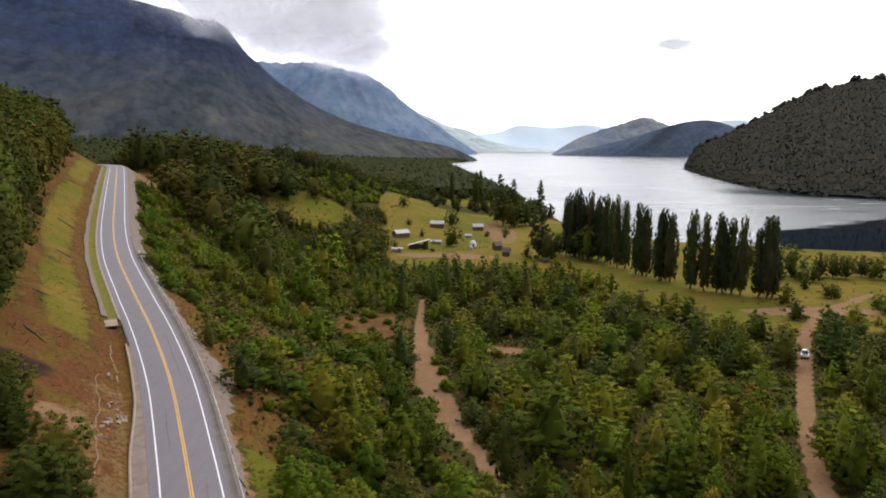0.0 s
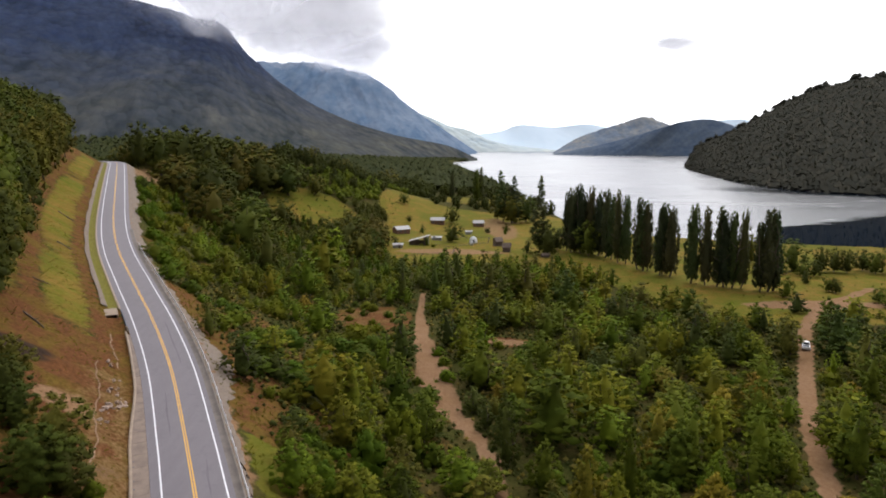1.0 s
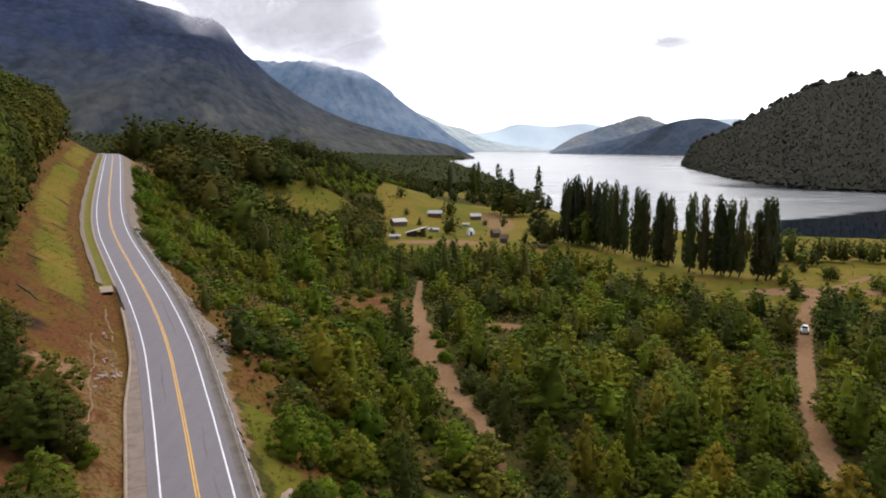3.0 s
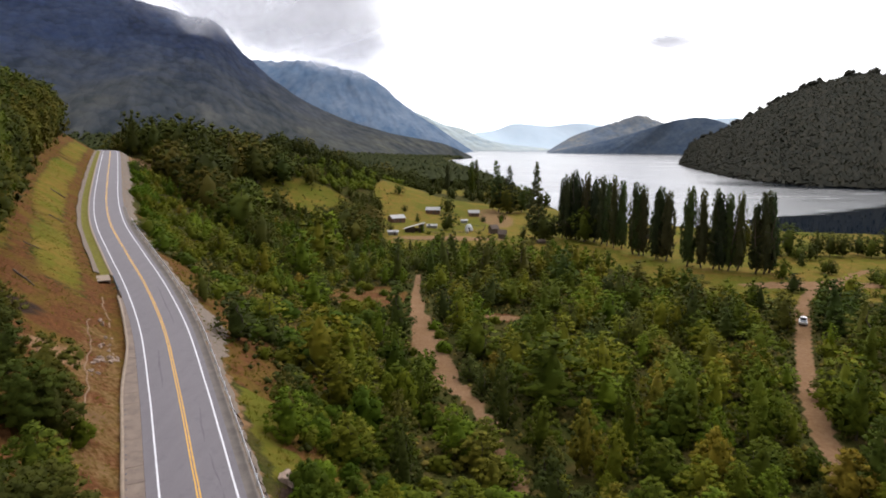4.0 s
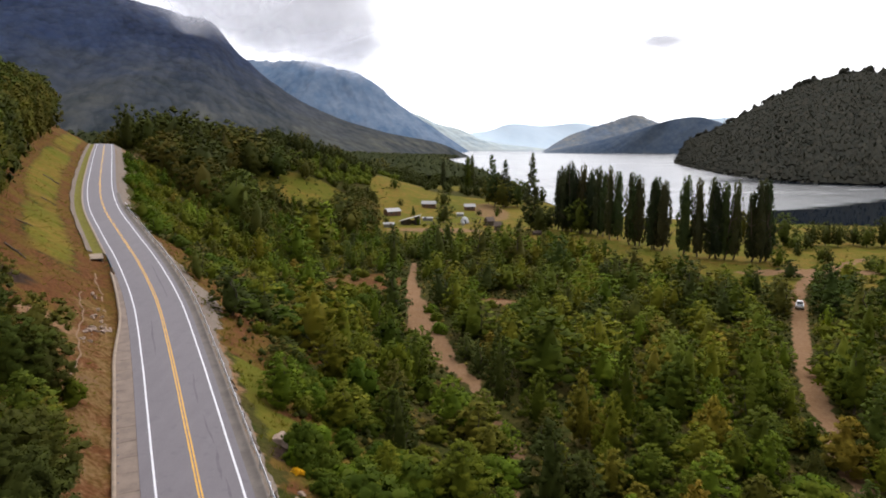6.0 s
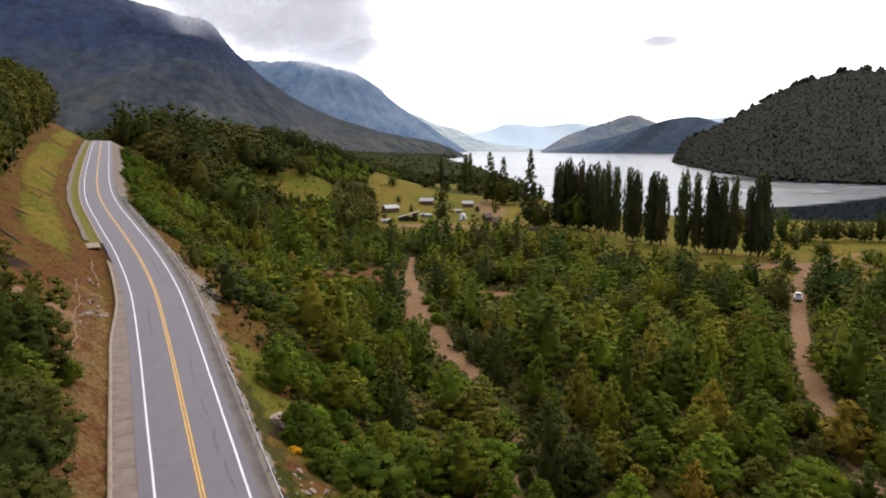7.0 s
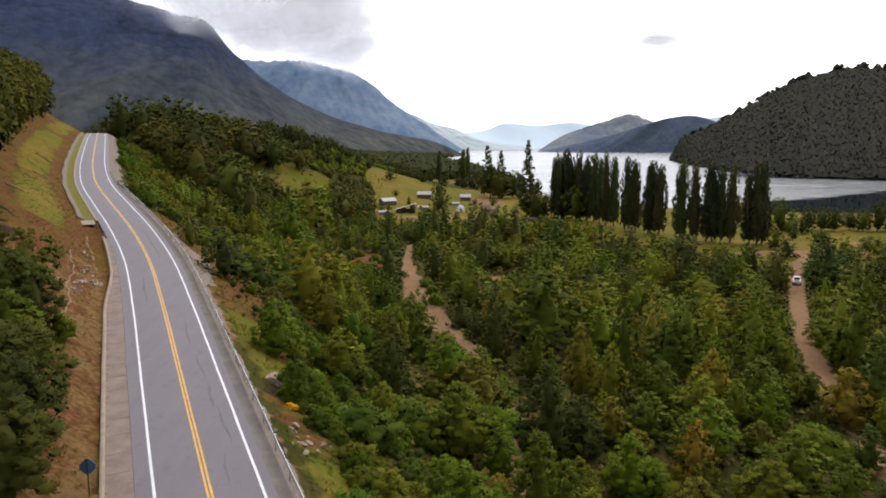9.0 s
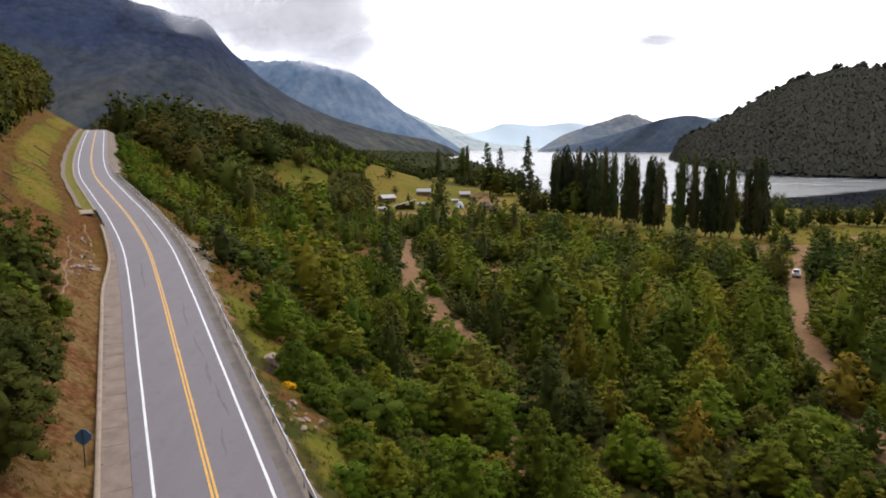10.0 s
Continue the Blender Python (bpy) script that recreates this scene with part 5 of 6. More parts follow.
# dark wood on the spur and above the road
def spur_keep(x, y):
    s, _ = road_frame(x, y)
    k = (1 - meadow_mask(x, y)) * ((s > np.where(y > 296, 26, 14)) | (s < np.interp(y, [60, 90, 180, 280, 330, 400], [-30, -24, -23, -21, -22, -34]) + 2 * waves(x * 4, y * 4)) & (s > -52)) * (y > 72)
    clear = near_line(x, y, np.array([-70.0, -95, -60]), np.array([395.0, 385, 440])) < 12
    return k * ~clear * (abs(x) < 0.68 * y + 30) * ((s < 0) | (SPUR(x, y) < 62) | (y > 500)) * (x < np.interp(y, SHORE_Y, SHORE_X) - 12)


px, py, rng = scatter(31, -200, -14, 44, 430, 7.0, spur_keep)
WOOD, FAR = [], []
for x, y in zip(px.tolist(), py.tolist()):
    s, _ = road_frame(np.array([x]), np.array([y]))
    tall = rng.uniform(15, 22) if s[0] < 0 else max(5.0, min(rng.uniform(11, 17), canopy(x, y) - ground_at(x, y) - 1.5))
    (WOOD if math.hypot(x, y) < 330 and len(WOOD) < 280 else FAR).append(("woodland_tree", x, y, tall))
for r in WOOD:
    plant(*r)
px, py, rng = scatter(32, -420, 80, 430, 760, 10.5, spur_keep)
FAR += [("woodland_tree", x, y, max(4.0, min(rng.uniform(9, 16), canopy(x, y) - ground_at(x, y) - 1.0))) for x, y in zip(px.tolist(), py.tolist())]
px, py, rng = scatter(34, -95, -25, 418, 540, 4.0, lambda x, y: (SPUR(x, y) > 30) * (SPUR(x, y) < 75) * (meadow_mask(x, y) < 0.3) * 0.9)
massed("young_plantation", [("shrub", x, y, rng.uniform(2.0, 4.0)) for x, y in zip(px.tolist(), py.tolist())], "bright green young trees planted on the slope", "young trees", 120)
massed("dark_wood", FAR, "dark evergreen wood on the hillside", "woodland", 84, 1.8)


# farther woods: small tufts
def tufts(name, X, Y, Z, size, mat, label, rng, per=6, lumps=1, soft=0.5):
    """Rough little crowns, one or two leafy lumps each."""
    X, Y, Z, size = (np.repeat(np.asarray(q, float), lumps) for q in (X, Y, Z, size))
    n = len(X)
    second = np.arange(n) % 2 == lumps - 1 if lumps > 1 else np.zeros(n, bool)
    rad = size * np.where(second, rng.uniform(0.30, 0.45, n), rng.uniform(0.46, 0.62, n))
    turn = rng.uniform(0, 6.28, n)
    go = np.where(second, size * 0.45, 0)
    ce = np.stack([X + np.cos(turn) * go, Y + np.sin(turn) * go, Z + size * np.where(second, 0.55, 0.8)], 1)
    base = ce[:, 2].min() - 50
    ce[:, 2] -= base
    v, f, nrm = leafy_clumps(rng, ce, rad, np.tile([0, 0, 0.6], (n, 1)), per, size * min(0.17, 0.17 * (12 / per) ** 0.3), 0.9, False, 0.3, soft, 1.0)
    v[:, 2] += base
    tagged(mesh_object(name, v, f, mat, normals=nrm), label, "forest", kind="stuff")


px, py, rng = scatter(33, -1000, 120, 700, 1800, 9.5, lambda x, y: (x < np.interp(y, SHORE_Y, SHORE_X) - 15) * (abs(x) < 0.68 * y + 60) * 1.0)
pz = height(px, py)
tufts("shore_forest", px, py, pz - 4.5, rng.uniform(9, 14, len(px)), LEAF_SHELF, "low dark forest between mountain and lake", rng, 5, 1, 0.30)


def on_slope(V, count, seed, size, name, mat, label, per, top=1.0, rows=44, sink=0.0):
    """Tree tufts over a hill's face."""
    rng = np.random.default_rng(seed)
    r, c, _ = V.shape
    u, w = rng.uniform(0, rows * top - 1, count), rng.uniform(0, c - 1.001, count)
    i, j = u.astype(int), w.astype(int)
    a, b = (u - i)[:, None], (w - j)[:, None]
    p = (V[i, j] * (1 - a) + V[i + 1, j] * a) * (1 - b) + (V[i, j + 1] * (1 - a) + V[i + 1, j + 1] * a) * b
    ok = (p[:, 2] > 0.5) & (abs(p[:, 0]) < 0.7 * p[:, 1] + 100)
    p = p[ok]
    tall = rng.uniform(*size, len(p))
    tufts(name, p[:, 0], p[:, 1], p[:, 2] - 1 - sink * tall, tall, mat, label, rng, per, 1, 0.22)


on_slope(MOUNT_V, 6500, 8, (7, 11), "foothill_forest", LEAF_SHELF, "dark mixed forest at the mountain's foot", 7, 0.14, 80, 0.4)
rim = NEAR_V[47:50].reshape(-1, 3)
pick_rng = np.random.default_rng(77)
rim = rim[pick_rng.choice(len(rim), 150, replace=False)]
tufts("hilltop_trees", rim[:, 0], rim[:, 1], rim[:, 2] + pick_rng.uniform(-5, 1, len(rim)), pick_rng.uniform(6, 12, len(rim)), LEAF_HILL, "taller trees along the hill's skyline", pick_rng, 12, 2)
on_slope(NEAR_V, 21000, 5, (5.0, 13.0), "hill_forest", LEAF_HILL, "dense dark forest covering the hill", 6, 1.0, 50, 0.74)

# trees on the bank above the road, next to the camera
for row in (("woodland_tree", -37.0, 64.8, 7.4, 2.9), ("woodland_tree", -34.6, 61.5, 5.6, 2.3), ("woodland_tree", -35.9, 59.8, 6.2, 2.5), ("shrub", -32.9, 62.6, 2.2, 1.6), ("woodland_tree", -26.6, 46.5, 6.8, 2.5), ("woodland_tree", -24.4, 40.5, 6.5, 2.5), ("woodland_tree", -22.5, 36.2, 5.5, 2.3), ("beech_tree", -29.2, 48.6, 7.0, 2.3),
            ("woodland_tree", -27.6, 42.5, 6.5, 2.6), ("olive_shrub", -30.2, 53.0, 5.0, 1.8), ("olive_shrub", -24.3, 38.0, 3.4, 1.5), ("woodland_tree", -47.6, 75.5, 5.8, 2.2), ("woodland_tree", -45.0, 70.5, 6.0, 2.2), ("woodland_tree", -42.4, 68.4, 5.2, 2.2)):
    plant(*row, label="leafy dark green tree on the bank above the road" if row[0] in ("beech_tree", "woodland_tree") else None)


for x, y, tall in ((-252, 452, 13), (-240, 446, 14), (-229, 455, 12), (-219, 448, 13), (-208, 452, 12), (-199, 446, 13), (-191, 440, 12), (-234, 468, 14), (-212, 470, 14)):
    plant("woodland_tree", x, y, tall * 1.4, 6.5, label="low green tree behind the road's crest")
for row in (("woodland_tree", -151.6, 290.6, 19.0, 4.2), ("woodland_tree", -133.9, 249.8, 20.0, 4.2), ("woodland_tree", -120.9, 219.0, 20.0, 4.2), ("woodland_tree", -106.5, 186.7, 19.0, 4.2), ("woodland_tree", -92.7, 157.5, 18.0, 4.2), ("woodland_tree", -81.1, 134.1, 17.0, 4.2), ("woodland_tree", -72.0, 115.7, 17.0, 4.2), ("woodland_tree", -65.9, 102.4, 16.0, 4.2), ("woodland_tree", -61.4, 92.3, 15.0, 4.2)):
    plant(*row, label="tall dark leafy tree on the bank above the road")


for row in (("shrub", -8.0, 57.0, 1.6, 1.5), ("shrub", -6.0, 52.5, 1.8, 1.7), ("shrub", -5.2, 49.0, 1.5, 1.6), ("shrub", -10.5, 64.5, 2.0, 1.8), ("shrub", -12.2, 69.0, 1.8, 1.6), ("shrub", -3.5, 46.0, 1.7, 1.7), ("shrub", -8.5, 61.5, 1.7, 1.6),
            ("shrub", -17.0, 80.0, 1.6, 1.6), ("shrub", -20.5, 88.0, 1.5, 1.5), ("shrub", -32.0, 112.0, 1.4, 1.4)):
    plant(*row)


# shrubs and young trees along the slope below the upper road
px, py, rng = scatter(44, -160, -60, 135, 292, 3.4, lambda x, y: ((road_frame(x, y)[0] > 7.4) & (road_frame(x, y)[0] < 13.5)) * 0.75)
massed("roadside_scrub", [("shrub" if rng.uniform() < 0.75 else "beech_tree", x, y, rng.uniform(1.2, 3.0)) for x, y in zip(px.tolist(), py.tolist())], "green shrubs and saplings below the upper road", "scrub", 420)


# scrub on the slope between the two meadows
px, py, rng = scatter(46, -84, -20, 330, 440, 4.6, lambda x, y: (meadow_mask(x, y) < 0.45) * 0.9)
massed("meadow_edge_scrub", [("woodland_tree", x, y, rng.uniform(2.5, 6.5)) for x, y in zip(px.tolist(), py.tolist())], "dark green young trees at the meadow's edge", "scrub", 130)


# low shrubs in the clearing
for x, y, tall in ((-25, 186, 1.5), (-22, 194, 1.8), (-18.5, 184, 1.3), (-15, 192, 1.7), (-13, 186, 1.2), (-20, 200, 2.0), (-26, 196, 1.7), (-11.5, 197, 1.9), (-16.5, 179, 1.4)):
    plant("shrub", x, y, tall, tall * 0.9)


# dense low shrubs on the slope under the guardrail
px, py, rng = scatter(45, -32, 14, 34, 92, 2.3, lambda x, y: ((road_frame(x, y)[0] > np.where(y > 66, 12.5, 8.4)) & (road_frame(x, y)[0] < 21)) * 0.8)
for x, y in zip(px.tolist(), py.tolist()):
    plant("shrub", x, y, rng.uniform(0.9, 2.3), rng.uniform(0.9, 1.7), label="bright green shrub on the slope below the road")


# undergrowth between the trees
def under_keep(x, y):
    s, _ = road_frame(x, y)
    return smooth(8, 14, s) * (path_mask(x, y) < 0.2) * (track_mask(x, y) < 0.1) * (meadow_mask(x, y) < 0.5) * (abs(x) < 0.66 * y + 12) * 0.8


px, py, rng = scatter(35, -60, 120, 40, 230, 1.5, under_keep)
tufts("undergrowth", px, py, height(px, py) - 0.25, rng.uniform(0.4, 1.0, len(px)), LEAF_FLOOR, "low green undergrowth on the woodland floor", rng, 6, 1, 0.75)
px, py, rng = scatter(38, -60, 120, 40, 230, 2.8, under_keep)
tufts("brown_undergrowth", px, py, height(px, py) - 0.2, rng.uniform(0.4, 1.1, len(px)), LEAF_RUST, "brownish dry undergrowth among the trees", rng, 6)
px, py, rng = scatter(36, 20, 160, 190, 330, 4.0, lambda x, y: meadow_mask(x, y) * 0.22)
tufts("meadow_scrub", px, py, height(px, py) - 0.2, rng.uniform(0.3, 0.8, len(px)), LEAF_WOODS, "small dark tussocks in the meadow", rng, 8)
px, py, rng = scatter(37, -95, -30, 370, 470, 3.4, lambda x, y: meadow_mask(x, y) * 0.45)
tufts("slope_scrub", px, py, height(px, py) - 0.2, rng.uniform(0.5, 1.1, len(px)), LEAF_WOODS, "small dark bushes on the meadow slope", rng, 8)


# ---- grass on the banks and in the meadow ----
def grass(name, X, Y, tall, mat, label, seed, blades=8):
    """Tufts of bent blades, all in one mesh."""
    rng = np.random.default_rng(seed)
    n = len(X) * blades
    x, y = np.repeat(X, blades) + rng.normal(size=n) * 0.16, np.repeat(Y, blades) + rng.normal(size=n) * 0.16
    z = np.repeat(height(X, Y), blades) - 0.05
    a = rng.uniform(0, 6.28, n)
    h = tall * rng.uniform(0.5, 1.3, n)
    w = 0.03 + 0.03 * rng.uniform(0, 1, n)
    out = rng.uniform(0.2, 0.7, n) * h
    p0 = np.stack([x - np.sin(a) * w, y + np.cos(a) * w, z], 1)
    p1 = np.stack([x + np.sin(a) * w, y - np.cos(a) * w, z], 1)
    p2 = np.stack([x + np.cos(a) * out, y + np.sin(a) * out, z + h], 1)
    V = np.stack([p0, p1, p2], 1).reshape(-1, 3)
    tagged(mesh_object(name, V, np.arange(n * 3).reshape(-1, 3), mat), label, "grass", kind="stuff")


LEAF_GRASS = foliage("green grass blades", (0.068, 0.066, 0.008), (0.120, 0.108, 0.012), (0.18, 0.148, 0.022), 0.25, False)
LEAF_STRAW = foliage("dry grass blades", (0.090, 0.050, 0.018), (0.155, 0.096, 0.034), (0.22, 0.15, 0.06), 0.2, False)


def bank_keep(x, y):
    s, _ = road_frame(x, y)
    return (np.hypot((x + 53.5) / 5, (y - 86) / 5) > 1) * ((s < -7.2) & (s > -30)) * (0.45 + 0.4 * waves(x * 5, y * 5))


def low_keep(x, y):
    s, _ = road_frame(x, y)
    return ((s > 5.9) & (s < 24)) * (0.5 + 0.5 * waves(x * 6, y * 6))


px, py, rng = scatter(41, -150, -18, 36, 300, 0.9, lambda x, y: bank_keep(x, y) * (waves(x * 2.2, y * 2.2) > -0.1))
grass("bank_grass", px, py, 0.2, LEAF_GRASS, "green and yellow grass on the cut bank", 1)
px, py, rng = scatter(42, -120, -18, 36, 220, 0.9, lambda x, y: bank_keep(x, y) * (waves(x * 2.2, y * 2.2) < 0.15))
grass("dry_grass", px, py, 0.18, LEAF_STRAW, "dry straw-coloured grass on bare soil", 2, 8)
px, py, rng = scatter(43, -75, 16, 36, 170, 0.75, low_keep)
grass("verge_grass", px, py, 0.36, LEAF_GRASS, "rough grass on the slope below the road", 3)


# ---- roadside ----
ON_ROAD = lambda y, s: (float(np.interp(run_at(y), RUN, LINE[:, 0]) + s * np.interp(run_at(y), RUN, TAN[:, 1])), float(y - s * np.interp(run_at(y), RUN, TAN[:, 0])))


def band(name, y0, y1, sides, mat, label, lift=0.04, parent=None, step=1.0, frayed=0.0, kind=""):
    """A band along the road that lies on the ground; sides: functions or numbers of the y along the road."""
    ys = np.arange(y0, y1, step)
    runs = np.interp(ys, LINE[:, 1], RUN)
    rng = np.random.default_rng(len(label))
    cols = []
    for k, side in enumerate(sides):
        s = np.array([side(y) if callable(side) else side for y in ys]) + frayed * rng.normal(size=len(ys)) * (0 < k)
        x = np.interp(runs, RUN, LINE[:, 0]) + s * np.interp(runs, RUN, TAN[:, 1])
        y = np.interp(runs, RUN, LINE[:, 1]) - s * np.interp(runs, RUN, TAN[:, 0])
        cols.append(np.stack([x, y, sheet(x, y) + lift - (0.16 if frayed and k == len(sides) - 1 else 0)], 1))
    m = len(sides)
    v = np.stack(cols, 1).reshape(-1, 3)
    i = (np.arange(len(ys) - 1)[:, None] * m + np.arange(m - 1)[None, :]).ravel()
    ob = mesh_object(name, v, np.stack([i, i + 1, i + m + 1, i + m], 1), mat, parent, smooth_faces=True)
    return tagged(ob, label, "" if parent else "verge", kind=kind)


k = Mat("gravel", 0.95, 0, 0.1)
stones = k.node("ShaderNodeTexVoronoi", Scale=7.0)
k.link(k.world(), stones.inputs["Vector"])
k.colour(k.mix(k.ramp(k.noise(0.35, 6, 0.65), (0.35, (0.2, 0.2, 0.2)), (0.65, (0.8, 0.8, 0.8))), k.ramp(stones.outputs["Color"], (0.1, (0.115, 0.093, 0.078)), (0.9, (0.20, 0.165, 0.138))), k.ramp(k.noise(2, 6, 0.7), (0.3, (0.11, 0.08, 0.058)), (0.7, (0.19, 0.14, 0.105)))))
GRAVEL = k.bump(stones.outputs["Distance"], 0.6, 0.06).m
k = Mat("ditch grass", 0.95, 0, 0.1)
k.colour(k.ramp(k.noise(1.4, 6, 0.65), (0.3, (0.085, 0.08, 0.012)), (0.7, (0.17, 0.145, 0.026))))
DITCH = k.bump(k.noise(4, 5), 0.7, 0.15).m
PALE_SOIL = plain("pale dry soil", (0.19, 0.118, 0.070), 0.95, 0, 2.0, 0.4)
DARKCON = plain("stained concrete", (0.150, 0.126, 0.110), 0.9, 0, 0.7, 0.3)


def wander(y):
    edge = float(np.interp(y, [40, 72, 88, 94, 101, 108, 116, 130, 160, 372], [5.6, 5.8, 6.2, 8.2, 10.6, 9.8, 8.0, 7.0, 7.0, 8.5]))
    return edge + (0.12 if y < 88 else 0.5) * math.sin(y * 0.43) + (0.1 if y < 88 else 0.35) * math.sin(y * 1.1 + 1)


band("verge_east", 5, 372, [4.15, 4.8, 5.15, lambda y: 5.15 * 0.66 + wander(y) * 0.34, lambda y: 5.15 * 0.33 + wander(y) * 0.67, wander], GRAVEL, "pale gravel verge beside the asphalt", 0.05, frayed=0.18, kind="structure")
band("verge_west", 128, 385, [-6.05, -6.5, lambda y: -6.95 - 0.12 * math.sin(y * 0.31)], GRAVEL, "pale gravel strip along the ditch", 0.36, kind="structure")
band("ditch_grass", 127, 385, [-4.45, -5.2, -6.1], DITCH, "yellow-green grass in the roadside ditch", 0.30, kind="structure")
# the second stands for a pale concrete channel edge, in the same soil material
for y0, y1, side, wide in ((72, 101, -9.3, 0.07), (101.5, 116, -6.9, 0.10)):
    band("runnel", y0, y1, [lambda y, a=side, w=wide: a - w + 0.22 * math.sin(y * 0.5) + 0.1 * math.sin(y * 1.7), lambda y, a=side, w=wide: a + w + 0.22 * math.sin(y * 0.5) + 0.1 * math.sin(y * 1.7)], PALE_SOIL, "thin pale runnel worn down the bank", 0.06, step=0.5, kind="structure")
v, f = strip([(-4.5, 0.02), (-4.47, 0.06), (-4.2, 0.06), (-4.1, -0.05)], run_at(126), run_at(385), -0.06, 2.0)
tagged(mesh_object("kerb_west", v, f, KERB), "thin pale concrete edging along the road", "kerb", kind="structure")
v, f = strip([(3.75, -0.025), (3.8, -0.01), (4.4, 0.03), (4.48, 0.09), (4.66, 0.08), (4.7, -0.1)], run_at(5), run_at(190), -0.05, 2.0)
tagged(mesh_object("gutter_east", v, f, DARKCON), "stained concrete gutter beside the asphalt", "gutter", kind="structure")


def rail_bar(s, y0, y1, z0):
    """A W-shaped steel beam along the road."""
    prof = [(0.0, 0.0), (0.035, 0.05), (0.0, 0.10), (0.0, 0.21), (0.035, 0.26), (0.0, 0.31), (0.05, 0.325), (0.06, 0.30), (0.05, 0.0)]
    return strip([(s + a, z0 + b) for a, b in prof], run_at(y0), run_at(y1), 0, 2.0)


guardrail = thing("guardrail", Matrix.Translation((0, 0, 0)), "galvanised steel guardrail along the outer road edge", "guardrail")
v, f = rail_bar(4.80, 8, 172, 0.38)
mesh_object("beam", v, f, STEEL, guardrail)
for y in np.arange(10, 171, 4.0):
    x, yy = ON_ROAD(y, 4.94)
    z = float(np.interp(y, LINE[:, 1], LINE[:, 2]))
    if y == 10:
        bm = bmesh.new()
        box(bm, -0.06, 0.06, -0.05, 0.05, -0.6, 0.66, 0.012)
        first = part("post", bm, STEEL, guardrail)
        first.location = (x, yy, z)
    else:
        p = new("post", first.data)
        p.parent, p.location = guardrail, (x, yy, z)

# culvert inlet in the ditch
cx, cy = ON_ROAD(123.5, -5.9)
cz = ground_at(cx, cy)
culvert = thing("culvert_inlet", Matrix.Translation((cx, cy, cz - 0.2)) @ Matrix.Rotation(radians(28), 4, "Z"), "concrete culvert inlet with a dark opening in the ditch", "culvert")
bm = bmesh.new()
box(bm, -1.0, -0.78, -0.9, 1.3, -0.4, 0.75, 0.03)
box(bm, 0.78, 1.0, -0.9, 1.3, -0.4, 0.75, 0.03)
box(bm, -1.0, 1.0, 1.3, 1.5, -0.4, 0.95, 0.03)
part("side_wall", bm, KERB, culvert)
bm = bmesh.new()
made = box(bm, -1.05, 1.05, -0.75, 3.0, 0.76, 0.92, 0.03)
for v in bm.verts:
    if v.co.y > 1:
        v.co.z += 0.35
part("cover_slab", bm, KERB, culvert, "pale sloping concrete cover slab")
# a dark panel closes the box: the opening's shade is its colour
bm = bmesh.new()
box(bm, -0.78, 0.78, 0.6, 0.7, -0.4, 0.76)
part("back_wall", bm, POST, culvert, "dark panel standing for the culvert's shaded inside")
rail = thing("culvert_rail", Matrix.Translation((0, 0, 0)), "low dark barrier beside the road at the culvert", "barrier")
bm = bmesh.new()
for y in np.arange(116, 123.1, 1.4):
    x, yy = ON_ROAD(y, -4.35)
    z = float(np.interp(y, LINE[:, 1], LINE[:, 2]))
    x2, y2 = ON_ROAD(y + 1.4, -4.35)
    z2 = float(np.interp(y + 1.4, LINE[:, 1], LINE[:, 2]))
    rod(bm, (x, yy, z - 0.4), (x, yy, z + 0.5), 0.07)
    rod(bm, (x, yy, z + 0.42), (x2, y2, z2 + 0.42), 0.09)
part("barrier", bm, POST, rail)
x, yy = ON_ROAD(115.4, -4.45)
bm = bmesh.new()
box(bm, -0.16, 0.16, -0.12, 0.12, -0.3, 0.75, 0.05)
marker = part("marker_post", bm, KERB)
marker.location = (x, yy, ground_at(x, yy) + 0.2)
tagged(marker, "pale concrete marker post at the end of the barrier", "post")

# road sign seen from behind
sx, sy = ON_ROAD(43.9, -6.55)
sign = thing("road_sign", Matrix.Translation((sx, sy, ground_at(sx, sy))) @ Matrix.Rotation(radians(8), 4, "Z"), "blue-grey back of a diamond road sign on a dark post", "road sign")
bm = bmesh.new()
rod(bm, (0, -0.04, -0.5), (0, -0.04, 2.55), 0.045)
part("post", bm, POST, sign)
bm = bmesh.new()
box(bm, -0.42, 0.42, 0.0, 0.025, -0.42, 0.42)
bmesh.ops.bevel(bm, geom=[e for e in bm.edges if abs(e.verts[0].co.y - e.verts[1].co.y) > 0.01], offset=0.13, segments=4, affect="EDGES")
bmesh.ops.rotate(bm, cent=(0, 0, 0), matrix=Matrix.Rotation(radians(45), 3, "Y"), verts=bm.verts)
bmesh.ops.translate(bm, vec=(0, 0, 2.05), verts=bm.verts)
part("panel", bm, SIGNBACK, sign)


# ---- rocks, logs and dead wood ----
def rock_mesh(seed, size):
    bm = bmesh.new()
    bmesh.ops.create_icosphere(bm, subdivisions=2, radius=1)
    r = random.Random(seed)
    planes = [(Vector((r.gauss(0, 1), r.gauss(0, 1), r.gauss(0, 1))).normalized(), r.uniform(0.45, 0.85)) for _ in range(9)]
    for v in bm.verts:
        for n, d in planes:
            over = v.co.dot(n) - d
            if over > 0:
                v.co -= n * over
        v.co += Vector((r.gauss(0, 0.03), r.gauss(0, 0.03), r.gauss(0, 0.03)))
        v.co = Vector((v.co.x * size[0], v.co.y * size[1], v.co.z * size[2]))
    return bm


ROCKS = []
for kx in range(6):
    bm = rock_mesh(kx, (1, 0.75, 0.6))
    me = bpy.data.meshes.new("rock")
    bm.to_mesh(me)
    bm.free()
    me.materials.append(ROCK)
    ROCKS.append(me)


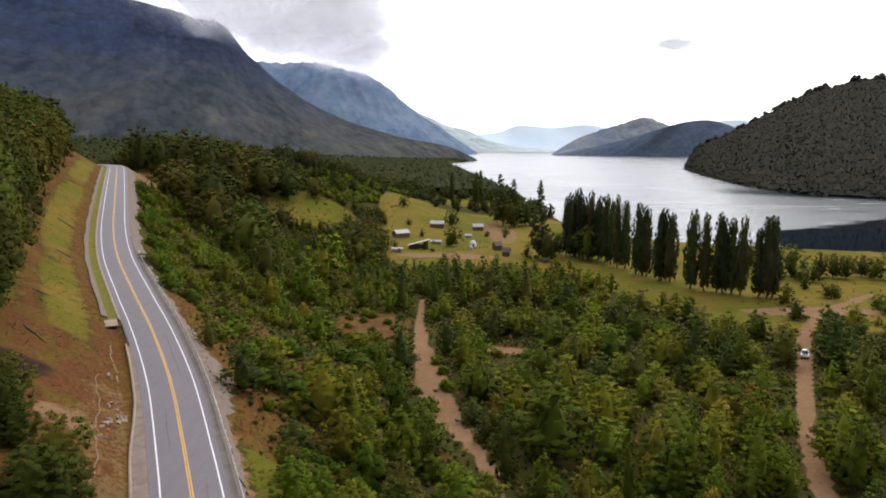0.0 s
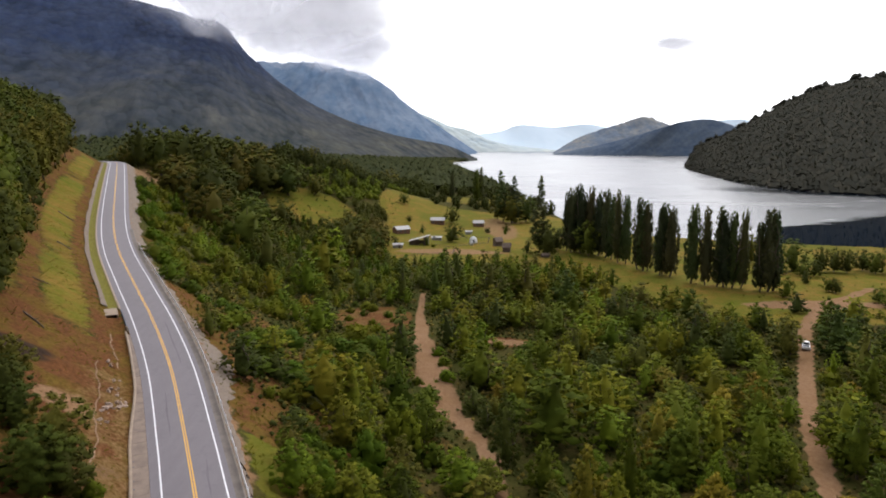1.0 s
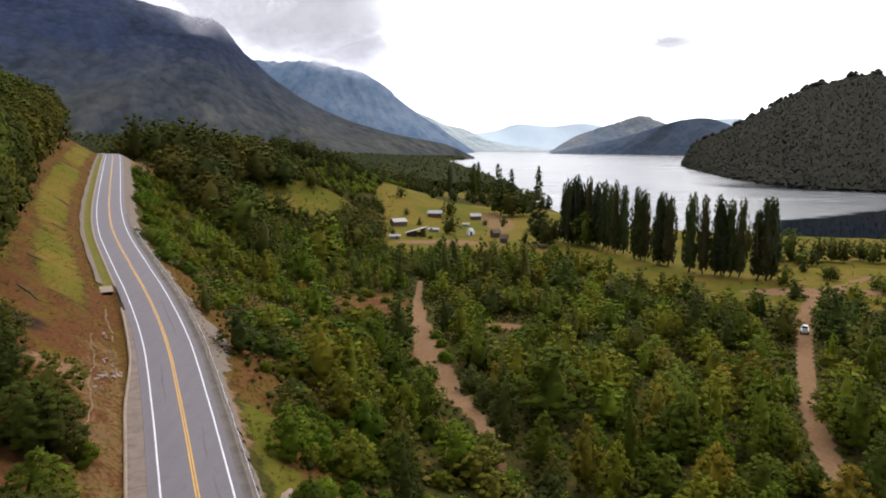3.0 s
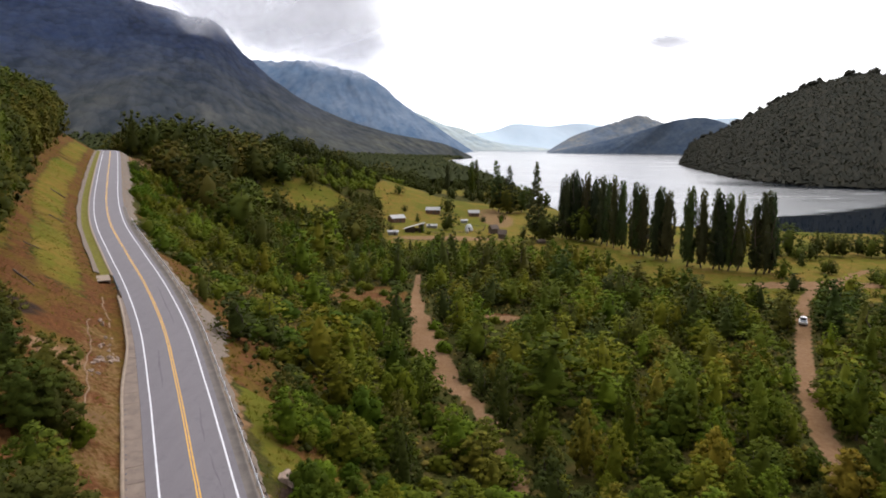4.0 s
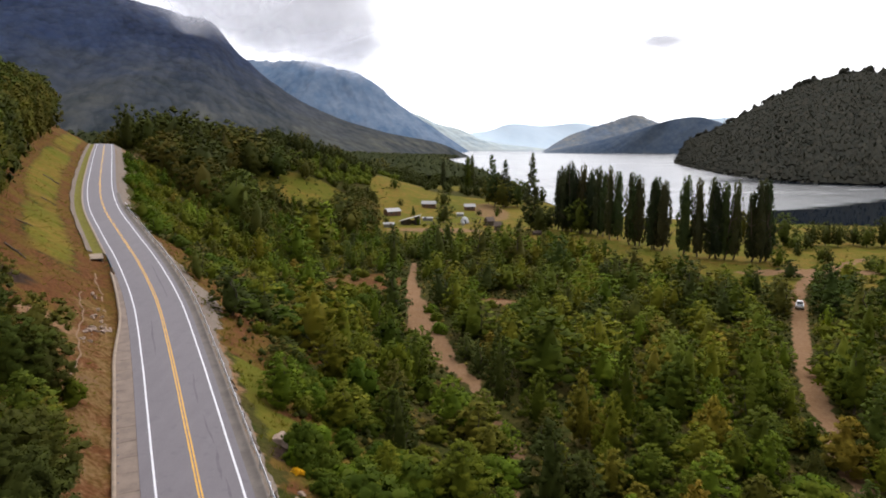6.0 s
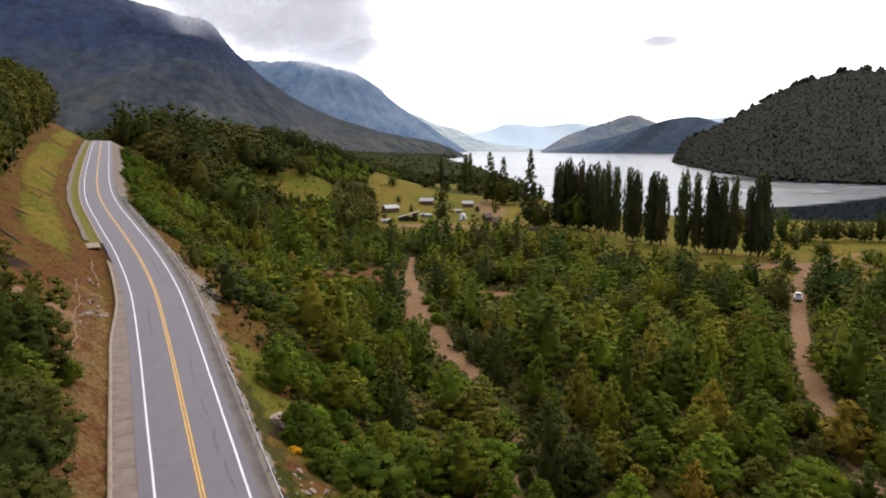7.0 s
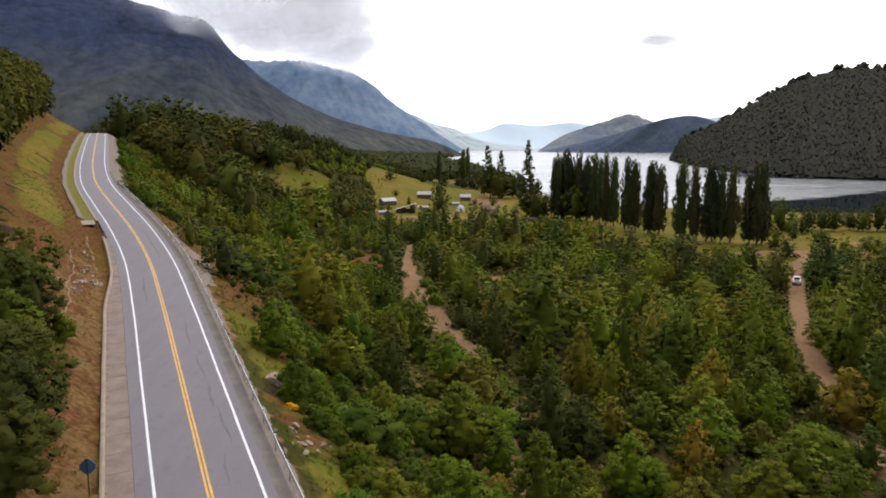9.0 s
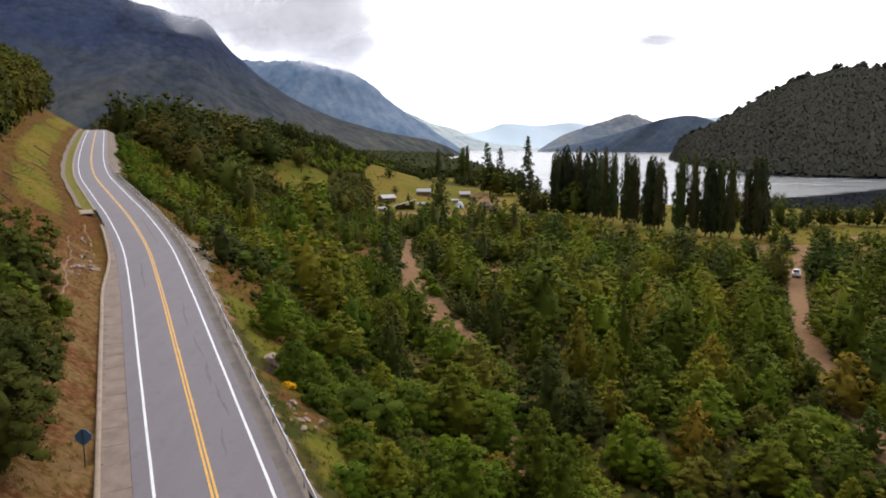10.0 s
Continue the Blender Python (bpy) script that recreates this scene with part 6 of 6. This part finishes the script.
def rocks(seed, count, cx, cy, wx, wy, s0, s1, label, group):
    r = random.Random(seed)
    for _ in range(count):
        x, y, s = r.gauss(cx, wx), r.gauss(cy, wy), r.uniform(s0, s1)
        ob = new("rock", ROCKS[r.randrange(6)])
        ob.matrix_basis = Matrix.Translation((x, y, ground_at(x, y) + s * 0.12)) @ Euler((r.uniform(-0.4, 0.4), r.uniform(-0.4, 0.4), r.uniform(0, 6.3))).to_matrix().to_4x4() @ Matrix.Diagonal((s, s, s, 1))
        tagged(ob, label, "rock", group)


for seed, (x, y, n, big) in enumerate(((-47.0, 98.0, 5, 0.5), (-44.3, 93.0, 5, 0.4), (-42.6, 90.2, 8, 0.6), (-41.2, 87.8, 9, 0.7), (-40.4, 86.0, 9, 0.75), (-40.6, 83.6, 6, 0.7), (-39.4, 79.4, 4, 0.4))):
    rocks(20 + seed, n, x, y, 0.35, 0.75, 0.14, big, "broken pale rock on the cut bank", "rocks on the bank")
rocks(3, 26, -9.6, 54.5, 1.0, 4.5, 0.12, 0.45, "grey rubble stone on the slope below the road", "rubble below the road")
rocks(4, 5, -14.4, 63.5, 0.6, 0.8, 0.5, 1.1, "dark boulder by the road drain", "rubble below the road")


def log(x, y, length, turn, thick, label, lift=0.1):
    bm = bmesh.new()
    r = random.Random(int(x * 10))
    at = Vector((-length / 2, 0, 0))
    for kx in range(5):
        nxt = at + Vector((length / 5, r.gauss(0, 0.06), r.gauss(0, 0.03)))
        rod(bm, at, nxt, thick * (1 - 0.1 * kx), thick * (0.9 - 0.1 * kx), 7)
        at = nxt
    rod(bm, (0, 0, 0), (0.4, 0.5, 0.25), thick * 0.4, thick * 0.15, 5)
    ob = part("log", bm, DEADWOOD)
    dx, dy = math.cos(radians(turn)), math.sin(radians(turn))
    za, zb = ground_at(x - dx * length / 2, y - dy * length / 2), ground_at(x + dx * length / 2, y + dy * length / 2)
    ob.matrix_basis = Matrix.Translation((x, y, (za + zb) / 2 + lift)) @ Matrix.Rotation(radians(turn), 4, "Z") @ Matrix.Rotation(-math.atan2(zb - za, length), 4, "Y")
    return tagged(ob, label, "log")


log(-57.5, 98.5, 4.2, -20, 0.16, "dark dead log lying on the grassy bank")
log(-67.0, 118.0, 3.0, 15, 0.10, "dark dead branch lying on the grassy bank")
log(-100.0, 190.0, 5.0, -12, 0.22, "dark dead log lying on the grassy bank")
log(-84.0, 158.0, 4.0, -15, 0.16, "dark dead log lying on the grassy bank")
log(31.0, 74.0, 7.0, 12, 0.14, "grey fallen trunk among the shrubs", 1.5)


# ---- farm ----
def gable(name, x, y, turn, w, d, h, rise, wall, roof, label, category="house", doors=(), windows=(), eave=0.35):
    """A small building: ridge along its width."""
    ob = thing(name, Matrix.Translation((x, y, ground_at(x, y) - 0.1)) @ Matrix.Rotation(radians(turn), 4, "Z"), label, category, "farm buildings")
    bm = bmesh.new()
    b = [(-w / 2, -d / 2), (w / 2, -d / 2), (w / 2, d / 2), (-w / 2, d / 2)]
    lo, hi = [bm.verts.new((p, q, -0.5)) for p, q in b], [bm.verts.new((p, q, h)) for p, q in b]
    r0, r1 = bm.verts.new((-w / 2, 0, h + rise)), bm.verts.new((w / 2, 0, h + rise))
    for a in range(4):
        c = (a + 1) % 4
        bm.faces.new((lo[a], lo[c], hi[c], hi[a]))
    bm.faces.new((hi[1], hi[2], r1))
    bm.faces.new((hi[3], hi[0], r0))
    part("wall", bm, wall, ob)
    for side in (-1, 1):
        bm = bmesh.new()
        drop = rise * eave / (d / 2)
        q = [(-w / 2 - eave, 0, h + rise), (w / 2 + eave, 0, h + rise), (w / 2 + eave, side * (d / 2 + eave), h - drop), (-w / 2 - eave, side * (d / 2 + eave), h - drop)]
        v1, v2 = [bm.verts.new((a, b2, c + 0.02)) for a, b2, c in q], [bm.verts.new((a, b2, c + 0.12)) for a, b2, c in q]
        bm.faces.new(v2), bm.faces.new(v1[::-1])
        for a in range(4):
            c = (a + 1) % 4
            bm.faces.new((v1[a], v1[c], v2[c], v2[a]))
        bmesh.ops.recalc_face_normals(bm, faces=bm.faces)
        part("roof", bm, roof, ob)
    for px in doors:
        bm = bmesh.new()
        box(bm, px - 0.45, px + 0.45, -d / 2 - 0.06, -d / 2 + 0.02, -0.4, 2.0, 0.01)
        part("door", bm, WOOD_OLD, ob)
    for px in windows:
        bm = bmesh.new()
        box(bm, px - 0.55, px + 0.55, -d / 2 - 0.08, -d / 2 - 0.02, 1.0, 2.1, 0.01)
        win = part("window", bm, WALL_PALE, ob, "pale window frame")
        bm = bmesh.new()
        box(bm, px - 0.45, px + 0.45, -d / 2 - 0.10, -d / 2 - 0.07, 1.1, 2.0)
        part("pane", bm, GLASS_DARK, win)
    return ob


gable("house", -3.2, 428, -6, 8.0, 5.0, 2.5, 1.5, WALL_RED, ROOF_TIN, "small brown farmhouse with a grey tin roof", doors=(0.5,), windows=(-2.4, 2.6))
gable("house", -22.8, 389, 32, 8.0, 5.0, 2.4, 1.5, WALL_RED, ROOF_TIN, "brown timber cabin with a pale tin roof", doors=(1.0,), windows=(-2.0,))
gable("house", 21.0, 428, 4, 6.0, 4.5, 2.4, 1.4, WALL_RED, ROOF_TIN, "small brown house half hidden by trees", windows=(-1.2, 1.4), doors=(0.1,))
gable("shed", -21.4, 336, 3, 4.6, 3.0, 1.6, 0.6, WALL_PALE, ROOF_TIN, "low white shed with a pale roof", "shed", doors=(0.8,))
gable("shed", -3.4, 364, -3, 5.0, 2.6, 1.5, 0.5, WALL_PALE, ROOF_TIN, "low white outbuilding in the farmyard", "shed", windows=(-1.2,))
gable("shed", 26.6, 347, 25, 3.6, 3.4, 2.6, 1.6, WOOD_OLD, WOOD_OLD, "weathered dark timber hut in the meadow", "shed", doors=(0.0,))
gable("shed", 29.4, 330, -10, 3.4, 3.2, 2.4, 1.7, WOOD_OLD, WOOD_OLD, "weathered dark timber hut in the meadow", "shed", doors=(0.3,))
gable("shed", 45.2, 315, 10, 3.4, 2.2, 1.2, 0.7, WOOD_OLD, WOOD_OLD, "low grey timber store in the meadow", "shed")
gable("shed", 14.0, 392, 5, 3.4, 2.2, 1.6, 0.5, WALL_PALE, ROOF_TIN, "small white store beside the trees", "shed")

barn = thing("barn", Matrix.Translation((-11.6, 347, ground_at(-11.6, 347) - 0.1)) @ Matrix.Rotation(radians(-8), 4, "Z"), "timber barn with a pale sloping tin roof and open front", "barn", "farm buildings")
bm = bmesh.new()
for x0, x1, hz0, hz1 in ((-4.4, -4.2, 1.6, 1.6), (4.2, 4.4, 4.3, 4.3)):
    box(bm, x0, x1, -2.6, 2.6, -0.5, hz0)
box(bm, -4.2, 4.2, 2.4, 2.6, -0.5, 1.7)
part("wall", bm, WOOD_OLD, barn)
bm = bmesh.new()
vs = [bm.verts.new(c) for c in ((-4.2, -2.55, -0.5), (0.4, -2.55, -0.5), (0.4, -2.55, 3.0), (-4.2, -2.55, 1.6))]
bm.faces.new(vs)
vs = [bm.verts.new(c) for c in ((2.4, -2.55, -0.5), (4.2, -2.55, -0.5), (4.2, -2.55, 4.2), (2.4, -2.55, 3.6))]
bm.faces.new(vs)
bmesh.ops.solidify(bm, geom=bm.faces[:], thickness=0.08)
part("board_front", bm, WOOD_OLD, barn)
bm = bmesh.new()
made = box(bm, -5.2, 5.0, -3.2, 3.2, 0, 0.14)
for v in bm.verts:
    v.co.z += 1.55 + (v.co.x + 5.2) * 0.285
part("roof", bm, ROOF_TIN, barn, "pale corrugated tin roof")

dome = thing("dome_tent", Matrix.Translation((15.0, 355, ground_at(15, 355) - 0.1)), "white canvas dome tent in the meadow", "tent")
bm = bmesh.new()
bmesh.ops.create_uvsphere(bm, u_segments=18, v_segments=10, radius=2.0)
for v in bm.verts:
    v.co.z = max(v.co.z, -0.3) * 1.5 + 0.45
part("canvas", bm, CANVAS, dome)
bm = bmesh.new()
box(bm, -0.5, 0.5, -2.15, -1.75, 0, 1.7, 0.05)
part("doorway", bm, GLASS_DARK, dome, "dark doorway")
bm = bmesh.new()
bmesh.ops.create_uvsphere(bm, u_segments=14, v_segments=8, radius=0.9)
for v in bm.verts:
    v.co.z = v.co.z * 1.4 + 0.8
tank = part("water_tank", bm, CANVAS)
tank.location = (13.9, 347, ground_at(13.9, 347))
tagged(tank, "white water tank beside the dome tent", "tank")


def fence(name, pts, label, gap=2.5):
    """A post-and-rail fence over the ground."""
    fx, fy = np.array([p[0] for p in pts], float), np.array([p[1] for p in pts], float)
    run = np.concatenate([[0], np.cumsum(np.hypot(np.diff(fx), np.diff(fy)))])
    ts = np.arange(0, run[-1], gap)
    places = [(float(np.interp(t, run, fx)), float(np.interp(t, run, fy))) for t in ts]
    ob = thing(name, Matrix.Identity(4), label, "fence", "farm fences")
    bm = bmesh.new()
    rod(bm, (0, 0, -0.4), (0, 0, 1.2), 0.08, 0.07, 6)
    me = bpy.data.meshes.new("post")
    bm.to_mesh(me)
    bm.free()
    me.materials.append(WOOD_OLD)
    for x, y in places:
        p = new("post", me)
        p.parent, p.location = ob, (x, y, ground_at(x, y))
    for (a, b), (c, d) in zip(places, places[1:]):
        bm = bmesh.new()
        for hz in (0.45, 0.95):
            rod(bm, (a, b, ground_at(a, b) + hz), (c, d, ground_at(c, d) + hz), 0.05, 0.05, 5)
        part("rail", bm, WOOD_OLD, ob)


fence("fence", [(-33, 305), (-14, 308), (4, 318), (6, 334), (-4, 340)], "weathered timber rail fence round the farmyard")
fence("fence", [(6, 340), (22, 352), (24, 370), (2, 372)], "weathered timber rail fence in the meadow")
fence("fence", [(-34, 300), (-30, 280), (-12, 272)], "weathered timber rail fence beside bare soil")

# parked pickup on the dirt track
pick = thing("pickup_truck", Matrix.Translation((90.2, 173.5, ground_at(90.2, 173.5) + 0.02)) @ Matrix.Rotation(radians(-26), 4, "Z"), "white pickup truck parked on the dirt track", "car")
bm = bmesh.new()
box(bm, -0.9, 0.9, -2.5, 2.5, 0.45, 1.0, 0.1)
part("body", bm, CAR_WHITE, pick)
bm = bmesh.new()
made = box(bm, -0.82, 0.82, -0.5, 1.3, 1.0, 1.75, 0.12)
for v in bm.verts:
    if v.co.z > 1.4:
        v.co.x *= 0.85
        v.co.y = 0.4 + (v.co.y - 0.4) * 0.75
part("cabin", bm, CAR_WHITE, pick)
bm = bmesh.new()
box(bm, -0.78, -0.7, -2.4, -0.55, 1.0, 1.25, 0.02)
box(bm, 0.7, 0.78, -2.4, -0.55, 1.0, 1.25, 0.02)
part("bed_side", bm, CAR_WHITE, pick)
bm = bmesh.new()
box(bm, -0.7, 0.7, -2.35, -0.6, 1.0, 1.03)
part("bed_floor", bm, POST, pick, "dark load bed")
bm = bmesh.new()
box(bm, -0.6, 0.6, -0.47, -0.40, 1.15, 1.6, 0.02)
part("rear_window", bm, GLASS_DARK, pick, "dark rear window")
for sx in (-0.85, 0.85):
    for sy in (-1.55, 1.55):
        bm = bmesh.new()
        rod(bm, (sx - 0.11, sy, 0.36), (sx + 0.11, sy, 0.36), 0.36, 0.36, 18)
        wheel = part("wheel", bm, RUBBER, pick, "black tyre")
        bm = bmesh.new()
        rod(bm, (sx - 0.12, sy, 0.36), (sx + 0.12, sy, 0.36), 0.2, 0.2, 14)
        part("rim", bm, STEEL, wheel)

# yellow broom by the road drain, low plants in the meadow
for x, y in ((-12.6, 61.0), (-11.4, 59.8), (-12.0, 58.8)):
    ob = plant("shrub", x, y, 0.6, 0.5, label="small yellow-flowering broom on the slope")
    for c in ob.children:
        if c.name.startswith("crown"):
            c.data = c.data.copy()
            c.data.materials[0] = LEAF_GORSE

# ---- low cloud on the mountain ----
k = Mat("low cloud", 1.0, 0, 0.0)
k.colour((0.68, 0.68, 0.72))
uv = k.t.nodes.new("ShaderNodeTexCoord").outputs["Generated"]
spot = k.node("ShaderNodeVectorMath")
spot.operation = "DISTANCE"
spot.inputs[1].default_value = (0.5, 0.0, 0.5)
flat = k.node("ShaderNodeMapping", Scale=(1, 0, 1))
k.link(uv, flat.inputs["Vector"])
k.link(flat.outputs[0], spot.inputs[0])
edge = k.maths("SUBTRACT", 0.52, spot.outputs["Value"])
body = k.maths("ADD", k.maths("SUBTRACT", k.maths("MULTIPLY", edge, 2.9), 0.28), k.maths("MULTIPLY", k.maths("SUBTRACT", k.noise(0.0042, 6, 0.55), 0.5), 1.5))
clear = k.node("ShaderNodeBsdfTransparent")
white = k.node("ShaderNodeBsdfTranslucent", Color=(0.68, 0.68, 0.72, 1))
both = k.node("ShaderNodeMixShader", Fac=0.5)
k.link(k.b.outputs[0], both.inputs[1])
k.link(white.outputs[0], both.inputs[2])
whole = k.node("ShaderNodeMixShader")
cover_c = k.ramp(body, (0.0, (0, 0, 0)), (1.0, (0.9, 0.9, 0.9)))
cover_c.node.color_ramp.interpolation = "EASE"
k.link(cover_c, whole.inputs[0])
k.link(clear.outputs[0], whole.inputs[1])
k.link(both.outputs[0], whole.inputs[2])
k.link(whole.outputs[0], k.t.nodes["Material Output"].inputs["Surface"])
CLOUD = k.m


def cloud(x, y, z, w, h, label):
    n, m = 24, 12
    U, V = np.meshgrid(np.linspace(-1, 1, n), np.linspace(-1, 1, m))
    r = np.clip(1 - U**2 - V**2, 0, 1) ** 0.5
    P = np.stack([U * w, -r * h * 0.8 - (x / y) * U * w, V * h], 2).reshape(-1, 3)
    i = (np.arange(m - 1)[:, None] * n + np.arange(n - 1)[None, :]).ravel()
    ob = mesh_object("cloud", P, np.stack([i, i + 1, i + n + 1, i + n], 1), CLOUD, smooth_faces=True)
    ob.location = (x, y, z)
    ob.visible_shadow = False
    tagged(ob, label, "cloud", kind="structure")


for x, y, z, w, h in ((-1000, 2800, 640, 300, 110), (-720, 2820, 640, 560, 250), (-520, 2900, 575, 640, 250), (-720, 3600, 590, 800, 190), (-450, 3650, 530, 460, 150), (-760, 3880, 565, 520, 170), (-500, 3880, 500, 360, 140)):
    cloud(x, y, z, w, h, "soft grey-white cloud hanging on the mountain")
cloud(942, 3092, 456, 190, 62, "small grey cloud above the lake")


# ---- concrete gutter slabs and kerb beside the road ----
gutter = tagged(new("gutter_west"), "row of pale concrete gutter slabs beside the road", "gutter", kind="structure")


def outer(y):
    return -5.75 + 1.0 * float(smooth(78, 97, np.array(y))) + 0.3 * float(smooth(97, 116, np.array(y)))


y, n = 12.0, 0
edge_rng = random.Random(3)
while y < 113:
    step = 2.6 + edge_rng.uniform(-0.15, 0.15)
    bm = bmesh.new()
    ring = []
    for yy, ss in ((y + 0.015, -4.12), (y + step - 0.015, -4.12), (y + step - 0.015, outer(y + step)), (y + 0.015, outer(y))):
        px, py = ON_ROAD(yy, ss)
        z = float(np.interp(yy, LINE[:, 1], LINE[:, 2])) - 0.10 - 0.05 * (-ss - 4.12) + edge_rng.uniform(-0.012, 0.012)
        ring.append((px, py, z))
    top, low = [bm.verts.new(c) for c in ring], [bm.verts.new((c[0], c[1], c[2] - 0.5)) for c in ring]
    bm.faces.new(top)
    for a in range(4):
        b = (a + 1) % 4
        bm.faces.new((low[a], low[b], top[b], top[a]))
    bmesh.ops.recalc_face_normals(bm, faces=bm.faces)
    part("slab", bm, CONCRETE, gutter)
    y += step
ys = np.arange(10, 116, 1.5)
cols = []
for ds, dz in ((0.02, -0.4), (0.0, 0.06), (-0.06, 0.10), (-0.26, 0.10), (-0.32, 0.05), (-0.34, -0.5)):
    pts = []
    for yy in ys:
        px, py = ON_ROAD(yy, outer(yy) + ds)
        pts.append((px, py, float(np.interp(yy, LINE[:, 1], LINE[:, 2])) - 0.12 + dz))
    cols.append(pts)
v = np.array(cols).transpose(1, 0, 2).reshape(-1, 3)
i = (np.arange(len(ys) - 1)[:, None] * 6 + np.arange(5)[None, :]).ravel()
mesh_object("kerb", v, np.stack([i, i + 1, i + 7, i + 6], 1), KERB, gutter, "pale raised concrete kerb")
# weep holes as dark pads, the shade inside put into the colour
hole = bmesh.new()
box(hole, -0.07, 0.07, -0.09, 0.09, -0.02, 0.02, 0.015)
hole_mesh = bpy.data.meshes.new("weep_hole")
hole.to_mesh(hole_mesh)
hole.free()
hole_mesh.materials.append(POST)
for yy in (52.5, 55.0, 57.5, 59.2, 60.5, 62.0, 63.0, 65.5, 66.4, 68.0, 70.5, 72.0, 74.8, 76.0):
    px, py = ON_ROAD(yy, outer(yy) + 0.16)
    dark = new("weep_hole", hole_mesh)
    dark.parent, dark.location = gutter, (px, py, float(np.interp(yy, LINE[:, 1], LINE[:, 2])) - 0.10 - 0.05 * (-outer(yy) - 4.28))
